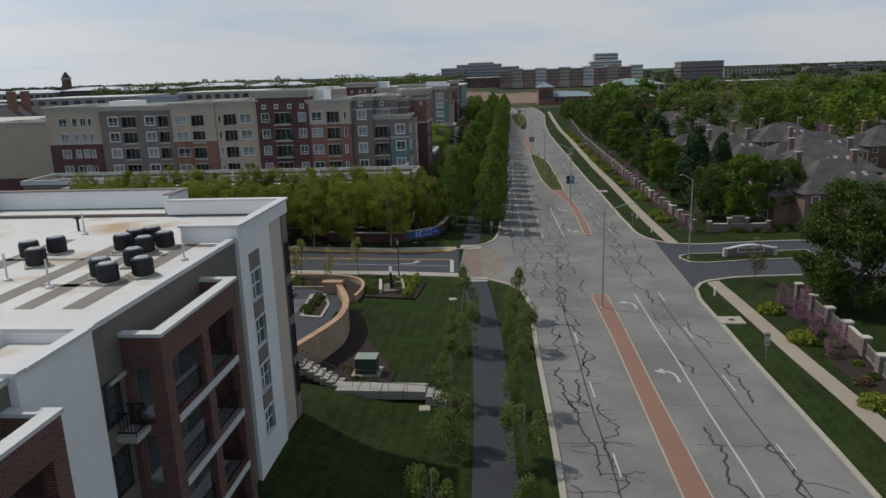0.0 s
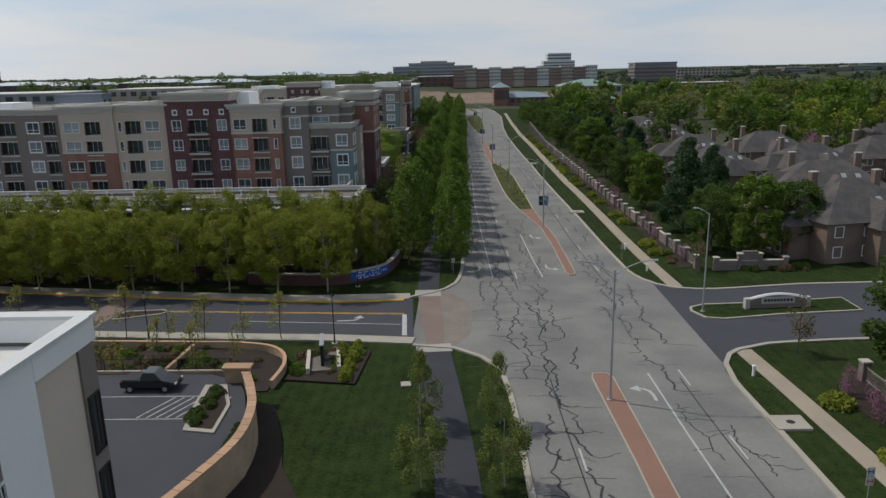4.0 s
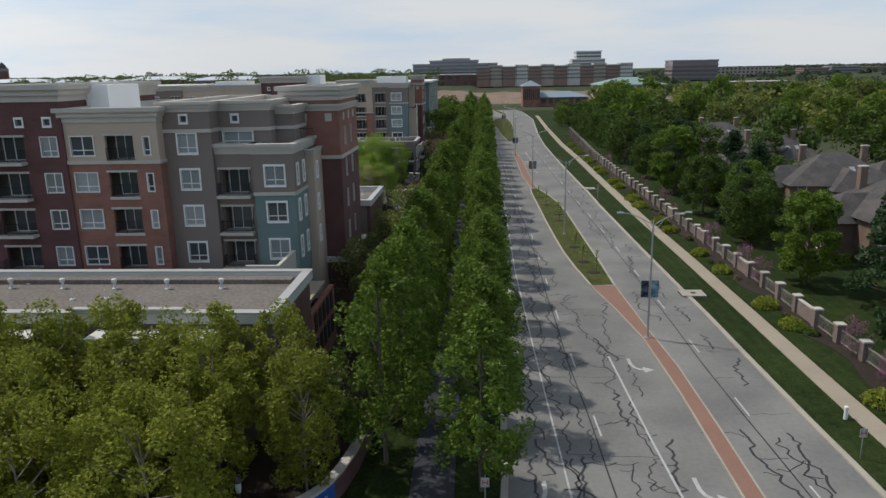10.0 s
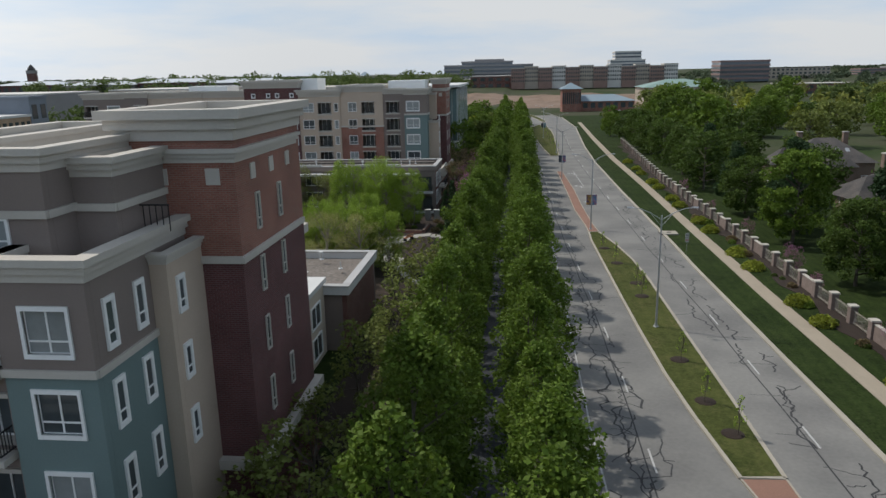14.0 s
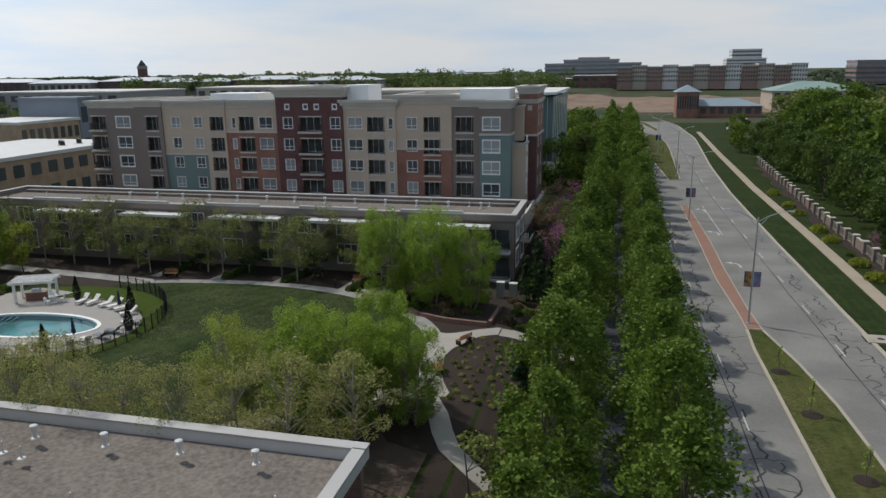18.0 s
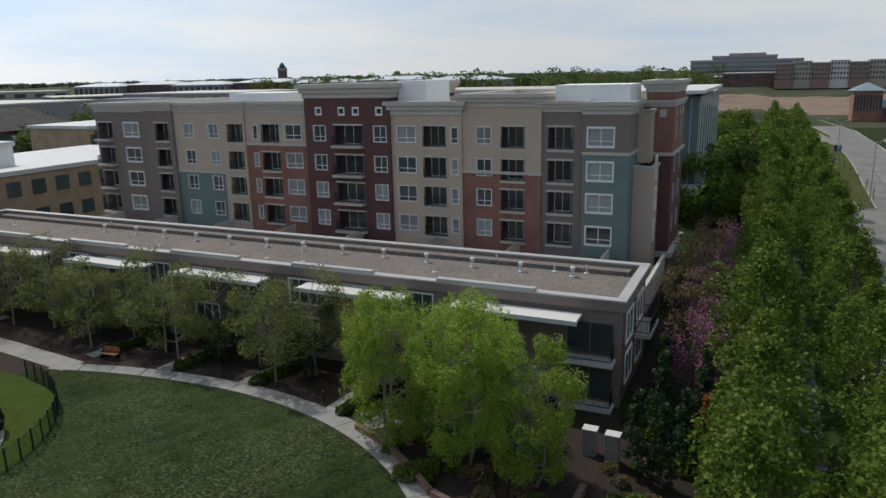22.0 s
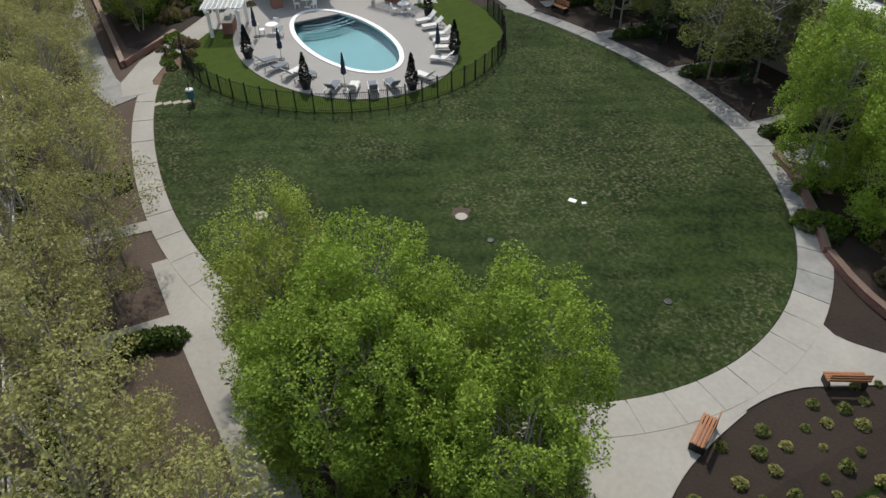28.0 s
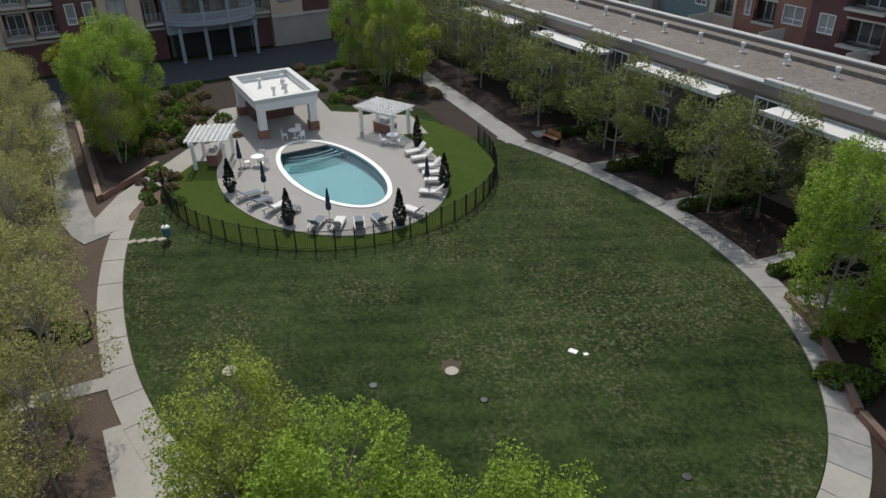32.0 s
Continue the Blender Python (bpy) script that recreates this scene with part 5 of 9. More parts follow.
for i, (x, y) in enumerate([(-24.6, 0.35), (-22.95, -1.5), (-23.6, 1.4), (-19.7, 1.9), (-19.6, 3.2), (-18.9, 3.9), (-18.0, 1.2), (-17.4, 2.5), (-17.8, -3.8), (-16.85, -4.8), (-17.1, -1.7), (-15.6, -3.65)]):
    cooling_unit(*(NB @ Vector((x, y, 16.3))), i)
MEMBRANE = mat("grey_walk_pad", (0.20, 0.18, 0.16), 0.9, 0, 2, 0.25)
bm = bmesh.new()
for a in [(-25.9, -24.7, -9, 5), (-21.2, -20.2, -9, 4.5), (-19.0, -18.1, -9, 5), (-16.7, -15.7, -9, 4), (-26, -21.0, -0.4, 0.1), (-20.2, -18.9, 0.5, 1.0), (-18.2, -16.5, 0.4, 0.9), (-20.2, -16.5, -5.6, -5.1)]:
    box(bm, a[0], a[1], a[2], a[3], 16.305, 16.315)
pads = tagged(part("roof_walkway", bm, MEMBRANE), "grey walkway pads on the white roof", "roof pads", kind="stuff")
pads.matrix_basis = NB
for x, y in ((-14.85, -0.5), (-19.4, -5.75), (-25.0, 6.5), (-22.6, -4.4)):
    roof_vent(*(NB @ Vector((x, y, 16.3))), 0).scale = (1, 1, 2.0)
# dark standpipe
sp = thing("standpipe", "dark metal standpipe on the white roof", "pipe", at=NB @ Vector((-26.1, 7.6, 16.3)))
bm = bmesh.new()
tube(bm, (0, 0, 0), (0, 0, 1.0), 0.08, 0.08)
tube(bm, (-0.2, 0, 0.85), (0.2, 0, 0.85), 0.06, 0.06)
part("pipe", bm, METAL_DARK, sp)

# ---- the block across the courtyard ----
court_block = thing("courtyard_building", "long apartment building with balconies and a grey centre", "apartment building", rz=90)
CF = [6.4, 9.75, 13.1]


def c_bay(y0, y1, zt, skins, cols, dy=0.0):
    """One bay of the courtyard building; cols: (kind, y0, y1) for each storey, w a window and b a balcony."""
    ops = []
    for f in CF:
        for kind, a, b in cols:
            ops.append((kind, a - y0, b - y0, f + 0.9, f + 3.0) if kind == "w" else (kind, a - y0, b - y0, f, f + 2.6))
    section(court_block, y0, y1, 100.0 + dy, 116, 1.5, zt, skins, ops, WHITE if skins[-1][2] is BRICK_DARK else GREY, ROOF_WHITE, TRIM, 0.7, rail=METAL_GREY)


PLINTH = 5.6
for y0, y1, zt, base, skin, cols, dy in (
        (118, 130, 17.7, BRICK_DARK, TAN, [("w", 121, 123), ("w", 126, 128)], 0.0),
        (130, 138, 17.5, BRICK_DARK, BRICK_DARK, [("w", 131, 132.2), ("w", 135.8, 137)], 0.2),
        (138, 146, 17.7, BRICK_DARK, TAN, [("b", 139, 145)], 0.3),
        (146, 150.8, 17.7, BRICK_DARK, TAN, [("w", 147.4, 149.4)], -0.2),
        (150.8, 153.8, 17.5, BRICK_DARK, TAN, [("b", 151.2, 153.5)], 0.5),
        (153.8, 156.4, 17.4, BRICK_DARK, BRICK_DARK, [("b", 154.0, 156.2)], 0.7),
        (156.4, 160.6, 17.6, BRICK_DARK, BRICK_DARK, [("w", 157.4, 158.3), ("w", 159.2, 160.1)], 0.0),
        (160.6, 165.1, 17.8, PALE_WALK, TAN, [("w", 161.6, 163.5)], -0.3),
        (165.1, 167.4, 17.3, BRICK_DARK, BRICK_DARK, [("b", 165.4, 167.1)], 0.7),
        (178.0, 180.0, 17.3, BRICK_DARK, TAN, [("b", 178.2, 179.8)], 0.7),
        (180.0, 184.0, 17.8, PALE_WALK, TAN, [("w", 181.0, 182.8)], -0.3),
        (184.0, 187.6, 17.6, PALE_WALK, BRICK_DARK, [("w", 184.5, 186.1)], 0.0),
        (187.6, 191.8, 17.5, BRICK_DARK, TAN, [("b", 188.0, 191.4)], 0.4),
        (191.8, 194.5, 17.4, BRICK_DARK, TAN, [("b", 192.1, 194.2)], 0.6),
        (194.5, 200.1, 18.6, BRICK_DARK, TAN, [("b", 195.3, 199.3)], -0.2)):
    c_bay(y0, y1, zt, [(1.5, PLINTH, base), (PLINTH, zt, skin)], cols, dy)
c_bay(167.4, 178.0, 18.3, [(5.0, 18.3, CENTRE_GREY)], [("w", 167.9 + 1.64 * i, 169.3 + 1.64 * i) for i in range(6)], -0.6)
# curved grey balconies, roof canopy and columns at the centre
for f in CF:
    bm = bmesh.new()
    arc = [(167.5 + 10.4 * q / 12, 99.4 - 2.3 * math.sin(math.pi * q / 12) ** 0.7 - 0.4) for q in range(13)]
    prism(bm, [(167.5, 99.4)] + arc[1:-1][::1] + [(177.9, 99.4)], f - 0.3, f + 0.05)
    part("balcony_slab", bm, CENTRE_GREY, court_block, "curved grey balcony slab")
    bm = bmesh.new()
    for (x1, y1), (x2, y2) in zip(arc, arc[1:]):
        for zz in (0.2, 1.1):
            tube(bm, (x1, y1 + 0.1, f + zz), (x2, y2 + 0.1, f + zz), 0.035, 0.035, 4)
        for q in range(5):
            px, py = x1 + (x2 - x1) * q / 5, y1 + (y2 - y1) * q / 5 + 0.1
            tube(bm, (px, py, f + 0.05), (px, py, f + 1.1), 0.018, 0.018, 4)
    part("rail", bm, RAIL_PALE, court_block)
for i in range(4):
    bm = bmesh.new()
    yy = 168.5 + 2.9 * i
    tube(bm, (yy, 97.6, 1.8), (yy, 97.6, 16.3 if i in (1, 2) else 5.9), 0.22, 0.2, 10)
    part("column", bm, CENTRE_GREY, court_block)
bm = bmesh.new()
v = [bm.verts.new(p) for p in ((167.3, 97.0, 16.4), (178.1, 97.0, 16.4), (177.5, 99.4, 17.9), (167.9, 99.4, 17.9), (167.3, 97.0, 16.2), (178.1, 97.0, 16.2), (177.5, 99.4, 17.7), (167.9, 99.4, 17.7))]
for f in ((0, 1, 2, 3), (7, 6, 5, 4), (0, 4, 5, 1), (1, 5, 6, 2), (3, 2, 6, 7), (0, 3, 7, 4)):
    bm.faces.new([v[i] for i in f])
part("canopy", bm, SHINGLE, court_block, "sloped dark metal canopy")
# a solid slab: the garage's depth is only shade painted near-black
part("entrance", boxes((168.1, 177.3, 100.6, 101.0, 1.5, 5.0)), INTERIOR_SHADE, court_block, "near-black slab painted as the shade in the garage entrance")


# ---- courtyard ----
LX, LY, LA, LB = -42.0, 172.1, 23.4, 16.9
LW = 31.0  # the lawn is longer towards the pool
FENCE = (-59.5, 172.4, 13.6, 12.6)
CZ = 2.0


def oval(cx, cy, a, b, rot=0.0, n=64, t0=0.0, t1=360.0):
    out = []
    full = abs(t1 - t0 - 360) < 1e-6
    for i in range(n if full else n + 1):
        t = radians(t0 + (t1 - t0) * i / n)
        x, y = a * math.cos(t), b * math.sin(t)
        c, s = math.cos(radians(rot)), math.sin(radians(rot))
        out.append((cx + x * c - y * s, cy + x * s + y * c))
    return out


def slab(name, label, outline, z, material, thick=0.12, category="paving", kind="structure"):
    bm = bmesh.new()
    pts = outline
    top = [bm.verts.new((x, y, z)) for x, y in pts]
    f = bm.faces.new(top)
    f.normal_update()
    if f.normal.z < 0:
        f.normal_flip()
    low = [bm.verts.new((x, y, z - thick)) for x, y in pts]
    n = len(pts)
    for i in range(n):
        bm.faces.new((top[i], low[i], low[(i + 1) % n], top[(i + 1) % n]))
    bmesh.ops.triangulate(bm, faces=[f])
    bmesh.ops.recalc_face_normals(bm, faces=bm.faces)
    return tagged(part(name, bm, material), label, category, kind=kind)


# mulch ground under the planting round the lawn
LITTER = mat("leaf_litter", (0.075, 0.054, 0.040), 0.95, 0, 1.5, 0.35, 9, 0.4, 0.5)
slab("ground_mulch_north", "dark mulch planting ground", [(-88, 186), (-15, 182), (-14, 196.9), (-88, 196.9)], CZ + 0.02, MULCH)
slab("ground_mulch_south", "brown mulch and leaf litter under spring trees", [(-88, 148.4), (-14, 148.4), (-14, 160), (-20, 164.4), (-25, 161), (-31, 158), (-40, 156), (-47, 156), (-58, 157), (-62, 157.5), (-88, 155.5)], CZ + 0.024, LITTER)
slab("ground_mulch_east", "dark mulch planting ground", [(-20.5, 163.4), (-17.0, 158.0), (-13.6, 157), (-13.6, 196), (-28.4, 196), (-30.4, 186.6), (-25.4, 184.6), (-21.0, 180.4), (-19.2, 177.0), (-19.0, 171.5), (-19.6, 167.4)], CZ + 0.032, MULCH, 0.6)
slab("ground_mulch_west", "dark mulch planting ground", [(-88, 155.6), (-66, 156.4), (-63.5, 158.4), (-67.5, 162.0), (-70, 168), (-78, 168), (-78, 176), (-69, 184), (-66, 188), (-88, 188)], CZ + 0.028, MULCH)
bm = bmesh.new()
for x in (-12.4, -10.2, -8.0):
    ribbon(bm, [Vector((x, float(y))) for y in np.arange(152, 200, 3.0)], 2.45, 0.05)
tagged(part("ground_mulch_slope", bm, MULCH), "dark mulch on the slope towards the street", "planting bed", kind="structure")
LAWN = turf("court_lawn", (0.004, 0.010, 0.003), (0.036, 0.055, 0.015), 1.6, 25.0, 0.85, (0.13, 0.125, 0.07))
def inside(p, cx, cy, a, b):
    return ((p[0] - cx) / a) ** 2 + ((p[1] - cy) / b) ** 2 < 1


def lawn_edge(t, grow=0.0):
    """A point on the lawn's rim, grow metres outside it."""
    c = math.cos(radians(t))
    return LX + ((LA if c > 0 else LW) + grow) * c, LY + (LB + grow) * math.sin(radians(t))


edge = [p for p in (lawn_edge(-130 + 2 * k) for k in range(131)) if not inside(p, *FENCE) and p[0] > -60]
cut = [p for p in oval(*FENCE, 0, 90, -90, 90) if p[1] > 157 and p[1] < 187]
slab("lawn", "oval mown lawn with pale worn patches", edge + cut[::-1], CZ + 0.06, LAWN, 0.1, "lawn")


def ring_band(name, label, z, material, t0, t1, step=1.9, thick=0.12):
    """A walk round the lawn, laid in slabs with open joints: each slab is a piece of its own."""
    root = tagged(new(name), label, "path", kind="structure")
    n = int(radians(t1 - t0) * 21 / step)
    for i in range(n):
        p, q = t0 + (t1 - t0) * (i + 0.012) / n, t0 + (t1 - t0) * (i + 0.988) / n
        turns = [p + (q - p) * k / 3 for k in range(4)]
        rim = [lawn_edge(t, 0.05) for t in turns]
        far = [lawn_edge(t, 1.45 + 0.25 * math.cos(radians(t))) for t in turns[::-1]]
        bm = bmesh.new()
        prism(bm, (rim + far)[::-1], z - thick, z)
        bmesh.ops.recalc_face_normals(bm, faces=bm.faces)
        part("paving_slab", bm, material, root)
    return root


ring_band("pavement_ring", "pale flagstone walk round the lawn", CZ + 0.1, PALE_WALK, -120, 24)
ring_band("pavement_ring_north", "grey flagstone walk along the lawn", CZ + 0.1, FLAG, 24, 121)
slab("pavement_fork", "pale concrete where the walks meet", smooth([(-18.2, 174.2), (-19.6, 179.2), (-18.9, 178.6), (-17.7, 178.25), (-16.4, 178.9), (-14.8, 180.0), (-13.0, 180.8)], 0.5) + smooth([(-13.0, 178.9), (-14.6, 178.0), (-15.6, 176.2), (-16.3, 174.8), (-16.6, 173.4), (-16.6, 172.2), (-16.5, 171.0)], 0.5), CZ + 0.09, PALE_WALK)
slab("pavement_fork_south", "pale concrete where the walks meet", smooth([(-16.5, 171.9), (-16.1, 169.8), (-15.5, 167.8), (-14.4, 165.6)], 0.5) + smooth([(-16.0, 164.4), (-18.0, 164.6), (-19.8, 165.6), (-18.9, 168.6), (-18.3, 172.2)], 0.5), CZ + 0.084, PALE_WALK)
path("pavement_court_west", "pale walk leading past the pool garden", [(-56.6, 155.9), (-58.8, 156.1), (-61.8, 157.8), (-64.6, 160.5), (-69.0, 164.5)], 2.2, PALE_WALK, 0.11)
path("pavement_court_south", "broad pale walk along the planting", [(-56.0, 155.0), (-60, 153.9), (-72, 153.6), (-90, 153.5)], 2.0, FLAG, 0.1)
path("pavement_court_north", "grey flagstone walk towards the street", [(-56.5, 187.8), (-66, 188.8), (-76, 189.7), (-90, 191)], 2.0, FLAG, 0.105)
path("pavement_court_east", "pale concrete walk to the street", [(-13.4, 179.8), (-11.5, 180.2), (-9.5, 180.2), (-4.2, 178.8)], 1.9, PALE_WALK, 0.08)
path("pavement_court_loop", "pale concrete walk round the planting bed", [(-16.0, 165.0), (-14.6, 162.4), (-12.8, 158.2), (-9.5, 155.6)], 1.5, PALE_WALK, 0.08)
path("pavement_court_cross", "pale concrete walk to the rear wing", [(-37.0, 154.3), (-31.9, 154.4), (-27.6, 154.6), (-24.2, 154.8), (-20.5, 154.6)], 2.0, PALE_WALK, 0.08)
path("pavement_court_wing", "narrow walk along the rear wing", [(-40.3, 154.2), (-40.7, 149.6)], 1.0, PALE_WALK, 0.07)
path("pavement_court_wing_two", "narrow walk between planting beds", [(-32.2, 154.0), (-32.4, 149.6)], 1.2, PALE_WALK, 0.07)
for x in (-57.2, -49.1, -41.2, -32.6):
    path("pavement_stub", "short flagstone walk to a front door", [(x, 190.0 - max(0, x + 40) * 0.3), (x + 1.1, 196.6)], 1.3, FLAG, 0.08)
path("pavement_plaza", "flagstone corner by the walk", [(-29.6, 188.6), (-27.0, 190.6)], 2.6, FLAG, 0.08)

# pool deck, pool and water
bm = bmesh.new()
ro, ri = [bm.verts.new((x, y, CZ + 0.08)) for x, y in oval(FENCE[0], FENCE[1], FENCE[2] - 0.05, FENCE[3] - 0.05, 0, 72)], [bm.verts.new((x, y, CZ + 0.08)) for x, y in oval(-59.0, 172.1, 11.3, 8.1, 0, 72)]
for i in range(72):
    bm.faces.new((ro[i], ro[(i + 1) % 72], ri[(i + 1) % 72], ri[i]))
tagged(part("pool_lawn", bm, turf("pool_grass", (0.028, 0.048, 0.006), (0.050, 0.074, 0.012), 1.2, 0.0)), "bright strip of grass inside the pool fence", "lawn", kind="structure")
DECKMAT = mat("pool_deck", (0.29, 0.275, 0.255), 0.85, 0, 3, 0.12, 6, 0.08, 0.05)
pool_c, pool_a, pool_b, pool_r = (-58.6, 172.0), 7.4, 3.4, 4.0
bm = bmesh.new()
outer, inner = oval(-59.0, 172.1, 11.6, 8.4, 0, 72), oval(*pool_c, pool_a, pool_b, pool_r, 72)
vo, vi = [bm.verts.new((x, y, CZ + 0.14)) for x, y in outer], [bm.verts.new((x, y, CZ + 0.14)) for x, y in inner]
vl, vd = [bm.verts.new((x, y, CZ - 0.1)) for x, y in outer], [bm.verts.new((x, y, CZ - 0.3)) for x, y in inner]
for i in range(72):
    j = (i + 1) % 72
    bm.faces.new((vo[i], vo[j], vi[j], vi[i]))
    bm.faces.new((vl[i], vl[j], vo[j], vo[i]))
    bm.faces.new((vi[i], vi[j], vd[j], vd[i]))
deck = tagged(part("pool_deck", bm, DECKMAT), "pale concrete deck round the pool", "pool deck", kind="structure")
slab("pool_terrace", "pale concrete terrace before the pool house", [(-72, 164), (-66, 163), (-64, 168), (-64, 178), (-62, 182.2), (-67, 183), (-72, 177), (-78, 177.5), (-78, 168)], CZ + 0.135, DECKMAT)
pool = thing("swimming_pool", "oval blue swimming pool with white coping", "swimming pool")
bm = bmesh.new()
a, b = oval(*pool_c, pool_a + 0.1, pool_b + 0.1, pool_r, 72), oval(*pool_c, pool_a - 0.28, pool_b - 0.28, pool_r, 72)
for za, zb, p0, p1 in ((CZ + 0.2, CZ + 0.2, a, b), (CZ + 0.1, CZ + 0.2, a, a), (CZ + 0.2, CZ - 0.12, b, b)):
    q0, q1 = [bm.verts.new((x, y, za)) for x, y in p0], [bm.verts.new((x, y, zb)) for x, y in p1]
    for i in range(72):
        j = (i + 1) % 72
        bm.faces.new((q0[i], q0[j], q1[j], q1[i]))
part("coping", bm, WHITE, pool)
TILE = mat("pool_plaster", (0.018, 0.145, 0.185), 0.5, 0, 2, 0.12, 1.5, 0.2)
bm = bmesh.new()
for za, zb, p0, p1 in ((CZ - 0.1, CZ - 1.3, b, oval(*pool_c, pool_a - 0.5, pool_b - 0.5, pool_r, 72)),):
    q0, q1 = [bm.verts.new((x, y, za)) for x, y in p0], [bm.verts.new((x, y, zb)) for x, y in p1]
    for i in range(72):
        j = (i + 1) % 72
        bm.faces.new((q0[i], q0[j], q1[j], q1[i]))
    bm.faces.new(q1)
part("basin", bm, TILE, pool)
STEP_EDGE = mat("pool_step_edge", (0.02, 0.07, 0.13), 0.5)
for k in range(3):
    rad = 5.6 - 0.62 * k
    st = [Vector((-67.2 + rad * math.cos(q), 171.9 + rad * math.sin(q))) for q in np.arange(-0.62, 0.74, 0.1)]
    bm = bmesh.new()
    ribbon(bm, [p for p in st if ((p.x + 58.6) / 7.0) ** 2 + ((p.y - 172.0) / 3.05) ** 2 < 1.0], 0.2, -0.12, 0.1, False)
    for v in bm.verts:
        v.co.z += CZ
    part("pool_step", bm, STEP_EDGE, pool, "dark edged step under water")
wm = bpy.data.materials.new("pool_water")
wm.use_nodes = True
wn = wm.node_tree
wb = wn.nodes["Principled BSDF"]
wb.inputs["Base Color"].default_value = (0.50, 0.88, 0.88, 1)
wb.inputs["Roughness"].default_value, wb.inputs["Transmission Weight"].default_value, wb.inputs["IOR"].default_value = 0.03, 1.0, 1.33
wno, wbp = wn.nodes.new("ShaderNodeTexNoise"), wn.nodes.new("ShaderNodeBump")
wge = wn.nodes.new("ShaderNodeNewGeometry")
wn.links.new(wge.outputs["Position"], wno.inputs["Vector"])
wno.inputs["Scale"].default_value = 2.4
wbp.inputs["Strength"].default_value, wbp.inputs["Distance"].default_value = 0.25, 0.05
wn.links.new(wno.outputs[0], wbp.inputs["Height"])
wn.links.new(wbp.outputs[0], wb.inputs["Normal"])
bm = bmesh.new()
bm.faces.new([bm.verts.new((x, y, CZ + 0.03)) for x, y in oval(*pool_c, pool_a - 0.27, pool_b - 0.27, pool_r, 72)])
water = part("water", bm, wm, pool, "clear turquoise pool water")
water.visible_shadow = False

# pool house
hut = thing("pool_house", "white open pool house with a flat parapet roof", "pool house")
HX0, HX1, HY0, HY1 = -76.0, -67.9, 169.1, 174.5
for x, y in ((HX1 - 0.75, HY0 + 0.1), (HX1 - 0.75, HY1 - 0.8), (HX0 + 0.1, HY0 + 0.1), (HX0 + 0.1, HY1 - 0.8)):
    p = part("column", boxes((x, x + 0.65, y, y + 0.65, CZ + 0.9, CZ + 2.55)), WHITE, hut)
    part("brick_base", boxes((x - 0.1, x + 0.75, y - 0.1, y + 0.75, CZ + 0.1, CZ + 0.9)), BRICK_RED, p)
part("back_wall", boxes((HX0 + 0.1, HX0 + 3.2, HY0 + 0.8, HY1 - 0.85, CZ, CZ + 2.54)), BRICK_BROWN, hut)
part("ceiling", boxes((HX0 + 0.1, HX1 - 0.1, HY0 + 0.1, HY1 - 0.1, CZ + 2.55, CZ + 2.7)), WHITE, hut)
for s in ((HX0, HX1, HY0, HY0 + 0.35), (HX0, HX1, HY1 - 0.35, HY1), (HX0, HX0 + 0.35, HY0 + 0.36, HY1 - 0.36), (HX1 - 0.35, HX1, HY0 + 0.36, HY1 - 0.36)):
    part("fascia", boxes((*s, CZ + 2.71, CZ + 3.3)), WHITE, hut)
bm = bmesh.new()
cornice_ring(bm, HX0, HX1, HY0, HY1, CZ + 3.26, 0.36)
part("cornice", bm, COPING, hut)
part("roof", boxes((HX0 + 0.36, HX1 - 0.36, HY0 + 0.36, HY1 - 0.36, CZ + 2.85, CZ + 3.05)), ROOF_WHITE, hut)
for x, y in ((-73.5, 171.0), (-72.2, 172.8), (-70.8, 172.6), (-73.8, 173.2), (-70.4, 171.4)):
    roof_vent(x, y, CZ + 3.05, 1)


def pergola(x, y, w, d, rz, label):
    """A white pergola: four posts, beams, and a roof of slats."""
    r = thing("pergola", label, "pergola", "pergolas", at=(x, y, CZ + 0.12), rz=rz)
    for px in (0.15, w - 0.4):
        for py in (0.15, d - 0.4):
            part("post", boxes((px, px + 0.24, py, py + 0.24, 0, 2.1)), WHITE, r)
    for py in (0.12, d - 0.4):
        part("beam", boxes((-0.25, w + 0.25, py, py + 0.14, 2.1, 2.32)), WHITE, r)
    for i in range(14):
        a = i * (w - 0.06) / 13
        part("slat", boxes((a, a + 0.07, -0.25, d + 0.2, 2.322, 2.42)), WHITE, r)
    for i in range(9):
        b = -0.15 + i * (d + 0.2) / 8
        part("purlin", boxes((-0.2, w + 0.2, b, b + 0.06, 2.422, 2.47)), WHITE, r)
    g = thing("grill_island", "brick grill island with a steel barbecue lid", "barbecue grill", "grill islands", at=Matrix.Translation((x, y, CZ + 0.12)) @ Matrix.Rotation(radians(rz), 4, 'Z') @ Vector((w / 2 - 1.0, d / 2 - 0.4, 0)), rz=rz)
    part("counter", boxes((0, 2.0, 0, 0.8, 0, 0.9)), BRICK_RED, g)
    part("worktop", boxes((-0.06, 2.06, -0.06, 0.86, 0.9, 0.96)), KERB, g)
    bm = bmesh.new()
    for v in box(bm, 0.6, 1.4, 0.1, 0.7, 0.96, 1.3):
        if v.co.z > 1.1:
            v.co.y = 0.4 + (v.co.y - 0.4) * 0.5
    part("lid", bm, METAL_GREY, g)


pergola(-67.4, 164.0, 3.6, 2.9, -24, "white pergola over a grill by the pool")
pergola(-65.4, 177.0, 4.1, 2.7, 25, "white pergola casting slatted shade on the deck")

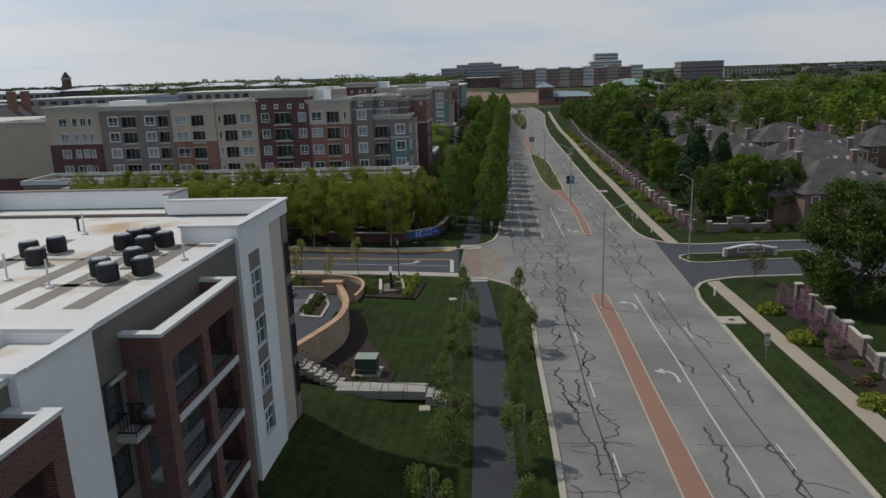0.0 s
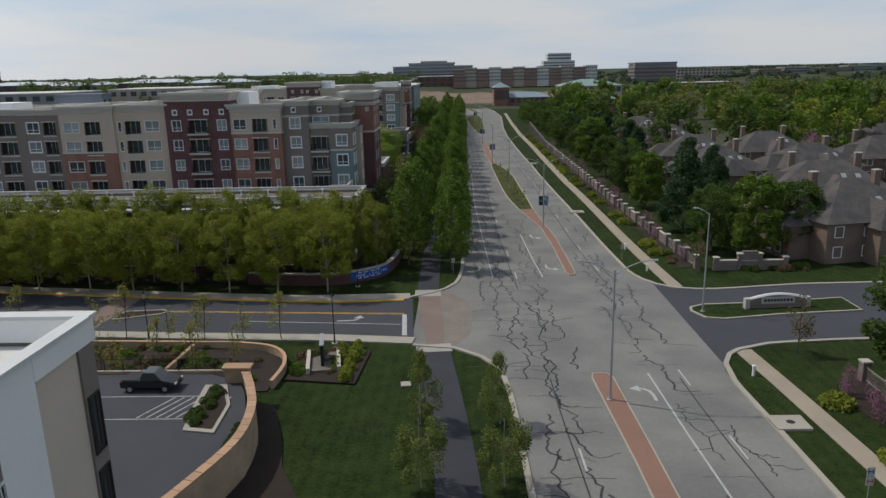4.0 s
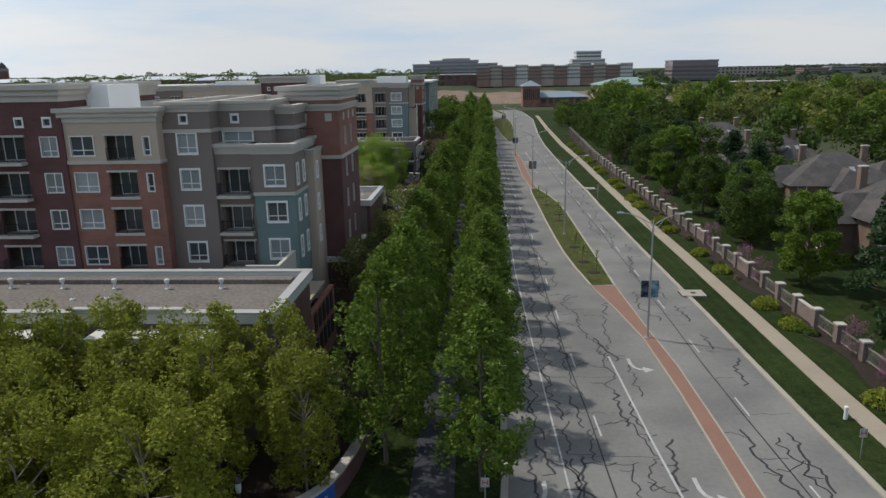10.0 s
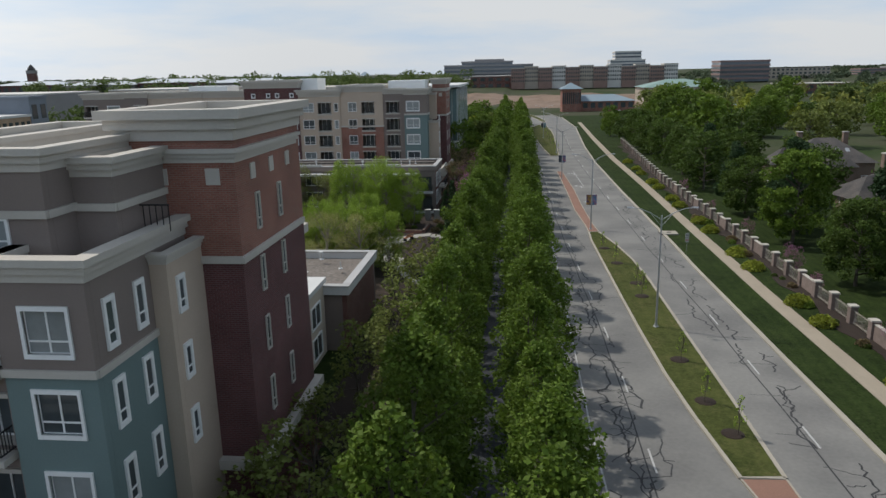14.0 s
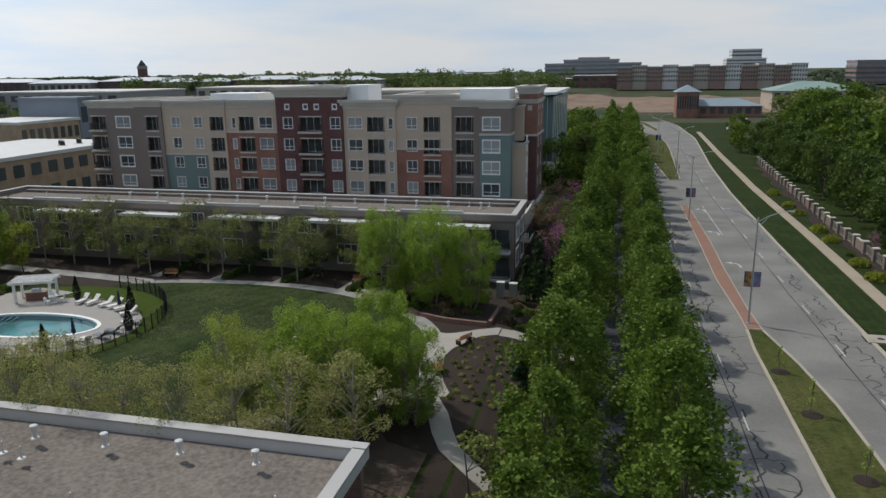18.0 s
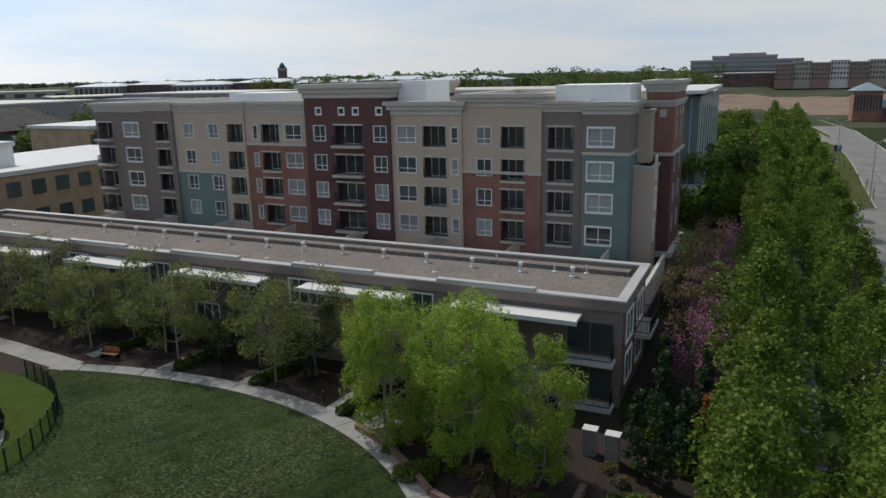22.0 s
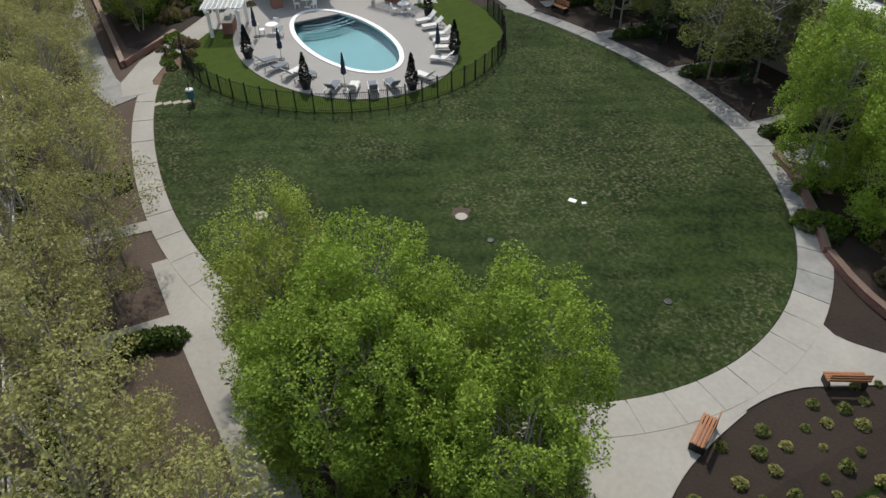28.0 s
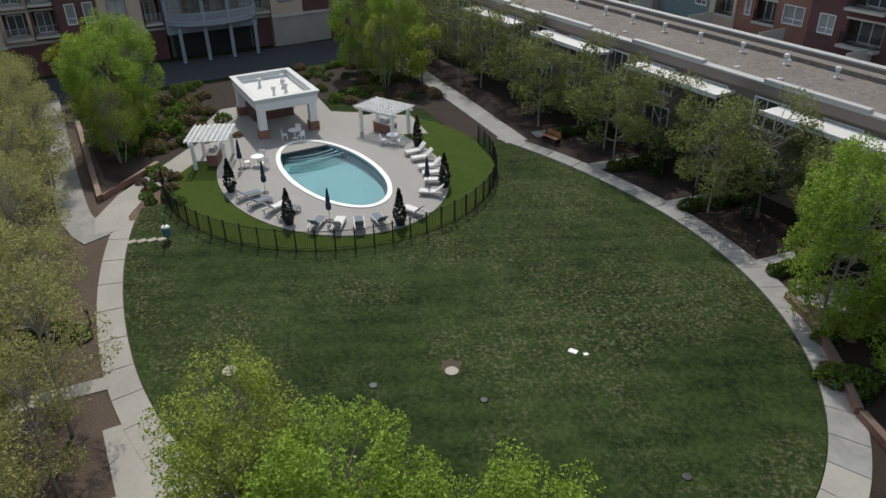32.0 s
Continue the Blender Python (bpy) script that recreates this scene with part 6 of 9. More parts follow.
# fence round the pool
PICKET = None
fence = thing("pool_fence", "black metal picket fence round the pool", "fence")
arc = oval(*FENCE, 0, 34, -104, 84)
for i, (x, y) in enumerate(arc):
    part("post", boxes((x - 0.04, x + 0.04, y - 0.04, y + 0.04, CZ, CZ + 1.62)), METAL_DARK, fence)
for (x1, y1), (x2, y2) in zip(arc, arc[1:]):
    for zz in (0.25, 1.42):
        bm = bmesh.new()
        tube(bm, (x1, y1, CZ + zz), (x2, y2, CZ + zz), 0.022, 0.022, 4)
        panel = part("rail", bm, METAL_DARK, fence)
    for k in range(1, 10):
        px, py = x1 + (x2 - x1) * k / 10, y1 + (y2 - y1) * k / 10
        if PICKET is None:
            bm = bmesh.new()
            tube(bm, (0, 0, 0.12), (0, 0, 1.5), 0.013, 0.013, 4)
            PICKET = part("picket", bm, METAL_DARK, panel)
            PICKET.matrix_basis = pose(px, py, CZ)
        else:
            again(PICKET, panel, pose(px, py, CZ))

# loungers, umbrellas, tables, planters
CUSH = mat("lounger_mesh", (0.16, 0.18, 0.21), 0.85, 0, 1, 0.12)
CUSH_W = mat("towel_white", (0.62, 0.61, 0.58), 0.9, 0, 1, 0.1)


def lounger(x, y, rz, pale):
    r = thing("sun_lounger", "white sun lounger with a pale cushion on the deck" if pale else "grey mesh sun lounger on the pool deck", "sun lounger", "pool loungers", at=(x, y, CZ + 0.14), rz=rz)
    part("frame", boxes((-0.34, -0.29, -0.95, 0.95, 0.28, 0.34), (0.29, 0.34, -0.95, 0.95, 0.28, 0.34), (-0.29, 0.29, -0.95, -0.9, 0.28, 0.34)), METAL_GREY, r)
    for px in (-0.33, 0.28):
        for py in (-0.85, 0.75):
            part("leg", boxes((px, px + 0.05, py, py + 0.05, 0, 0.28)), METAL_GREY, r)
    part("seat", boxes((-0.29, 0.29, -0.9, 0.3, 0.3, 0.38)), CUSH_W if pale else CUSH, r)
    bm = bmesh.new()
    box(bm, -0.29, 0.29, 0.0, 0.75, 0.0, 0.06)
    bk = part("backrest", bm, CUSH_W if pale else CUSH, r)
    bk.matrix_basis = pose(0, 0.28, 0.34, 42, 0, 0)


for i, (x, y) in enumerate([(-57.0, 165.1), (-55.5, 165.5), (-54.0, 166.2), (-52.9, 166.8), (-50.3, 167.9), (-49.5, 169.1), (-48.8, 170.3), (-48.6, 171.7), (-48.7, 174.3)]):
    lounger(x, y, math.degrees(math.atan2((y - 172.1) * 1.9, x + 59.0)) - 92 + (i * 7 % 5), i % 3 == 2)
for i, (x, y) in enumerate([(-50.7, 176.7), (-52.4, 178.0), (-53.7, 178.5), (-55.0, 178.8), (-56.9, 179.1), (-58.3, 179.2)]):
    lounger(x, y, math.degrees(math.atan2((y - 172.1) * 1.9, x + 59.0)) - 88, True)
NAVY = mat("navy_canvas", (0.022, 0.035, 0.065), 0.9, 0, 1, 0.15)


def umbrella(x, y, h=2.5):
    r = thing("patio_umbrella", "folded dark blue patio umbrella on its stand", "umbrella", "pool umbrellas", at=(x, y, CZ + 0.14))
    bm = bmesh.new()
    lathe(bm, ((0.25, 0), (0.25, 0.06), (0.06, 0.1)), 12)
    part("base", bm, METAL_DARK, r)
    bm = bmesh.new()
    tube(bm, (0, 0, 0.08), (0, 0, h), 0.025, 0.025, 6)
    part("pole", bm, METAL_GREY, r)
    bm = bmesh.new()
    lathe(bm, ((0.06, 0.85), (0.2, 0.95), (0.19, 1.3), (0.13, 1.45), (0.16, 1.6), (0.05, h - 0.05)), 8)
    part("canopy", bm, NAVY, r)


for x, y in ((-62.5, 166.0), (-57.2, 166.4), (-50.6, 168.9), (-52.0, 177.0)):
    umbrella(x, y)


def patio_set(x, y):
    t = thing("patio_table", "small round white patio table", "table", "patio tables", at=(x, y, CZ + 0.14))
    bm = bmesh.new()
    lathe(bm, ((0.5, 0.7), (0.52, 0.74), (0.5, 0.76)), 16)
    part("tabletop", bm, WHITE, t)
    bm = bmesh.new()
    lathe(bm, ((0.28, 0), (0.05, 0.06), (0.05, 0.7)), 10)
    part("leg", bm, WHITE, t)
    for k in range(3):
        a = 2.1 * k + 0.4
        c = thing("patio_chair", "white metal patio chair at a small table", "chair", "patio chairs", at=(x + 0.85 * math.cos(a), y + 0.85 * math.sin(a), CZ + 0.14), rz=math.degrees(a) - 90)
        part("seat", boxes((-0.23, 0.23, -0.22, 0.22, 0.42, 0.46)), WHITE, c)
        part("backrest", boxes((-0.23, 0.23, 0.2, 0.24, 0.46, 0.9)), WHITE, c)
        for px in (-0.22, 0.18):
            for py in (-0.2, 0.18):
                part("leg", boxes((px, px + 0.04, py, py + 0.04, 0, 0.42)), WHITE, c)


for x, y in ((-62.6, 167.4), (-61.5, 178.6), (-66.9, 171.8)):
    patio_set(x, y)


def planter(x, y, s=1.0):
    r = thing("cypress_planter", "dark pointed evergreen in a round pot", "potted plant", "pool planters", at=(x, y, CZ + 0.14))
    bm = bmesh.new()
    lathe(bm, ((0.28, 0), (0.42, 0.55), (0.44, 0.6), (0.36, 0.6)), 14)
    part("pot", bm, METAL_DARK, r)
    rg = np.random.default_rng(int(abs(x) * 10))
    pts = []
    for k in range(520):
        t = rg.random()
        q = 0.5 * (1 - t) ** 0.8 * math.sqrt(rg.uniform(0.3, 1))
        a = rg.uniform(0, 6.28)
        pts.append((q * math.cos(a), q * math.sin(a), 0.6 + 2.0 * t))
    c = new("foliage", leaves_mesh("foliage", np.array(pts) * s, 0.1, CYPRESS, rg))
    c.parent = r


for x, y in ((-58.75, 164.3), (-51.6, 166.4), (-47.8, 172.8), (-51.6, 178.2), (-59.8, 180.1)):
    planter(x, y)

# lawn details
for x, y, r in ((-33.0, 168.5, 0.33), (-33.9, 164.8, 0.2), (-38.3, 159.2, 0.4), (-22.7, 173.5, 0.2), (-30.5, 168.8, 0.18)):
    bm = bmesh.new()
    lathe(bm, ((r, 0), (r, 0.05), (r * 0.8, 0.06)), 14)
    ob = tagged(part("lawn_drain", bm, KERB if r > 0.3 else METAL_DARK), "round drain cover in the lawn", "drain cover", "lawn drains")
    ob.matrix_basis = pose(x, y, CZ + 0.06)
bm = bmesh.new()
prism(bm, [(0.75 * math.cos(q * 0.42) * (0.75 + 0.3 * math.sin(q * 2.3)) - 0.3, 0.6 * math.sin(q * 0.42) * (0.8 + 0.25 * math.cos(q * 1.7)) + 0.1) for q in range(15)], 0, 0.012)
bare_patch = tagged(part("bare_patch", bm, LITTER), "bare trodden earth beside a drain in the lawn", "bare earth", kind="structure")
bare_patch.matrix_basis = pose(-33.1, 168.6, CZ + 0.058)
paper = tagged(part("paper_sheet", boxes((-0.22, 0.22, -0.15, 0.15, 0, 0.02)), WHITE), "white sheet of paper lying on the lawn", "paper")
paper.matrix_basis = pose(-31.4, 174.5, CZ + 0.062, 0, 0, 30)
scrap = tagged(part("paper_sheet", boxes((-0.12, 0.12, -0.09, 0.09, 0, 0.02)), WHITE), "small white scrap of paper lying on the lawn", "paper")
scrap.matrix_basis = pose(-30.9, 174.9, CZ + 0.062, 0, 0, 70)
for i in range(4):
    ob = tagged(part("stepping_stone", boxes((-0.27, 0.27, -0.2, 0.2, 0, 0.06)), KERB), "pale stepping stone in the grass", "stepping stone", "stepping stones")
    ob.matrix_basis = pose(-54.5 + 0.2 * i, 156.8 + 0.6 * i, CZ + 0.03, 0, 0, 96)
ws = thing("waste_station", "blue-green waste bin under a small sign post", "waste bin", at=(-53.4, 158.9, CZ + 0.06))
bm = bmesh.new()
tube(bm, (0, 0, -0.1), (0, 0, 2.0), 0.04, 0.04, 6)
part("post", bm, METAL_DARK, ws)
BIN_GREEN = mat("bin_green", (0.05, 0.15, 0.17), 0.6, 0, 1, 0.15)
bm = bmesh.new()
lathe(bm, ((0.2, 0.35), (0.24, 0.4), (0.26, 0.95), (0.27, 1.0)), 14)
part("bin", bm, BIN_GREEN, ws)
bm = bmesh.new()
lathe(bm, ((0.28, 1.0), (0.24, 1.08), (0.05, 1.12)), 14)
part("lid", bm, COPING, ws)
part("sign", boxes((-0.16, 0.16, -0.02, 0.02, 1.55, 1.98)), mat("sign_teal", (0.12, 0.26, 0.28), 0.6), ws)
slab("bed_triangle", "pale brown mulch bed by the pool fence", [(-56.6, 156.7), (-56.15, 159.6), (-60.4, 159.9), (-64.5, 161.4), (-63.4, 160.4), (-61.0, 158.4), (-58.6, 157.2)], CZ + 0.05, mat("dry_mulch", (0.13, 0.085, 0.055), 0.95, 0, 1.5, 0.3, 9, 0.4, 0.5))

WOOD = mat("bench_wood", (0.30, 0.13, 0.06), 0.7, 0, 0.8, 0.2, 12, 0.2)


def bench(x, y, rz):
    r = thing("bench", "brown wooden slatted garden bench", "bench", "garden benches", at=(x, y, CZ + 0.1), rz=rz)
    for i in range(4):
        part("seat_slat", boxes((-0.8, 0.8, -0.25 + 0.13 * i, -0.15 + 0.13 * i, 0.42, 0.46)), WOOD, r)
    for i in range(3):
        part("back_slat", boxes((-0.8, 0.8, 0.3, 0.34, 0.52 + 0.14 * i, 0.62 + 0.14 * i)), WOOD, r)
    for px in (-0.75, 0.7):
        part("leg", boxes((px, px + 0.05, -0.25, 0.34, 0, 0.42)), METAL_DARK, r)


bench(-55.0, 190.2, 8)
bench(-15.7, 176.2, -120)
bench(-31.5, 192.0, 0)
bench(-16.45, 169.5, -62)
# low brick garden walls
WALL_CAP = mat("brick_cap", (0.15, 0.10, 0.078), 0.9, 0, 1, 0.25, 8, 0.2, 0.2)
for nm, pts in (("a", [(-29.4, 187.5), (-26.6, 186.2), (-23.8, 184.2), (-21.7, 182.5)]), ("d", [(-21.5, 182.45), (-18.6, 181.4), (-14.4, 180.9)]), ("e", [(-14.2, 181.3), (-14.0, 186.2)]), ("c", [(-29.4, 156.6), (-26.4, 156.5), (-23.2, 156.6)])):
    bm = bmesh.new()
    ribbon(bm, smooth(pts, 1.0), 0.3, 0.42, 0.5)
    gw = tagged(part("garden_wall", bm, BRICK_RED), "low red brick garden wall with a stone cap", "garden wall", "garden walls")
    bm = bmesh.new()
    ribbon(bm, smooth(pts, 1.0), 0.36, 0.48, 0.06)
    part("cap", bm, WALL_CAP, gw)
bm = bmesh.new()
ribbon(bm, [(-80.5, 155.6), (-62.0, 155.7), (-66.6, 160.4)], 0.4, 0.5, 0.6)
tagged(part("garden_wall", bm, BRICK_RED), "low red brick edging wall round the pool planting", "garden wall", "garden walls")
for x, y in ((-14.6, 190.2), (-13.2, 190.0)):
    u = thing("utility_cabinet", "pale metal utility cabinet beside the building", "utility cabinet", "utility cabinets", at=(x, y, CZ))
    part("body", boxes((-0.4, 0.4, -0.3, 0.3, 0, 1.7)), METAL_GREY, u)
    part("cap", boxes((-0.45, 0.45, -0.35, 0.35, 1.7, 1.78)), COPING, u)
for x, y in ((-48.4, 192.4), (-41.0, 192.2), (-33.6, 190.0), (-26.0, 186.8), (-46.0, 153.6), (-62, 158.8)):
    u = thing("path_light", "black bollard light beside the walk", "bollard light", "path lights", at=(x, y, CZ + 0.05))
    bm = bmesh.new()
    lathe(bm, ((0.06, 0), (0.06, 0.8), (0.12, 0.84), (0.12, 0.9), (0.03, 0.96)), 10)
    part("post", bm, METAL_DARK, u)


# ---- street furniture ----
def street_lamp(x, y, banner=None, h=11.6, arms=2, base=0.14, turn=0.0):
    """A tall steel street lamp with bracket arms and flat luminaires, some with banners."""
    r = thing("street_lamp", "tall grey steel street lamp with two arms" if arms == 2 else "tall grey steel street lamp with one arm", "street lamp", "street lamps", at=(x, y, base), rz=turn)
    bm = bmesh.new()
    tube(bm, (0, 0, 0.05), (0, 0, h - 0.5), 0.11, 0.065, 10)
    part("pole", bm, METAL_GREY, r)
    bm = bmesh.new()
    lathe(bm, ((0.26, 0), (0.26, 0.06), (0.16, 0.1), (0.15, 0.3)), 12)
    part("base", bm, METAL_GREY, r)
    for s in (-1, 1)[:arms]:
        bm = bmesh.new()
        pts = [(0.05 * s, 0, h - 0.9), (1.0 * s, 0, h - 0.3), (2.1 * s, 0, h + 0.15), (3.0 * s, 0, h + 0.25)]
        if arms == 1:
            pts = [(0.05 * s, 0, h - 0.6), (0.8 * s, 0, h - 0.1), (1.5 * s, 0, h + 0.1)]
        for a, b in zip(pts, pts[1:]):
            tube(bm, a, b, 0.04, 0.035, 6)
        if arms == 2:
            tube(bm, (0.05 * s, 0, h - 1.5), (1.0 * s, 0, h - 0.35), 0.025, 0.025, 5)
        arm = part("arm", bm, METAL_GREY, r)
        e = pts[-1]
        bm = bmesh.new()
        for v in box(bm, e[0] - 0.25, e[0] + 0.3, -0.12, 0.12, e[2] - 0.05, e[2] + 0.06):
            if v.co.z > e[2]:
                v.co.y *= 0.6
        part("luminaire", bm, METAL_GREY, arm)
    if banner:
        for s, c in zip((-1, 1), banner):
            bm = bmesh.new()
            box(bm, 0.12 * s, 0.80 * s, -0.012, 0.012, 3.9, 5.5)
            bmesh.ops.recalc_face_normals(bm, faces=bm.faces)
            fl = part("banner", bm, c, r, "printed fabric banner")
            bm = bmesh.new()
            for zz in (3.88, 5.52):
                tube(bm, (0.05 * s, 0, zz), (0.84 * s, 0, zz), 0.015, 0.015, 5)
            part("bracket", bm, METAL_GREY, fl)
    return r


B_NAVY = mat("banner_navy", (0.02, 0.03, 0.05), 0.8, 0, 0.5, 0.5, 2, 0.5, 0, 0, 0.3, (0.08, 0.10, 0.12))
B_TEAL = mat("banner_teal", (0.05, 0.16, 0.22), 0.8, 0, 0.5, 0.5, 2, 0.5, 0, 0, 0.3, (0.20, 0.28, 0.30))
B_YEL = mat("banner_yellow", (0.50, 0.28, 0.04), 0.8, 0, 0.4, 0.4, 2, 0.5, 0, 0, 0.3, (0.10, 0.06, 0.10))
B_BLUE = mat("banner_blue", (0.10, 0.20, 0.34), 0.8, 0, 0.4, 0.4, 2, 0.5, 0, 0, 0.3, (0.35, 0.12, 0.15))
street_lamp(14.1, 39.6)
street_lamp(15.9, 105.1, (B_NAVY, B_TEAL))
street_lamp(12.9, 148.2)
street_lamp(10.95, 192.5, (B_YEL, B_BLUE))
street_lamp(9.6, 246, (B_NAVY, B_BLUE))
street_lamp(11.2, 300, None)
street_lamp(9.0, 350, (B_NAVY, B_TEAL))
street_lamp(28.6, 61.0, None, 11.6, 1, 0.15)


def lamp_post(x, y, z):
    """A black park lamp: slim post, collar, lantern with a cap."""
    r = thing("lamp_post", "slim black lamp post with a lantern head", "lamp post", "black lamp posts", at=(x, y, z))
    bm = bmesh.new()
    lathe(bm, ((0.18, 0), (0.18, 0.08), (0.1, 0.14), (0.09, 0.7), (0.06, 0.8), (0.05, 4.4), (0.09, 4.45)), 10)
    part("post", bm, METAL_DARK, r)
    bm = bmesh.new()
    lathe(bm, ((0.1, 4.46), (0.15, 4.65), (0.16, 5.0), (0.15, 5.05)), 10)
    part("lantern", bm, CURTAIN, r)
    bm = bmesh.new()
    lathe(bm, ((0.22, 5.052), (0.2, 5.12), (0.05, 5.3), (0.03, 5.45)), 10)
    part("cap", bm, METAL_DARK, r)
    bm = bmesh.new()
    lathe(bm, ((0.32, 0.0), (0.32, 0.1), (0.185, 0.1)), 14)
    part("footing", bm, KERB, r)


for x, y in ((-11.0, 53.0), (-30.8, 54.6), (-11.4, 72.6), (-52, 56.2), (-14.2, 75.6)):
    lamp_post(x, y, gz(x, y))


def road_sign(x, y, rz, kind):
    r = thing("road_sign", "small white road sign on a thin steel post", "road sign", "road signs", at=(x, y, gz(x, y)), rz=rz)
    bm = bmesh.new()
    tube(bm, (0, 0, -0.1), (0, 0, 2.3), 0.03, 0.03, 6)
    part("post", bm, METAL_GREY, r)
    for i, z in enumerate((1.55, 2.2)[:1 + kind]):
        p = part("plate", boxes((-0.24, 0.24, -0.05, -0.03, z, z + 0.6)), PAINT_WHITE, r)
        part("border_mark", boxes((-0.17, -0.11, -0.056, -0.051, z + 0.15, z + 0.45), (0.11, 0.17, -0.056, -0.051, z + 0.15, z + 0.45), (-0.11, 0.11, -0.056, -0.051, z + 0.27, z + 0.33)), mat("sign_red", (0.35, 0.03, 0.03), 0.6) if i == 0 else METAL_DARK, p)


road_sign(26.8, 24.8, 0, 1)
road_sign(24.75, 84.2, 0, 0)
road_sign(22.4, 178.0, 0, 1)
road_sign(0.8, 78.0, 0, 0)


def inlet(x, y, rz=0):
    r = thing("storm_inlet", "pale concrete storm drain inlet in the verge", "storm drain", "storm inlets", at=(x, y, 0.02), rz=rz)
    part("slab", boxes((-0.2, 2.4, -1.1, 1.1, 0, 0.2)), KERB, r)
    # shallow box in near-black, painting the shade of the drain mouth
    part("opening", boxes((-0.23, -0.201, -0.9, 0.9, 0.03, 0.15)), INTERIOR_SHADE, r)
    bm = bmesh.new()
    lathe(bm, ((0.32, 0.2), (0.32, 0.215), (0.28, 0.22)), 14, (1.2, 0, 0))
    part("manhole_lid", bm, METAL_DARK, r)


inlet(25.7, 35.4)
inlet(22.6, 118.5)
inlet(21.3, 190)
for x, y in ((27.6, 44.3), (26.75, 78.0), (26.4, 89.6)):
    u = thing("utility_bollard", "white plastic utility marker post", "marker post", "utility markers", at=(x, y, 0))
    bm = bmesh.new()
    lathe(bm, ((0.13, 0), (0.13, 0.8), (0.15, 0.82), (0.15, 0.95), (0.08, 1.0)), 10)
    part("post", bm, WHITE, u)
for x, y, z in ((-3.0, 43.0, 0.0), (-3.1, 14.6, 0.1)):
    ob = tagged(part("ground_box", boxes((-0.45, 0.45, -0.45, 0.45, 0.0, 0.14)), KERB), "pale utility box lid set in the grass", "utility lid", "utility lids")
    ob.matrix_basis = pose(x, y, gz(x, y), 0, 0, 6)

# ---- car on the road and pick-up in the car park ----
def body_shell(bm, profile, half, taper):
    """A car body swept across: profile of (y, z, kept share of the half width)."""
    rows = []
    for sx in (-1, 1):
        rows.append([bm.verts.new((sx * half * k, y, z)) for y, z, k in profile])
    n = len(profile)
    for i in range(n):
        j = (i + 1) % n
        bm.faces.new((rows[0][i], rows[0][j], rows[1][j], rows[1][i]))
    bm.faces.new(rows[0])
    bm.faces.new(rows[1][::-1])
    bmesh.ops.recalc_face_normals(bm, faces=bm.faces)
    bmesh.ops.bevel(bm, geom=bm.edges[:], offset=taper, segments=2, affect="EDGES")


CAR_PAINT = mat("car_paint_grey", (0.085, 0.085, 0.09), 0.3, 0.4, 2, 0.05, 5, 0.03, 0, 0, 0.6)
CAR_DARK = mat("car_paint_black", (0.025, 0.025, 0.028), 0.3, 0.3, 2, 0.05, 5, 0.03, 0, 0, 0.6)
RUBBER = mat("tyre_rubber", (0.02, 0.02, 0.02), 0.9)
RED_LAMP = mat("tail_lamp", (0.35, 0.02, 0.02), 0.3)


def car(x, y, z, rz, paint, label, pickup=False, name="car", category="car"):
    r = thing(name, label, category, at=(x, y, z), rz=rz)
    bm = bmesh.new()
    body_shell(bm, [(-2.25, 0.35, 0.9), (-2.3, 0.75, 0.96), (-1.3, 0.98, 1.0), (2.0, 1.0, 1.0), (2.25, 0.85, 0.95), (2.25, 0.35, 0.92)], 0.9, 0.06)
    part("body", bm, paint, r)
    bm = bmesh.new()
    if pickup:
        body_shell(bm, [(-1.25, 0.95, 0.94), (-0.6, 1.62, 0.8), (0.35, 1.65, 0.8), (0.6, 0.95, 0.94)], 0.9, 0.05)
    else:
        body_shell(bm, [(-1.35, 0.95, 0.94), (-0.5, 1.5, 0.78), (1.2, 1.55, 0.78), (2.1, 0.97, 0.92)], 0.9, 0.06)
    part("cabin", bm, GLASS, r, "dark glazed cabin")
    part("car_roof", boxes((-0.64, 0.64, -0.45, 1.1 if not pickup else 0.3, 1.53, 1.60)), paint, r)
    if pickup:
        part("load_bed", boxes((-0.75, 0.75, 0.75, 2.1, 1.005, 1.03)), METAL_DARK, r)
    for px in (-0.88, 0.88):
        for py in (-1.45, 1.4):
            bm = bmesh.new()
            tube(bm, (px - 0.1, py, 0.33), (px + 0.1, py, 0.33), 0.33, 0.33, 16)
            w = part("wheel", bm, RUBBER, r)
            bm = bmesh.new()
            tube(bm, (px - 0.115, py, 0.33), (px + 0.115, py, 0.33), 0.19, 0.19, 12)
            part("rim", bm, METAL_GREY, w)
    for px in (-0.62, 0.62):
        part("headlight", boxes((px - 0.2, px + 0.2, -2.31, -2.2, 0.62, 0.76)), COPING, r)
        part("tail_light", boxes((px - 0.2, px + 0.2, 2.2, 2.27, 0.7, 0.84)), RED_LAMP, r)
    part("windscreen_frame", boxes((-0.7, 0.7, -2.33, -2.28, 0.42, 0.58)), METAL_DARK, r, "dark front grille")
    for px in (-0.97, 0.97):
        part("side_mirror", boxes((px - 0.07, px + 0.07, -0.85, -0.72, 0.98, 1.12)), paint, r)
    return r


car(3.6, 396.0, 0.02, 0, CAR_PAINT, "dark grey car driving along the concrete road")
car(3.0, 424.0, 0.02, 0, CAR_DARK, "dark car further along the street")
for x, y, rz in ((-6, 470, 20), (-12, 478, 20), (2, 462, 10)):
    car(x, y, 0.02 + gz(x, y), rz, CAR_DARK if rz == 10 else CAR_PAINT, "distant dark car on the bending road")

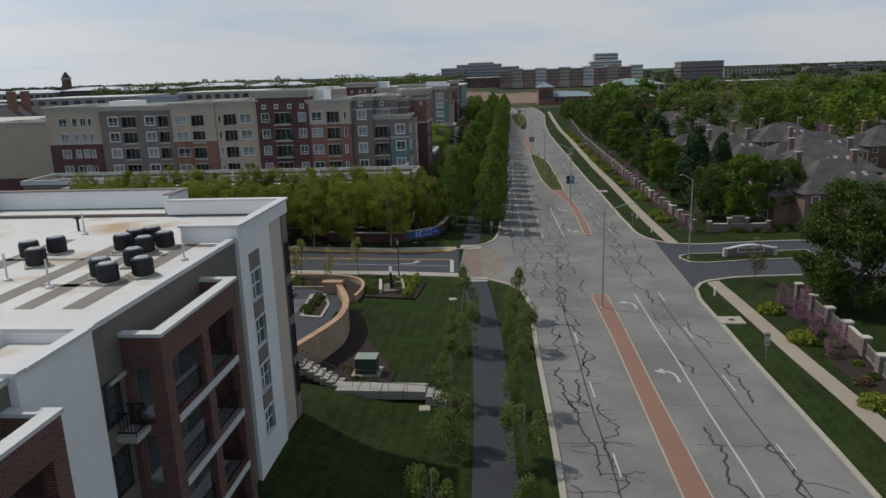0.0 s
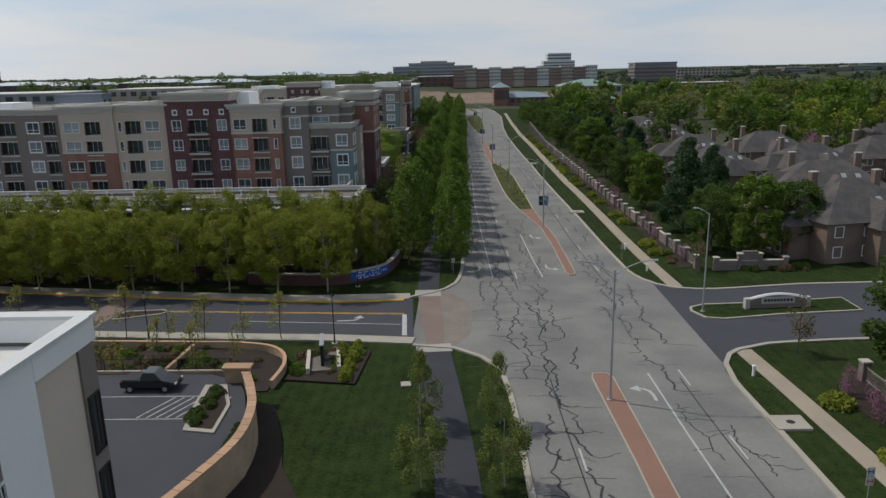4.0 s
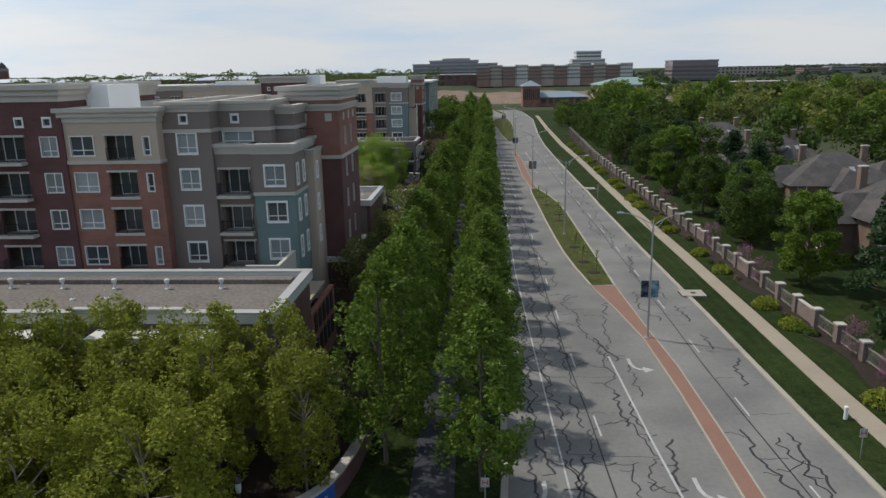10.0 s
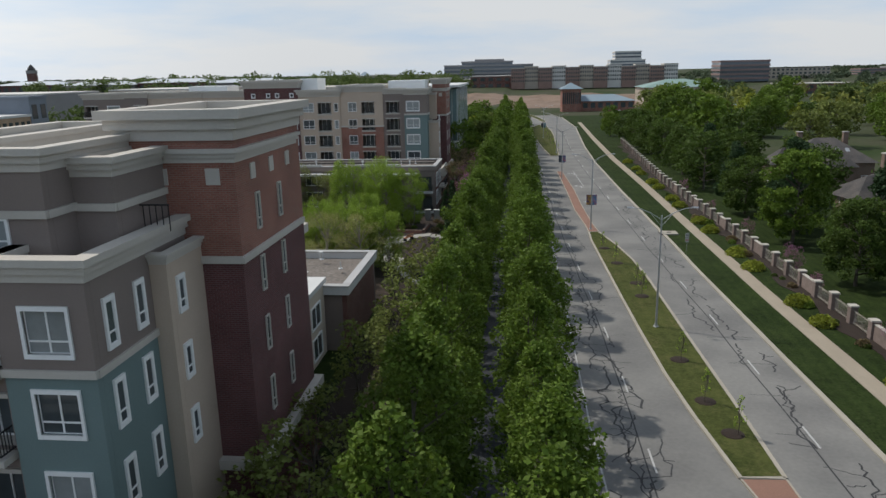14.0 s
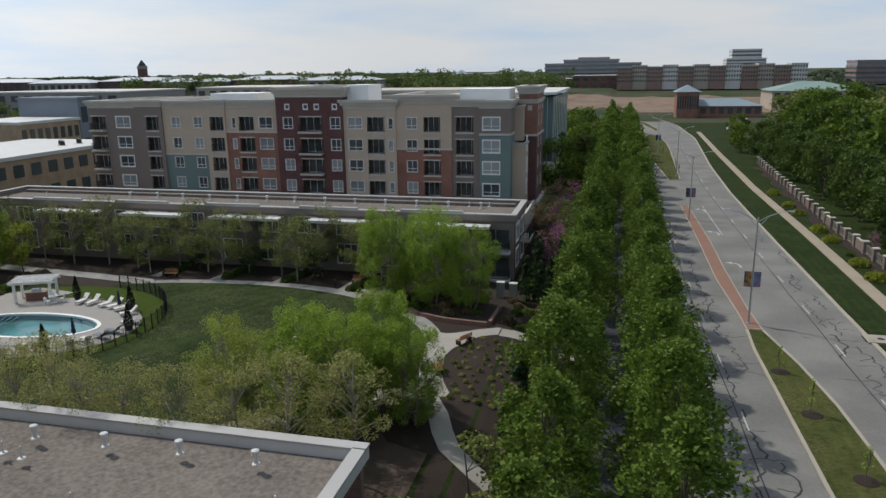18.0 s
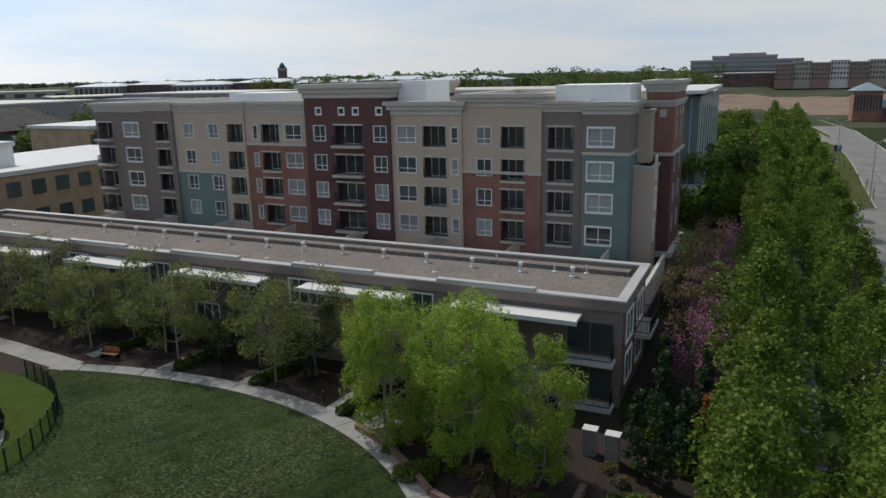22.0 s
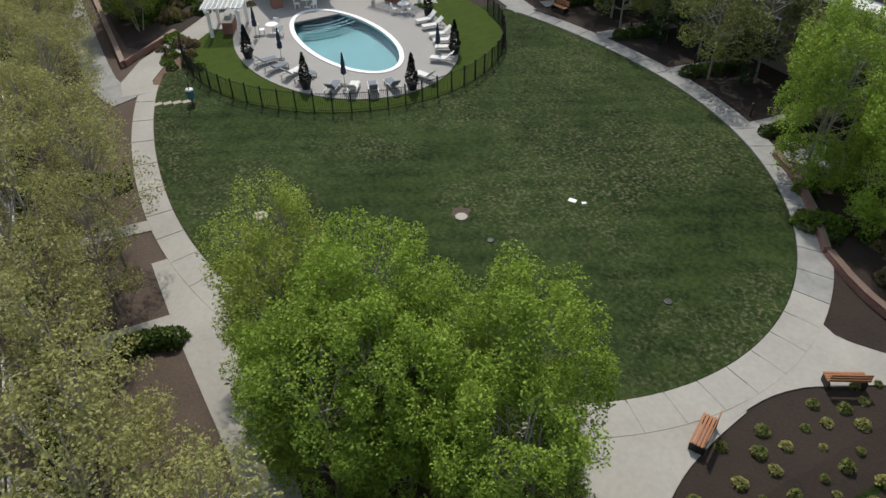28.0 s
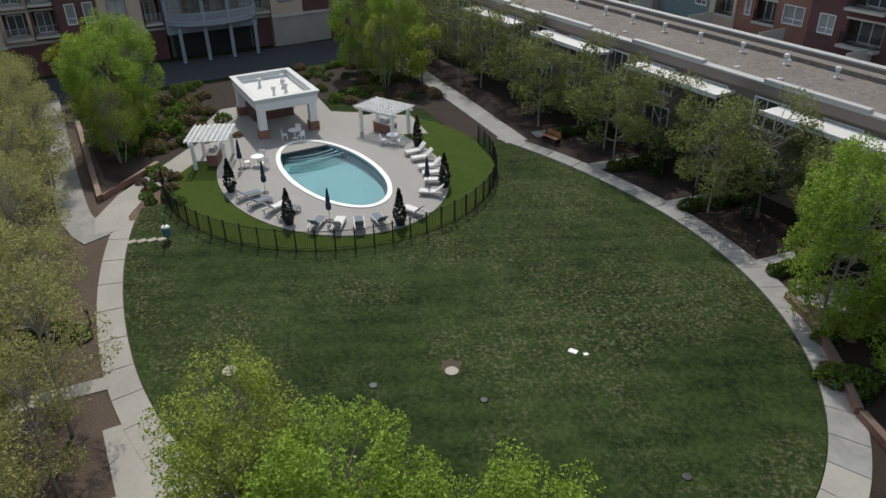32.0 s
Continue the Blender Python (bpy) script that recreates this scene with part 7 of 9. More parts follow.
# ---- retaining wall, steps, car park and gardens by the near building ----
slab("road_carpark", "dark asphalt car park below the wall", [(-60, 20), (-16.0, 20.2), (-14.8, 23.8), (-13.6, 28.4), (-14.0, 33), (-15.4, 37.4), (-16.4, 39.6), (-19.4, 41.2), (-60, 41.4)], 1.98, ASPHALT, 0.2, "car park")
bm = bmesh.new()
for i in range(7):
    ribbon(bm, [Vector((-22.4 + 0.75 * i, 33.4)), Vector((-20.8 + 0.75 * i, 36.8))], 0.1, 1.99, 0, False)
for y in (33.2, 37.0):
    ribbon(bm, [Vector((-27, y)), Vector((-17.6, y))], 0.1, 1.992, 0, False)
tagged(part("bay_marking", bm, PAINT_WHITE), "white hatched parking bay lines", "road marking", kind="structure")
car(-23.4, 38.6, 1.98, 90, CAR_DARK, "black pick-up truck parked in the car park", True, "pickup_truck", "pickup truck")
slab("kerb_island", "kerbed planting island in the car park", [(-18.1, 31.3), (-15.7, 30.9), (-15.9, 35.3), (-17.3, 38.9), (-19.1, 38.9), (-18.7, 34.7)], 2.1, KERB, 0.2, "kerb")
slab("island_mulch", "mulch bed in the kerbed island", [(-17.7, 31.7), (-16.0, 31.4), (-16.2, 35.3), (-17.5, 38.5), (-18.6, 38.5), (-18.2, 34.7)], 2.13, MULCH, 0.1, "planting bed")
WALLLINE = smooth([(-15.7, 19.8), (-14.5, 23.2), (-13.2, 28.2), (-13.5, 32.9), (-14.9, 37.2), (-16.0, 39.6)], 0.9)
rw = thing("retaining_wall", "curving tan brick retaining wall with a stone cap", "retaining wall")
bm = bmesh.new()
pv = None
for i, p in enumerate(WALLLINE):
    d = (WALLLINE[min(i + 1, len(WALLLINE) - 1)] - WALLLINE[max(i - 1, 0)]).normalized()
    n = Vector((d.y, -d.x)) * 0.22
    cur = [bm.verts.new((p.x - n.x, p.y - n.y, -0.4)), bm.verts.new((p.x - n.x, p.y - n.y, 3.0)), bm.verts.new((p.x + n.x, p.y + n.y, 3.0)), bm.verts.new((p.x + n.x, p.y + n.y, -0.4))]
    if pv:
        for k in range(3):
            bm.faces.new((pv[k], pv[k + 1], cur[k + 1], cur[k]))
    else:
        bm.faces.new(cur)
    pv = cur
bm.faces.new(pv[::-1])
part("wall", bm, BRICK_TAN, rw)
CAPSTONE = mat("tan_capstone", (0.40, 0.25, 0.155), 0.85, 0, 1, 0.15, 6, 0.1, 0.1, 0, 0.3, None, 0.2)
for a, b in zip(WALLLINE, WALLLINE[1:]):
    bm = bmesh.new()
    ribbon(bm, [a.lerp(b, 0.02), a.lerp(b, 0.98)], 0.66, 3.12, 0.115, False)
    part("cap_stone", bm, CAPSTONE, rw)
part("end_pier", boxes((-16.2, -15.2, 19.2, 20.0, 0, 3.3)), BRICK_TAN, rw)
part("end_pier", boxes((-17.6, -15.6, 39.4, 40.1, 0, 3.2)), BRICK_TAN, rw)
part("pier_cap", boxes((-17.8, -15.4, 39.2, 40.3, 3.205, 3.4)), CAPSTONE, rw)
steps = thing("garden_steps", "pale concrete garden steps with black handrails", "steps")
for i in range(9):
    t = i / 8
    x0, z0 = -16.8 + 5.0 * t, 2.3 - 1.35 * t
    part("step", boxes((x0, x0 + 0.75, 20.6 - 2.4 * t, 22.2 - 2.4 * t, z0 - 0.6, z0)), PALE_WALK, steps)
for i in range(4):
    part("landing", boxes((-11.3 + 1.9 * i, -9.45 + 1.9 * i, 17.2, 18.9, 0.2, 0.98 - 0.02 * i)), PALE_WALK, steps)
for i in range(5):
    part("step", boxes((-3.7 + 0.55 * i, -3.1 + 0.55 * i, 16.6 - 0.1 * i, 18.4 - 0.1 * i, -0.2, 0.78 - 0.17 * i)), PALE_WALK, steps)
for yo in (0.0, 1.5):
    bm = bmesh.new()
    run = [(-16.8, 20.7 + yo, 3.2), (-11.6, 18.1 + yo * 0.9, 1.95), (-3.7, 17.2 + yo * 0.9, 1.9), (-1.2, 16.7 + yo * 0.9, 1.1)]
    for a, b in zip(run, run[1:]):
        tube(bm, a, b, 0.03, 0.03, 5)
        tube(bm, (a[0], a[1], a[2] - 0.4), (b[0], b[1], b[2] - 0.4), 0.02, 0.02, 5)
        for q in range(5):
            p = [a[k] + (b[k] - a[k]) * q / 5 for k in range(3)]
            tube(bm, (p[0], p[1], p[2] - 1.0), p, 0.02, 0.02, 4)
    part("handrail", bm, METAL_DARK, steps)
tx = thing("transformer_box", "dark green utility transformer box on a concrete pad", "transformer", at=(-9.1, 21.4, 0.2))
GREEN = mat("utility_green", (0.045, 0.075, 0.055), 0.6, 0.1, 1, 0.12)
part("pad", boxes((-1.3, 1.3, -1.1, 1.1, -0.6, 0.1)), KERB, tx)
part("body", boxes((-0.95, 0.95, -0.7, 0.75, 0.1, 1.5)), GREEN, tx)
part("lid", boxes((-1.0, 1.0, -0.75, 0.8, 1.5, 1.58)), mat("utility_lid", (0.22, 0.27, 0.23), 0.6, 0, 1, 0.1), tx)
part("door_seam", boxes((-0.02, 0.02, -0.72, -0.701, 0.15, 1.45)), METAL_DARK, tx)
slab("bed_transformer", "mulch bed round the transformer", [(-15.3, 18.9), (-12, 18.2), (-6.6, 18.4), (-6.6, 21.7), (-8.6, 25.6), (-10.6, 29.5), (-11.8, 34), (-13.6, 39.1), (-15.6, 39.6), (-14.6, 37.2), (-13.2, 32.9), (-12.9, 28.4), (-14.2, 23.2)], 0.14, MULCH, 0.6, "planting bed")

steps.location = (0.6, -1.3, 0)
part("lot_wall", boxes((-42, -17.6, 41.42, 41.75, 0, 2.2)), BRICK_TAN, rw)
# gardens along the side street
slab("bed_corner", "mulch bed with shrubs by the side street", [(-40, 41.8), (-15.0, 41.8), (-14.8, 44.0), (-14.6, 46.4), (-15.6, 49.2), (-17.6, 50.8), (-21, 51.6), (-40, 52.4)], 0.12, MULCH, 0.8, "planting bed")
slab("bed_fountain", "mulch bed round the garden sculpture", [(-14, 44), (-7.5, 43), (-7.0, 50.4), (-9.5, 51.4), (-13, 51.2)], 0.2, MULCH, 0.5, "planting bed")
for nm, pts, h in (("b", [(-40, 52.6), (-25, 51.9), (-21, 51.7), (-17.2, 50.8), (-15.2, 48.8), (-14.45, 45.8), (-14.7, 42.4)], 0.75), ("c", [(-24.85, 51.4), (-25.1, 47.0), (-25.4, 43.0)], 0.65)):
    bm = bmesh.new()
    ribbon(bm, smooth(pts, 0.9), 0.28, h, 0.8, True)
    gw = tagged(part("garden_wall", bm, BRICK_TAN), "low curving tan garden wall", "garden wall", "garden walls")
    bm = bmesh.new()
    ribbon(bm, smooth(pts, 0.9), 0.34, h + 0.08, 0.075, True)
    part("cap", bm, CAPSTONE, gw)
sc = thing("garden_sculpture", "tall dark slab sculpture between stone ledges", "sculpture", at=(-11.2, 47.8, 0.2), rz=10)
part("upright", boxes((-0.15, 0.15, -1.5, 1.5, 0, 2.2)), METAL_DARK, sc)
part("upright_cap", boxes((-0.2, 0.2, -1.55, 1.55, 2.2, 2.3)), METAL_GREY, sc)
for px in (-1.5, 1.3):
    part("ledge", boxes((px, px + 0.35, -2.6, 2.0, 0, 0.55)), TRIM, sc)
part("gravel_bed", boxes((-1.1, 1.25, -2.4, 1.9, 0, 0.2)), GRAVEL, sc)
parkfence = thing("garden_fence", "black metal fence along the garden bed", "fence")
for i in range(14):
    x = -40 + 1.6 * i
    part("post", boxes((x, x + 0.06, 41.55, 41.61, 2.2, 3.3)), METAL_DARK, parkfence)
    bm = bmesh.new()
    for zz in (0.6, 1.5):
        box(bm, x, x + 1.6, 41.56, 41.60, zz + 1.75, zz + 1.79)
    for k in range(1, 11):
        box(bm, x + 0.145 * k, x + 0.145 * k + 0.02, 41.57, 41.59, 2.3, 3.25)
    part("panel", bm, METAL_DARK, parkfence)
# side street islands
for pts in ([(-37.6, 60.6), (-32.8, 62.4), (-32.2, 63.2), (-33.0, 63.8), (-37.4, 63.4)], [(-48, 61.6), (-41.6, 61.4), (-41.0, 62.6), (-41.6, 63.6), (-48, 64.2)]):
    median("median_side", "small kerbed island with mulch in the side street", pts, MULCH, 0.15)
bm = bmesh.new()
sheet(bm, [(-41.5, 57.3), (-38.4, 57.4), (-37.6, 70.4), (-40.7, 70.8)], 0.034)
tagged(part("crosswalk_side", bm, PAVER_PINK), "paver crossing over the side street", "crosswalk", kind="structure")

# curved sign wall with its blue banner
bm = bmesh.new()
for x in (-12.8, -10.6, -8.4):
    ribbon(bm, [Vector((x, float(y))) for y in np.arange(106, 152, 3.0)], 2.45, 0.05)
    ribbon(bm, [Vector((x, float(y))) for y in np.arange(200, 262, 3.0)], 2.45, 0.05)
tagged(part("ground_mulch_verge", bm, MULCH), "dark mulch strip between building and street trees", "planting bed", kind="structure")
slab("ground_mulch_grove", "dark mulch under the trees before the podium", [(-86, 76.0), (-26, 74.6), (-21.3, 73.8), (-15.5, 73.6), (-12.6, 74.4), (-9.2, 77.2), (-7.8, 81.2), (-7.4, 86.4), (-9, 106), (-14.4, 106), (-14.4, 85.2), (-86, 85.2)], 0.1, MULCH)
SW = smooth([(-26, 74.4), (-21.3, 73.6), (-15.5, 73.4), (-12.6, 74.2), (-9.0, 77.0), (-7.6, 81.2), (-7.2, 86.4)], 0.8)
sw = thing("sign_wall", "low curving dark brick wall with a stone cap", "garden wall")
bm = bmesh.new()
ribbon(bm, SW, 0.45, 1.45, 1.7)
part("wall", bm, BRICK_DARK, sw)
bm = bmesh.new()
ribbon(bm, SW, 0.62, 1.6, 0.145)
part("cap", bm, TRIM, sw)
bm = bmesh.new()
ribbon(bm, [(-60, 80.6), (-47, 80.3), (-30, 80.0), (-20.2, 79.8)], 0.4, 1.0, 1.1)
gw = tagged(part("garden_wall", bm, BRICK_DARK), "low dark wall with a pale cap under the trees", "garden wall", "garden walls")
bm = bmesh.new()
ribbon(bm, [(-60, 80.6), (-47, 80.3), (-30, 80.0), (-20.2, 79.8)], 0.56, 1.14, 0.135)
part("cap", bm, TRIM, gw)
BANNER = mat("blue_banner", (0.018, 0.085, 0.34), 0.7, 0, 1, 0.1)
curve = [p for p in SW if -12.8 < p.x < -8.0 and p.y < 80]
bn = thing("wall_banner", "blue fabric banner with white letters on the wall", "banner")
bm = bmesh.new()
pv = None
for i, p in enumerate(curve):
    d = (curve[min(i + 1, len(curve) - 1)] - curve[max(i - 1, 0)]).normalized()
    n = Vector((d.y, -d.x)) * 0.27
    cur = [bm.verts.new((p.x + n.x, p.y + n.y, 0.35)), bm.verts.new((p.x + n.x, p.y + n.y, 1.42)), bm.verts.new((p.x + n.x * 0.9, p.y + n.y * 0.9, 1.42)), bm.verts.new((p.x + n.x * 0.9, p.y + n.y * 0.9, 0.35))]
    if pv:
        for k in range(3):
            bm.faces.new((pv[k], pv[k + 1], cur[k + 1], cur[k]))
    pv = cur
part("cloth", bm, BANNER, bn)
LETTER = mat("banner_white", (0.72, 0.74, 0.78), 0.7)
word = "NOW LEASING"
total = sum((curve[i + 1] - curve[i]).length for i in range(len(curve) - 1))
for i, ch in enumerate(word):
    if ch == " ":
        continue
    s = total * (0.14 + 0.72 * i / (len(word) - 1))
    k, acc = 0, 0.0
    while k < len(curve) - 2 and acc + (curve[k + 1] - curve[k]).length < s:
        acc += (curve[k + 1] - curve[k]).length
        k += 1
    d = (curve[k + 1] - curve[k]).normalized()
    p = curve[k] + d * (s - acc) + Vector((d.y, -d.x)) * 0.30
    fc = bpy.data.curves.new("letter", "FONT")
    fc.body, fc.size, fc.align_x, fc.extrude = ch, 0.46, "CENTER", 0.01
    fc.materials.append(LETTER)
    lo = new("letter", fc)
    lo.parent = bn
    lo.matrix_basis = pose(p.x, p.y, 0.72, 90, 0, math.degrees(math.atan2(d.y, d.x)))
for z, w in ((1.2, 0.55), (0.5, 0.5)):
    bm = bmesh.new()
    for i in range(int(len(curve) * w)):
        p, q = curve[1 + i], curve[min(2 + i, len(curve) - 1)]
        d = (q - p).normalized()
        n = Vector((d.y, -d.x)) * 0.285
        m = p.lerp(q, 0.75)
        bm.faces.new([bm.verts.new((v.x + n.x, v.y + n.y, zz)) for v, zz in ((p, z), (m, z), (m, z + 0.1), (p, z + 0.1))])
    part("text_bar", bm, LETTER, bn)


# ---- furniture on the roof terraces ----
RUG = mat("outdoor_rug", (0.50, 0.49, 0.47), 0.95, 0, 1, 0.12, 10, 0.1)
CUSHION = mat("dark_cushion", (0.03, 0.028, 0.028), 0.9, 0, 1, 0.2)


def armchair(x, y, z, rz, wide=0.75):
    r = thing("terrace_armchair", "dark metal outdoor armchair with cushions", "armchair", "terrace chairs", at=(x, y, z), rz=rz)
    part("seat", boxes((-wide / 2, wide / 2, -0.35, 0.35, 0.3, 0.45)), CUSHION, r)
    part("backrest", boxes((-wide / 2, wide / 2, 0.3, 0.42, 0.45, 0.95)), CUSHION, r)
    for sx in (-1, 1):
        part("armrest", boxes((sx * wide / 2 - 0.04, sx * wide / 2 + 0.04, -0.35, 0.35, 0.6, 0.66)), METAL_DARK, r)
        for py in (-0.33, 0.27):
            part("leg", boxes((sx * wide / 2 - 0.03, sx * wide / 2 + 0.03, py, py + 0.06, 0, 0.6)), METAL_DARK, r)


rug = tagged(part("terrace_rug", boxes((-1.7, 1.7, -1.1, 1.1, 0, 0.015)), RUG), "pale rectangular rug on the roof terrace", "rug")
rug.matrix_basis = pose(-21.3, 101.6, 6.352, 0, 0, 4)
for x, y, rz, w in ((-20.0, 101.4, -80, 1.5), (-19.6, 102.6, -70, 0.75), (-22.6, 102.6, 30, 0.75), (-30.0, 100.4, 20, 0.75), (-32.0, 100.9, -30, 0.75)):
    armchair(x, y, 6.37, rz, w)
for i in range(7):
    armchair(-22 - 5.6 * i, 214.2 + (i % 3) * 0.5, 6.36, 60 * i, 0.75)
for x, y in ((-23.8, 101.4), (-18.8, 100.0), (-29.2, 99.8), (-41.5, 214.6), (-38.9, 213.8)):
    pt = thing("terrace_pot", "dark flower pot on the roof terrace", "flower pot", "terrace pots", at=(x, y, 6.36))
    bm = bmesh.new()
    lathe(bm, ((0.16, 0), (0.24, 0.4), (0.26, 0.44), (0.2, 0.44)), 12)
    part("pot", bm, METAL_DARK, pt)


# ---- east side: estate fence, entrance and houses ----
STONE = mat("pier_stone", (0.20, 0.155, 0.135), 0.9, 0, 0.7, 0.25, 4, 0.25, 0.3, 0, 0.3, None, 0.2)
FX = [(-60, 37.5), (20, 35.0), (28, 36.2), (46, 36.5), (78, 33.7), (92, 33.2), (107, 32.6), (130, 32.2), (150, 32.0), (240, 31.4), (330, 34.5)]


def pier(x, y):
    r = thing("stone_pier", "square pinkish stone fence pier with a cap", "fence pier", "fence piers", at=(x, y, gz(x, y)))
    part("shaft", boxes((-0.35, 0.35, -0.35, 0.35, -0.1, 1.75)), STONE, r)
    part("cap", boxes((-0.42, 0.42, -0.42, 0.42, 1.75, 1.9)), TRIM, r)


bays = [y for y in np.arange(-20, 46, 4.2)] + [y for y in np.arange(79, 330, 4.2)]
for i, y in enumerate(bays):
    y = float(y)
    pier(lerp(FX, y), y)
    if abs(y - 42.98) < 2.5 or y > 326:
        continue
    a, b = Vector((lerp(FX, y), y)), Vector((lerp(FX, y + 4.2), y + 4.2))
    if i % 4 == 3:
        r = thing("stone_wall_panel", "pinkish stone wall length between fence piers", "wall", "fence walls")
        bm = bmesh.new()
        ribbon(bm, [a.lerp(b, 0.09), a.lerp(b, 0.91)], 0.3, 1.5, 1.6)
        part("wall", bm, STONE, r)
        bm = bmesh.new()
        ribbon(bm, [a.lerp(b, 0.09), a.lerp(b, 0.91)], 0.4, 1.585, 0.08)
        part("cap", bm, TRIM, r)
    else:
        r = thing("fence_panel", "pale metal railing between stone piers", "fence", "fence panels")
        bm = bmesh.new()
        for zz in (0.25, 1.35):
            tube(bm, (a.x, a.y, zz), (b.x, b.y, zz), 0.035, 0.035, 4)
        part("rail", bm, KERB, r)
        bm = bmesh.new()
        for k in range(3, 26):
            p = a.lerp(b, k / 28)
            tube(bm, (p.x, p.y, 0.1), (p.x, p.y, 1.5), 0.018, 0.018, 4)
        tagged(part("infill", bm, KERB, r), kind="stuff")
slab("bed_fence_north", "long mulch bed before the estate fence", [(lerp(FX, y) - 1.7 + 0.7 * math.sin(y * 0.45), y) for y in np.arange(79, 320, 3.0)] + [(lerp(FX, y) + 0.6, y) for y in np.arange(320, 78, -8.0)], 0.05, MULCH, 0.1, "planting bed")
slab("bed_fence_south", "long mulch bed before the estate fence", [(lerp(FX, y) - 2.6 + 0.6 * math.sin(y * 0.45), y) for y in np.arange(-20, 44, 3.0)] + [(lerp(FX, y) + 0.6, y) for y in np.arange(44, -21, -8.0)], 0.05, MULCH, 0.1, "planting bed")
# estate name wall on its island, and gate walls
median("median_gate", "kerbed grass island at the estate entrance", [(27.5, 61.4), (28.4, 59.2), (30.2, 58.7), (36.3, 59.9), (46, 61), (46, 65.4), (38.5, 64.2), (29.4, 63.5), (27.8, 62.6)], GRASS, 0.14)
es = thing("estate_sign", "low arched stone estate sign with a pale cap", "sign wall", at=(37.2, 62.2, 0.14), rz=4)
bm = bmesh.new()
top = [(-3.2 + 6.4 * q / 16, 0.95 + 0.5 * math.sin(math.pi * q / 16)) for q in range(17)]
lo = [bm.verts.new((x, -0.2, 0)) for x, z in top] + [bm.verts.new((x, -0.2, z)) for x, z in top[::-1]]
hi = [bm.verts.new((v.co.x, 0.2, v.co.z)) for v in lo]
bm.faces.new(lo)
bm.faces.new(hi[::-1])
for i in range(len(lo)):
    bm.faces.new((lo[i], hi[i], hi[(i + 1) % len(lo)], lo[(i + 1) % len(lo)]))
bmesh.ops.recalc_face_normals(bm, faces=bm.faces)
part("wall", bm, STONE, es)
bm = bmesh.new()
for (x1, z1), (x2, z2) in zip(top, top[1:]):
    tube(bm, (x1, 0, z1 + 0.06), (x2, 0, z2 + 0.06), 0.2, 0.2, 6)
part("cap", bm, WHITE, es)
for px in (-3.7, 3.2):
    part("end_pier", boxes((px, px + 0.5, -0.3, 0.3, 0, 1.15)), TRIM, es)
part("name_plate", boxes((-1.9, 1.9, -0.23, -0.201, 0.5, 1.3)), TRIM, es)
bm = bmesh.new()
for q in range(9):
    box(bm, -1.6 + 0.37 * q, -1.33 + 0.37 * q, -0.236, -0.2305, 0.75, 1.05)
part("text_bar", bm, METAL_DARK, es)
gw = thing("gate_wall", "stone gate wall with an arched centre and piers", "wall", at=(35.6, 77.9, 0))
part("wall", boxes((0.5, 9.0, -0.2, 0.2, 0, 1.3)), STONE, gw)
part("wall_cap", boxes((0.5, 9.0, -0.26, 0.26, 1.3, 1.4)), TRIM, gw)
for px, h in ((-0.1, 1.7), (3.0, 2.2), (5.6, 2.2), (9.0, 1.7)):
    part("pier", boxes((px, px + 0.6, -0.32, 0.32, 0, h)), STONE, gw)
    part("pier_cap", boxes((px - 0.08, px + 0.68, -0.4, 0.4, h, h + 0.14)), TRIM, gw)
part("centre", boxes((3.6, 5.6, -0.24, 0.24, 1.4, 2.6)), STONE, gw)

# houses with hipped slate roofs
HOUSE_BRICK = brick_mat("house_brick", (0.20, 0.13, 0.095), (0.17, 0.11, 0.078), (0.20, 0.165, 0.14))


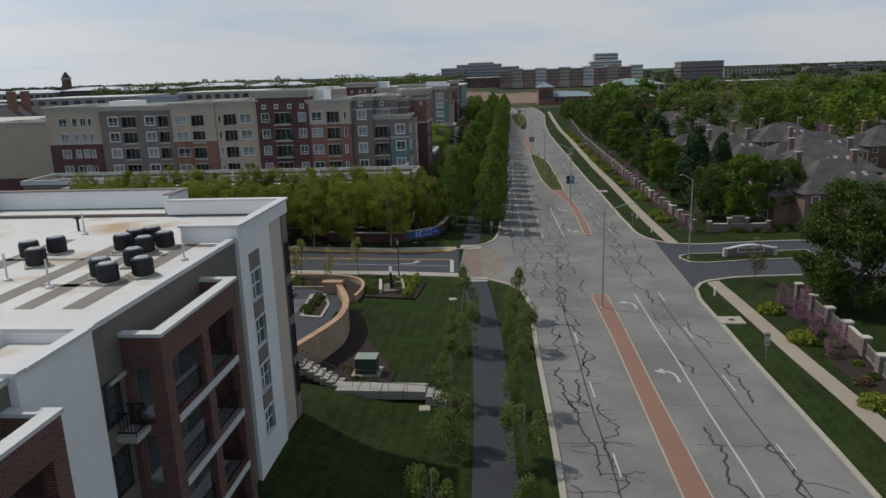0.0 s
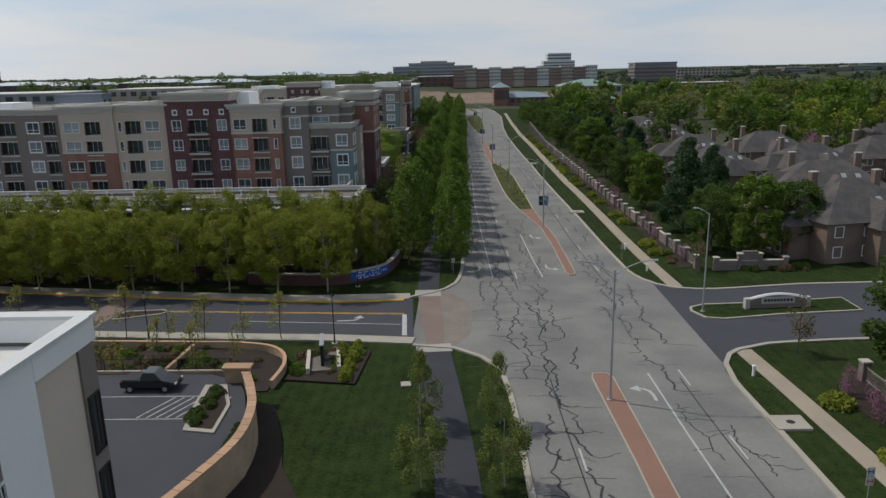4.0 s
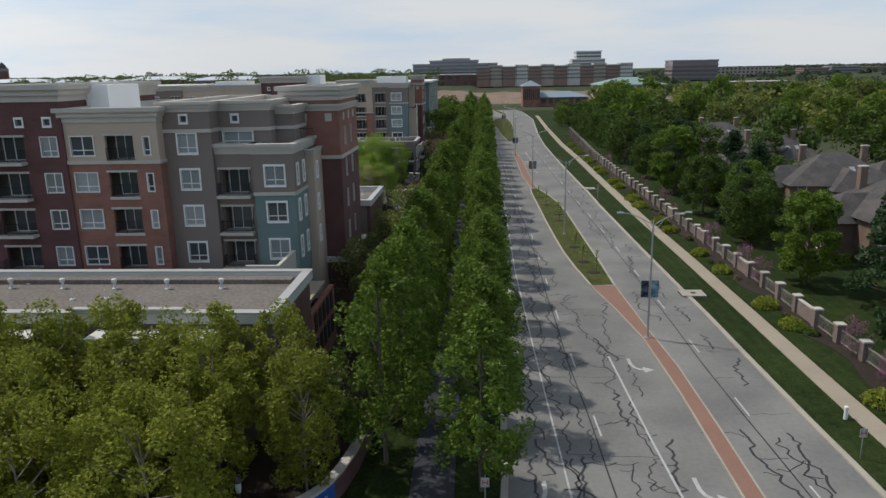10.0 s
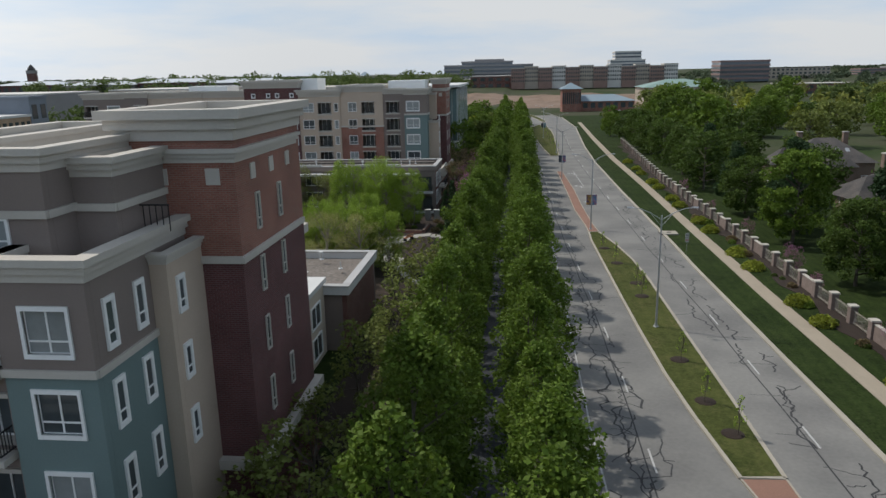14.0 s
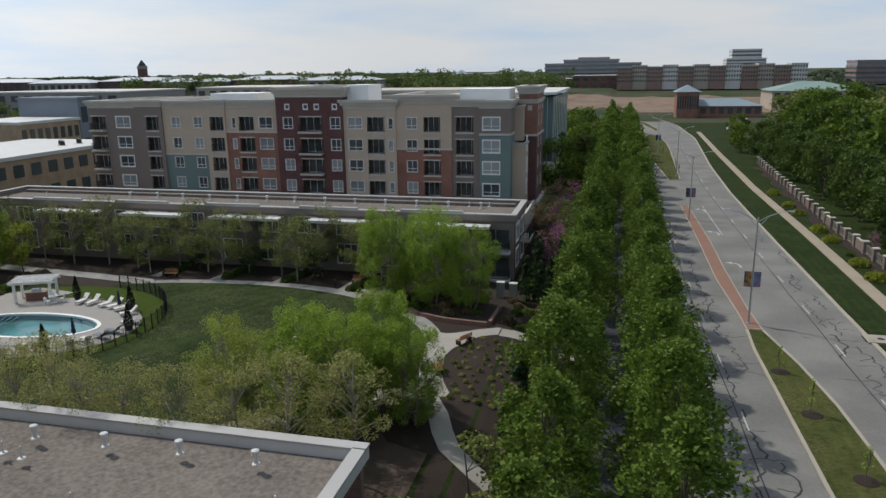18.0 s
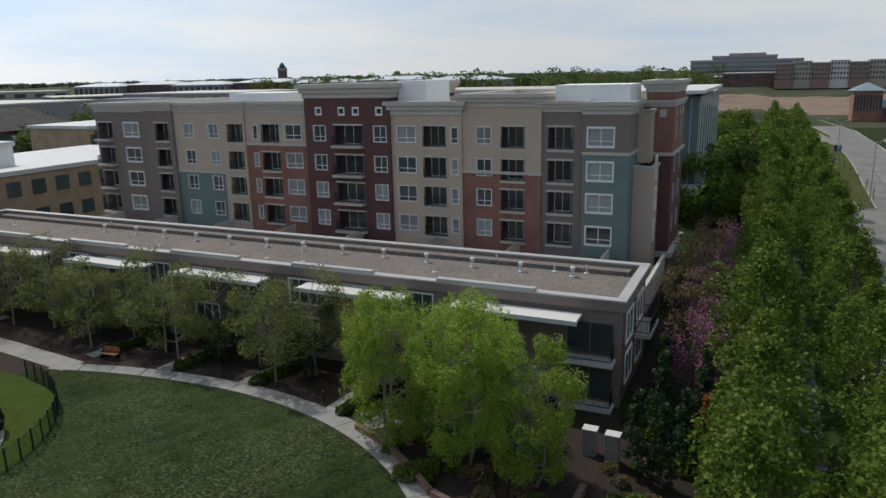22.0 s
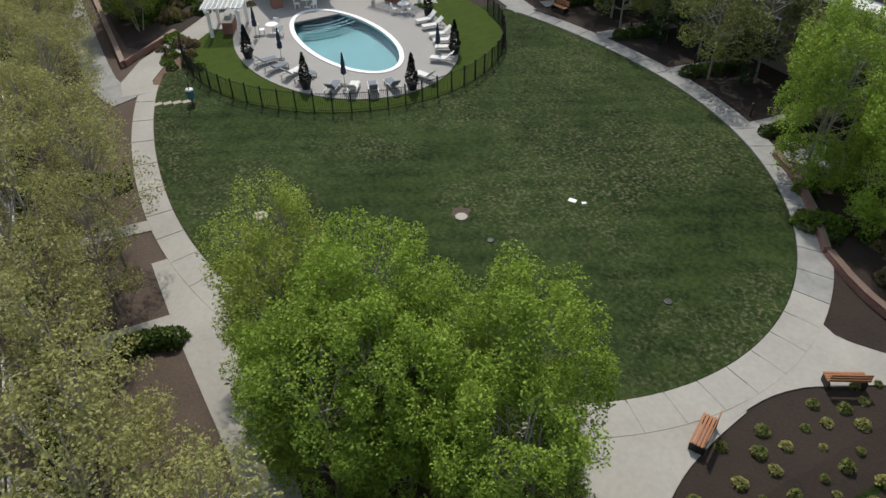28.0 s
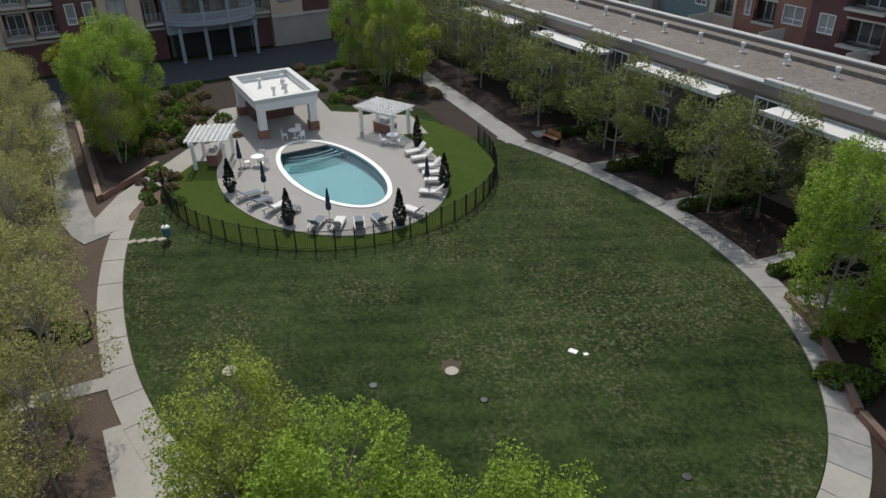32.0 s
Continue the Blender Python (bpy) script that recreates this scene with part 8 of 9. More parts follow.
def house(x, y, w, d, h, rz, rise=4.6, label="brick house with a dark hipped shingle roof"):
    r = thing("house", label, "house", "estate houses", at=(x, y, gz(x, y)), rz=rz)
    part("wall", boxes((-w / 2, w / 2, -d / 2, d / 2, -0.3, h)), HOUSE_BRICK, r)

    def hip(x0, x1, y0, y1, z, up, o=0.55):
        bm = bmesh.new()
        x0, x1, y0, y1 = x0 - o, x1 + o, y0 - o, y1 + o
        base = [bm.verts.new(p) for p in ((x0, y0, z), (x1, y0, z), (x1, y1, z), (x0, y1, z))]
        if x1 - x0 > y1 - y0:
            k = (y1 - y0) / 2
            ra, rb = bm.verts.new((x0 + k, (y0 + y1) / 2, z + up)), bm.verts.new((x1 - k, (y0 + y1) / 2, z + up))
            faces = ((base[0], base[1], rb, ra), (base[1], base[2], rb), (base[2], base[3], ra, rb), (base[3], base[0], ra))
        else:
            k = (x1 - x0) / 2
            ra, rb = bm.verts.new(((x0 + x1) / 2, y0 + k, z + up)), bm.verts.new(((x0 + x1) / 2, y1 - k, z + up))
            faces = ((base[0], base[1], ra), (base[1], base[2], rb, ra), (base[2], base[3], rb), (base[3], base[0], ra, rb))
        for f in faces:
            bm.faces.new(f)
        bm.faces.new(base[::-1])
        return bm
    rf = part("roof", hip(-w / 2, w / 2, -d / 2, d / 2, h, rise), SHINGLE, r)
    part("wing_wall", boxes((-w / 2 - 3.2, -w / 2 - 0.01, -d / 4, d / 4, -0.3, h * 0.86)), HOUSE_BRICK, r)
    part("wing_roof", hip(-w / 2 - 3.2, w * 0.05, -d / 4, d / 4, h * 0.86, rise * 0.72), SHINGLE, r)
    part("front_wall", boxes((-w * 0.15, w * 0.2, -d / 2 - 2.6, -d / 2 - 0.01, -0.3, h * 0.9)), HOUSE_BRICK, r)
    part("front_roof", hip(-w * 0.15, w * 0.2, -d / 2 - 2.6, 0, h * 0.9, rise * 0.7), SHINGLE, r)
    for px, py in ((w * 0.3, d * 0.12), (-w * 0.26, d * 0.2)):
        ch = part("chimney", boxes((px - 0.5, px + 0.5, py - 0.4, py + 0.4, h + 0.5, h + rise + 1.0)), HOUSE_BRICK, rf)
        part("chimney_cap", boxes((px - 0.58, px + 0.58, py - 0.48, py + 0.48, h + rise + 1.0, h + rise + 1.15)), TRIM, r)
    for k, (px, py) in enumerate(((w * 0.1, -d * 0.26), (w * 0.22, -d * 0.26))):
        sk = part("skylight", boxes((-0.4, 0.4, -0.55, 0.55, 0, 0.1)), METAL_GREY, rf)
        sk.matrix_basis = pose(px, py, h + rise * 0.5, math.degrees(math.atan2(rise, d / 2 + 0.5)), 0, 0)
    for z in (0.9, 3.7):
        if z + 1.5 > h:
            continue
        for q in range(4):
            window(r, pose(-w / 2 + 1.2 + q * (w - 3.5) / 3, -d / 2, z), 1.2, 1.4, WHITE, (0.5,), (0.5,), 0.1)
        for q in range(2):
            window(r, pose(-w / 2 - 3.2, d / 4 - 1.6 - 2.0 * q, z * 0.9, 0, 0, -90), 1.2, 1.3, WHITE, (0.5,), (0.5,), 0.1)
    return r


for i, (x, y, w, d, h, rz) in enumerate([(58, 88, 17, 13, 5.6, 12), (66, 112, 19, 13, 5.4, -8), (56, 138, 16, 13, 5.4, 5), (76, 140, 18, 13, 5.4, 14), (60, 166, 17, 13, 5.2, -6), (82, 95, 18, 13, 5.4, 20), (80, 172, 18, 13, 5.2, 4), (62, 198, 17, 12, 5.2, 8), (98, 120, 17, 13, 5.2, -10), (100, 156, 17, 13, 5.2, 8), (64, 240, 16, 12, 5.0, 0), (120, 190, 18, 13, 5.0, 12), (58, 30, 17, 13, 5.6, 6)]):
    house(x, y, w, d, h, rz)


# ---- planting ----
random.seed(5)
street = [tree("street_tree", "leafy green street tree beside the footpath", LEAF_STREET, BARK, 11.2, 1.9, 2.75, "column", 7600, 0.125, 11 + i, 0.15, 84, 0.22) for i in range(3)]
street_far = [tree("street_tree", "leafy green street tree along the far footpath", LEAF_STREET, BARK, 11.2, 1.9, 2.75, "column", 2300, 0.24, 14 + i, 0.15, 34, 0.33) for i in range(2)]
for t in street + street_far:
    t["group"] = "street trees"
spots = [(0.6, 80 + 7.3 * i) for i in range(48)] + [(-5.6, 83 + 7.3 * i) for i in range(47)]
for i, (x, y) in enumerate(spots):
    p = street[i % 3] if y < 250 else street_far[i % 2]
    s = random.uniform(0.88, 1.08) * (1.08 if x < 0 else 1.0)
    if i < 3 or i in (24, 25):
        place(p, x, y, s)
    else:
        plant(p, x + random.uniform(-0.3, 0.3), y + random.uniform(-0.5, 0.5), s)
LEAF_GROVE = leaf_mat("leaf_grove", (0.2, 0.224, 0.026))
grove = [tree("grove_tree", "bright green young tree in a row before the podium", LEAF_GROVE, BARK_PALE, 10.8, 2.4, 3.0, "vase", 10500, 0.108, 31 + i, 0.12, 60, 0.22) for i in range(3)]
front = [tree("grove_tree", "dense yellow-green tree standing in the lawn", LEAF_GROVE, BARK_PALE, 11.2, 2.3, 3.9, "round", 21000, 0.10, 36 + i, 0.14, 74, 0.25) for i in range(2)]
for t in grove + front:
    t["group"] = "grove trees"
k = 0
for row, y in enumerate((78.0, 82.2, 75.6)):
    for i in range(13):
        x = -9.5 - 5.0 * i - (2.0 if row == 1 else 0)
        if row == 2 and x > -14:
            continue
        s = random.uniform(0.85, 1.03)
        if k < 3:
            place(grove[k], x, y, s)
        else:
            plant(grove[k % 3], x + random.uniform(-0.5, 0.5), y + random.uniform(-0.4, 0.4), s * (1.16 if row == 1 else 1.0))
        k += 1


def scatter(protos, spots, smin=0.85, smax=1.1, jitter=0.3, first=True):
    """Sets the first spots with the originals, and copies at the rest."""
    for i, sp in enumerate(spots):
        x, y = sp[0] + random.uniform(-jitter, jitter), sp[1] + random.uniform(-jitter, jitter)
        s = random.uniform(smin, smax) * (sp[2] if len(sp) > 2 else 1)
        if first and i < len(protos):
            place(protos[i], x, y, s, random.uniform(0, 360))
        else:
            plant(protos[i % len(protos)], x, y, s)


scatter(front, [(-15.1 - 6.05 * i, 70.6) for i in range(10)], 0.9, 1.05, 0.25)
# young trees on the near verge
LEAF_VERGE = leaf_mat("leaf_verge", (0.128, 0.16, 0.036))
young = [tree("verge_tree", "small sparse spring tree beside the footpath", LEAF_VERGE, BARK_PALE, 6.2, 0.9, 1.55, "column", 4600, 0.075, 51 + i, 0.06, 16, 0.4) for i in range(2)]
for t in young:
    t["group"] = "verge trees"
scatter(young, [(4.7, 36), (4.9, 27.5), (5.0, 14.5), (4.9, 6.5), (-1.3, 36), (-1.0, 27), (-0.8, 15), (-0.6, 8), (4.9, -3), (-0.6, -2)], 0.85, 1.1)
LEAF_SPARSE = leaf_mat("leaf_sparse", (0.24, 0.23, 0.05))
bare = [tree("young_street_tree", "thin young tree with sparse yellow-green leaves", LEAF_SPARSE, BARK, 4.6, 1.3, 1.0, "column", 420, 0.09, 61 + i, 0.05, 14, 0.4) for i in range(2)]
scatter(bare, [(-20.9, 54.3), (-16.5, 54.2), (-25.6, 54.6), (-24.2, 53.3), (-28.2, 53.6), (-33.5, 55.0), (-36.4, 55.0), (-45, 56), (-19.6, 47.6), (-27.5, 49.0), (-31.5, 46.4), (-22.5, 46.0), (-29.6, 44.6)], 0.85, 1.15)
island_tree = [tree("entrance_tree", "thin young tree by the estate entrance", LEAF_BROWN, BARK, 5.4, 1.0, 1.1, "column", 700, 0.1, 63, 0.06, 14, 0.4)]
scatter(island_tree, [(33.6, 49.4), (33.2, 77.4)], 0.95, 1.05)

LEAF_SCRUB = leaf_mat("leaf_scrub", (0.153, 0.182, 0.045))
# garden behind the sign wall
scrub = [tree("ornamental_tree", "low olive-brown ornamental tree with thin leaves", LEAF_SCRUB, BARK, 5.0, 0.8, 2.0, "round", 1500, 0.11, 71 + i, 0.07, 16, 0.4, 14, 3) for i in range(2)]
scatter(scrub, [(-11, 80), (-9, 84), (-9.4, 100), (-10, 108), (-8.8, 114), (-11.4, 117), (-9.6, 121), (-11.2, 125), (-9.2, 128), (-10.2, 134), (-12, 137, 0.8), (-10, 141), (-8.6, 145), (-9, 150), (-8.4, 110), (-11.6, 111), (-10, 208), (-8.6, 214), (-11, 224)], 0.8, 1.25)
redbud = [tree("redbud_tree", "redbud tree in pink-purple blossom", BLOSSOM, BARK, 6.0, 1.0, 2.3, "vase", 1500, 0.10, 75 + i, 0.09, 18, 0.36, 16, 2) for i in range(2)]
for t in redbud:
    t["group"] = "redbud trees"
scatter(redbud, [(-10.2, 202), (-8.8, 207), (-9.6, 228), (-9.2, 236), (-10.4, 214.5, 1.6), (-9.4, 219.5, 1.4)] + [(32.6, y) for y in (83, 96, 101, 122, 128, 140, 144, 160, 168, 186, 205, 226)] + [(33.6, y) for y in (26, 31, 35, 40, 12, 5)], 0.5, 0.8)
for ob in scene.objects:
    if ob.name.startswith("redbud_tree") and -12 < ob.location.x < 0:
        ob.scale = (1.0, 1.0, 1.0)
conif = [tree("conifer", "dark narrow conifer beside the building", NEEDLE, BARK, 6.4, 0.3, 1.25, "cone", 2400, 0.13, 81, 0.1, 40, 0.3), tree("rust_conifer", "narrow conifer turning rusty orange", LEAF_RUST, BARK, 5.0, 0.3, 0.9, "cone", 1500, 0.12, 82, 0.08, 30, 0.3)]
scatter(conif[:1], [(-11.2, 194.5), (-9.6, 192.4), (-11.6, 189.6), (-8.6, 163.5), (-10.2, 189.0), (-8.8, 197.4), (-8.4, 156.0), (-11.6, 199)], 0.85, 1.1)
scatter(conif[1:], [(-8.2, 193.2)], 1, 1)

russet = [tree("russet_tree", "thin tree in reddish-brown spring leaf beside the building", LEAF_BROWN, BARK, 7.4, 1.4, 2.4, "round", 2600, 0.11, 88, 0.1, 30, 0.32)]
scatter(russet, [(-11.8, 209.0), (-12.2, 221.0, 1.1), (-11.0, 232.0), (-10.8, 110.5, 0.7), (-9.8, 101.5, 0.6)], 0.95, 1.05)

# courtyard trees
bright = [tree("courtyard_tree", "bright green multi-stemmed birch in the courtyard", LEAF_BRIGHT, BARK_PALE, 9.6, 0.9, 3.7, "vase", 34000, 0.064, 91 + i, 0.10, 120, 0.17, 26, 3) for i in range(3)]
for t in bright:
    t["group"] = "courtyard trees"
scatter(bright, [(-23.4, 159.6, 0.92), (-20.4, 157.0, 0.84), (-18.7, 163.0, 0.90), (-26.4, 187.2, 1.14), (-21.0, 186.6, 1.16), (-16.8, 185.8, 0.96), (-76.0, 160.0, 1.2), (-72.4, 158.2, 1.15), (-82.5, 184.6, 1.15), (-79.0, 187.4, 1.1), (-22.6, 191.0), (-19.8, 158.9, 0.92), (-16.0, 160.8, 0.88), (-21.0, 161.2, 0.88), (-22.4, 156.4, 0.80)], 0.97, 1.03, 0.15)
LEAF_OLIVE = leaf_mat("leaf_olive", (0.258, 0.312, 0.055))
olive = [tree("olive_birch", "yellow-green birch with thin open crown", LEAF_OLIVE, BARK_PALE, 9.6, 2.4, 3.6, "vase", 16000, 0.064, 95, 0.09, 110, 0.17, 26, 3)]
scatter(olive, [(-28.2, 157.4, 0.84), (-25.8, 157.0, 0.92), (-76.6, 184.8, 0.9), (-69.0, 158.0, 0.8)], 0.97, 1.03, 0.15)
yel = [tree("yellow_tree", "small yellow-green tree by the walk", LEAF_YELLOW, BARK, 6.6, 1.5, 2.2, "round", 2600, 0.13, 97, 0.09, 22, 0.36)]
scatter(yel, [(-74.5, 187.6), (-89.0, 190.5), (-86.0, 156.8)], 0.9, 1.1)
spring = [tree("spring_tree", "tree in pale spring leaf before the wing", LEAF_SPRING, BARK_PALE, 8.4, 1.8, 2.6, "round", 5600, 0.060, 101 + i, 0.11, 36, 0.30, 34) for i in range(3)]
for t in spring:
    t["group"] = "spring trees"
scatter(spring, [(-37.5 - 5.2 * i, 151.8) for i in range(8)] + [(-32.0 - 5.6 * i, 149.6 + 0.15 * i) for i in range(9)] + [(-66, 152.4), (-72, 152.6), (-78, 152.4), (-30.4, 149.6, 0.9), (-33.8, 151.6, 0.85), (-27.0, 149.7, 0.95), (-23.4, 149.9), (-20.0, 150.3), (-17.4, 152.6, 0.9), (-25.2, 150.8, 0.8)], 0.92, 1.12, 0.5)
LEAF_NORTH = leaf_mat("leaf_grey_green", (0.177, 0.198, 0.056))
dusk = [tree("wing_tree", "thin-leaved tree in the planting before the podium", LEAF_NORTH, BARK_PALE, 7.8, 1.9, 2.6, "round", 4200, 0.085, 111 + i, 0.1, 30, 0.33, 28) for i in range(3)]
for t in dusk:
    t["group"] = "wing trees"
scatter(dusk, [(-32.0 - 4.9 * i, 193.4 + 0.5 * (i % 2)) for i in range(12)] + [(-29.5 - 9.8 * i, 191.6) for i in range(4)], 0.92, 1.1, 0.4)

# clipped shrubs, hedges and bushes
def shrub(name, label, material, h, r, leaves, size, seed, flatness=0.8):
    rg = np.random.default_rng(seed)
    d = rg.normal(size=(leaves, 3))
    d /= np.linalg.norm(d, axis=1)[:, None]
    d *= (r * rg.uniform(0.55, 1.0, leaves) ** 0.4)[:, None]
    d *= (1 + 0.12 * np.sin(d[:, 0] * 7) * np.cos(d[:, 1] * 6))[:, None]
    d[:, 2] = np.abs(d[:, 2]) * h / r * flatness + 0.05
    root = new(name, leaves_mesh(name, d, size, material, rg))
    return tagged(root, label, "shrub", "shrubs")


gold = [shrub("golden_shrub", "round yellow-green clipped shrub in the mulch", LEAF_YELLOW, 1.2, 1.25, 900, 0.12, 121)]
scatter(gold, [(30.4 - (0.0 if y < 110 else min(1.6, (y - 110) * 0.03)), y) for y in (86.8, 92.1, 108, 114.3, 127.3, 135.8, 149.6, 156, 170, 177, 191, 198, 212, 219, 233, 240, 254, 262, 276)] + [(31.9, 30), (32.0, 16), (31.8, 38.5), (32.6, 2)], 0.9, 1.1, 0.2)
dark_sh = [shrub("dark_shrub", "dark low shrub in the planting bed", LEAF_DARK, 0.9, 0.7, 420, 0.1, 123), shrub("brown_shrub", "brownish dry shrub in the planting bed", LEAF_BROWN, 0.8, 0.7, 420, 0.1, 124), shrub("green_shrub", "mid-green leafy shrub in the planting bed", LEAF_STREET, 0.8, 0.75, 420, 0.1, 125)]
rs = random.Random(9)
spots = []
for i in range(96):
    spots.append((rs.uniform(-39, -17.2), rs.uniform(43.0, 52.0)))
for i in range(16):
    spots.append((rs.uniform(-13.6, -8.0), rs.uniform(44.0, 50.8)))
for i in range(14):
    spots.append((rs.uniform(-13.2, -6.8), rs.uniform(19.4, 23.0), 0.6))
for i in range(30):
    y = rs.uniform(80, 240)
    spots.append((lerp(FX, y) - rs.uniform(1.2, 2.6), y))
for i in range(12):
    spots.append((rs.uniform(33, 34.6), rs.uniform(0, 42)))
for i in range(110):
    spots.append((rs.uniform(-88, -69.5), rs.uniform(158, 168) if i % 2 else rs.uniform(178, 188)))
for i in range(26):
    spots.append((rs.uniform(-13.5, -9), rs.uniform(181, 200)))
for i in range(16):
    spots.append((rs.uniform(39, 48), rs.uniform(77, 79)))
for i in range(34):
    spots.append((rs.uniform(-26, -15), rs.uniform(183.5, 190)))
for i in range(14):
    spots.append((-58.6 - rs.uniform(0, 7), 158.0 + rs.uniform(0.4, 3.4)))
for i in range(40):
    spots.append((rs.uniform(-86, -70), rs.uniform(157, 166), 1.5))
scatter(dark_sh, spots, 0.7, 1.25, 0.1)
for i in range(12):
    plant(dark_sh[0], -16.9 - rs.uniform(0, 1.2), 32.2 + 0.5 * i, rs.uniform(0.7, 1.0), z=2.13)
for i in range(14):
    y = 21.0 + 0.85 * i
    plant(dark_sh[0], lerp([(19.8, -15.7), (23.2, -14.5), (28.2, -13.2), (32.9, -13.5), (39.6, -16)], y) - 0.9, y, rs.uniform(0.5, 0.75), z=2.0)
tufts = [shrub("grass_tuft", "small grey-green perennial clump in dark mulch", LEAF_NORTH, 0.5, 0.38, 160, 0.09, 131), shrub("pale_tuft", "small pale perennial clump in dark mulch", LEAF_SPRING, 0.45, 0.36, 160, 0.09, 132)]
spots = [(-15.6 + 1.1 * i + 0.5 * (j % 2), 165.0 + 1.15 * j) for j in range(12) for i in range(8) if not (i == 0 and j < 4)]
scatter(tufts, spots, 0.5, 0.95, 0.3)
golden_hedge = [shrub("forsythia_hedge", "yellow-green forsythia hedge by the lawn", LEAF_YELLOW, 1.5, 0.75, 800, 0.085, 141)]
scatter(golden_hedge, [(-8.3 - 0.2 * (i % 3), 43.6 + 0.8 * i) for i in range(11)] + [(-9.7, 46.0 + 0.85 * i) for i in range(7)], 0.75, 1.0, 0.2)
hedge = [shrub("clipped_hedge", "dark clipped hedge along a mulch bed", LEAF_DARK, 0.8, 0.6, 420, 0.09, 151)]
scatter(hedge, [(x + 1.1 + 0.2 * k, 191.0 + 0.9 * k - max(0, x + 40) * 0.25) for x in (-57.2, -49.1, -41.2, -32.6) for k in range(5)] + [(-31 - 0.2 * k, 153.2 - 0.6 * k) for k in range(4)] + [(-45 - 0.4 * k, 153.0 - 0.6 * k) for k in range(4)], 0.9, 1.1, 0.1)
for i, x in enumerate((-45.6, -37.6, -29.6, -53.2, -62)):
    if i == 0:
        bigsh = tree("dark_evergreen", "dark rounded evergreen against the building", NEEDLE, BARK, 3.6, 0.2, 1.3, "round", 1500, 0.12, 161, 0.08, 22, 0.4)
        place(bigsh, x, 193.6)
    else:
        plant(bigsh, x, 193.6, random.uniform(0.9, 1.1))

# large trees on the east side
elder = tree("large_tree", "very large dense green tree behind the estate fence", LEAF_DARK, BARK, 12.8, 1.0, 6.0, "round", 30000, 0.175, 170, 0.34, 150, 0.2, 30)
elder["group"] = "large trees"
place(elder, 41.6, 40.2, 1.04)
big = [tree("large_tree", "large dark green spreading tree behind the fence", m, BARK, 12.0, 1.4, r, "round", 12500, 0.19, 171 + i, 0.28, 90, 0.22, 24) for i, (m, r) in enumerate(((LEAF_DARK, 5.3), (LEAF_STREET, 4.4), (LEAF_DARK, 4.8)))]
for t in big:
    t["group"] = "large trees"
scatter(big, [(39.0, 89.0, 0.82), (43.6, 83.0, 0.95), (49.0, 86.5, 0.9), (43.4, 96.0, 0.9)] + [(37.8 + 3.2 * (i % 2), 122 + 10.4 * i, (1.0, 0.78, 1.12, 0.86)[i % 4]) for i in range(10)], 0.9, 1.08, 0.8)
big_far = [tree("large_tree", "large dark green tree further along the fence", LEAF_DARK, BARK, 12.0, 1.4, 5.4, "round", 3600, 0.3, 177 + i, 0.28, 46, 0.29, 14) for i in range(2)]
scatter(big_far, [(37.8 + 2.2 * (i % 2), 232 + 10.5 * i, 0.95) for i in range(11)] + [(54 + 4 * (i % 2), 170 + 23 * i, 0.9) for i in range(7)], 0.9, 1.08, 0.8)
pines = [tree("pine_tree", "dark pine tree with layered branches", NEEDLE, BARK, 12.5, 0.8, 4.2, "cone", 7500, 0.22, 181, 0.24, 60, 0.24, 30)]
scatter(pines, [(38.2, 100.5), (42.5, 113), (44.5, 104, 0.9), (45.5, 28, 0.7), (46, 175), (50, 122, 0.85), (38.6, 148, 0.8), (40.4, 192), (45.5, 203, 0.9), (39.5, 216, 0.85), (44, 157, 0.95), (41, 243, 0.9)], 0.95, 1.05)
wood = [tree("estate_tree", "broad green tree among the houses", m, BARK, 11.0, 1.6, 5.2, "round", 1700, 0.42, 191 + i, 0.25, 36, 0.32, 12) for i, m in enumerate((LEAF_STREET, LEAF_YELLOW, LEAF_DARK, LEAF_SCRUB, LEAF_STREET))]
for t in wood:
    t["group"] = "estate trees"
rs = random.Random(21)
spots = []
for i in range(165):
    x = rs.uniform(52, 260)
    y = rs.uniform(70, 470)
    if x < 105 and y < 270 and rs.random() < 0.85:
        continue
    if y < 70 + (x - 52) * 0.9 - 40:
        continue
    spots.append((x, y))
scatter(wood, spots, 0.8, 1.35, 0)
plant(redbud[0], 84, 152, 1.7)
scatter(wood, [(-2 - rs.uniform(6, 18), 262 + 9 * i) for i in range(14)] + [(-100 - rs.uniform(0, 20), 60 + 8 * i) for i in range(6)] + [(-92 + rs.uniform(-4, 4), 100 + 4 * i, 0.7) for i in range(4)] + [(rs.uniform(34, 60), rs.uniform(330, 400), 0.7) for i in range(8)], 0.7, 0.95, 0, False)
# thin saplings in the medians
sap = [tree("sapling", "thin sapling staked in the median", LEAF_BRIGHT, BARK, 2.8, 0.8, 0.4, "column", 140, 0.07, 201, 0.03, 8, 0.4)]
scatter(sap, [(13.6, 132), (13.4, 140), (13.2, 158), (13.4, 163), (12.3, 172), (11.6, 180), (11.6, 300), (11.4, 310), (11.2, 322), (10.6, 335), (10.4, 345), (10.0, 356), (14.2, 127)], 0.8, 1.1)
for x, y in ((13.6, 132), (13.4, 140), (13.2, 158), (13.4, 163), (12.3, 172), (11.6, 180), (14.2, 127)):
    bm = bmesh.new()
    lathe(bm, ((0.85, -0.02), (0.7, 0.05), (0.3, 0.09), (0.02, 0.10)), 11)
    ring = part("mulch_ring", bm, MULCH)
    ring.location = (x, y, gz(x, y) + 0.14)
    tagged(ring, "ring of dark bark mulch round a sapling", "mulch", "mulch rings")


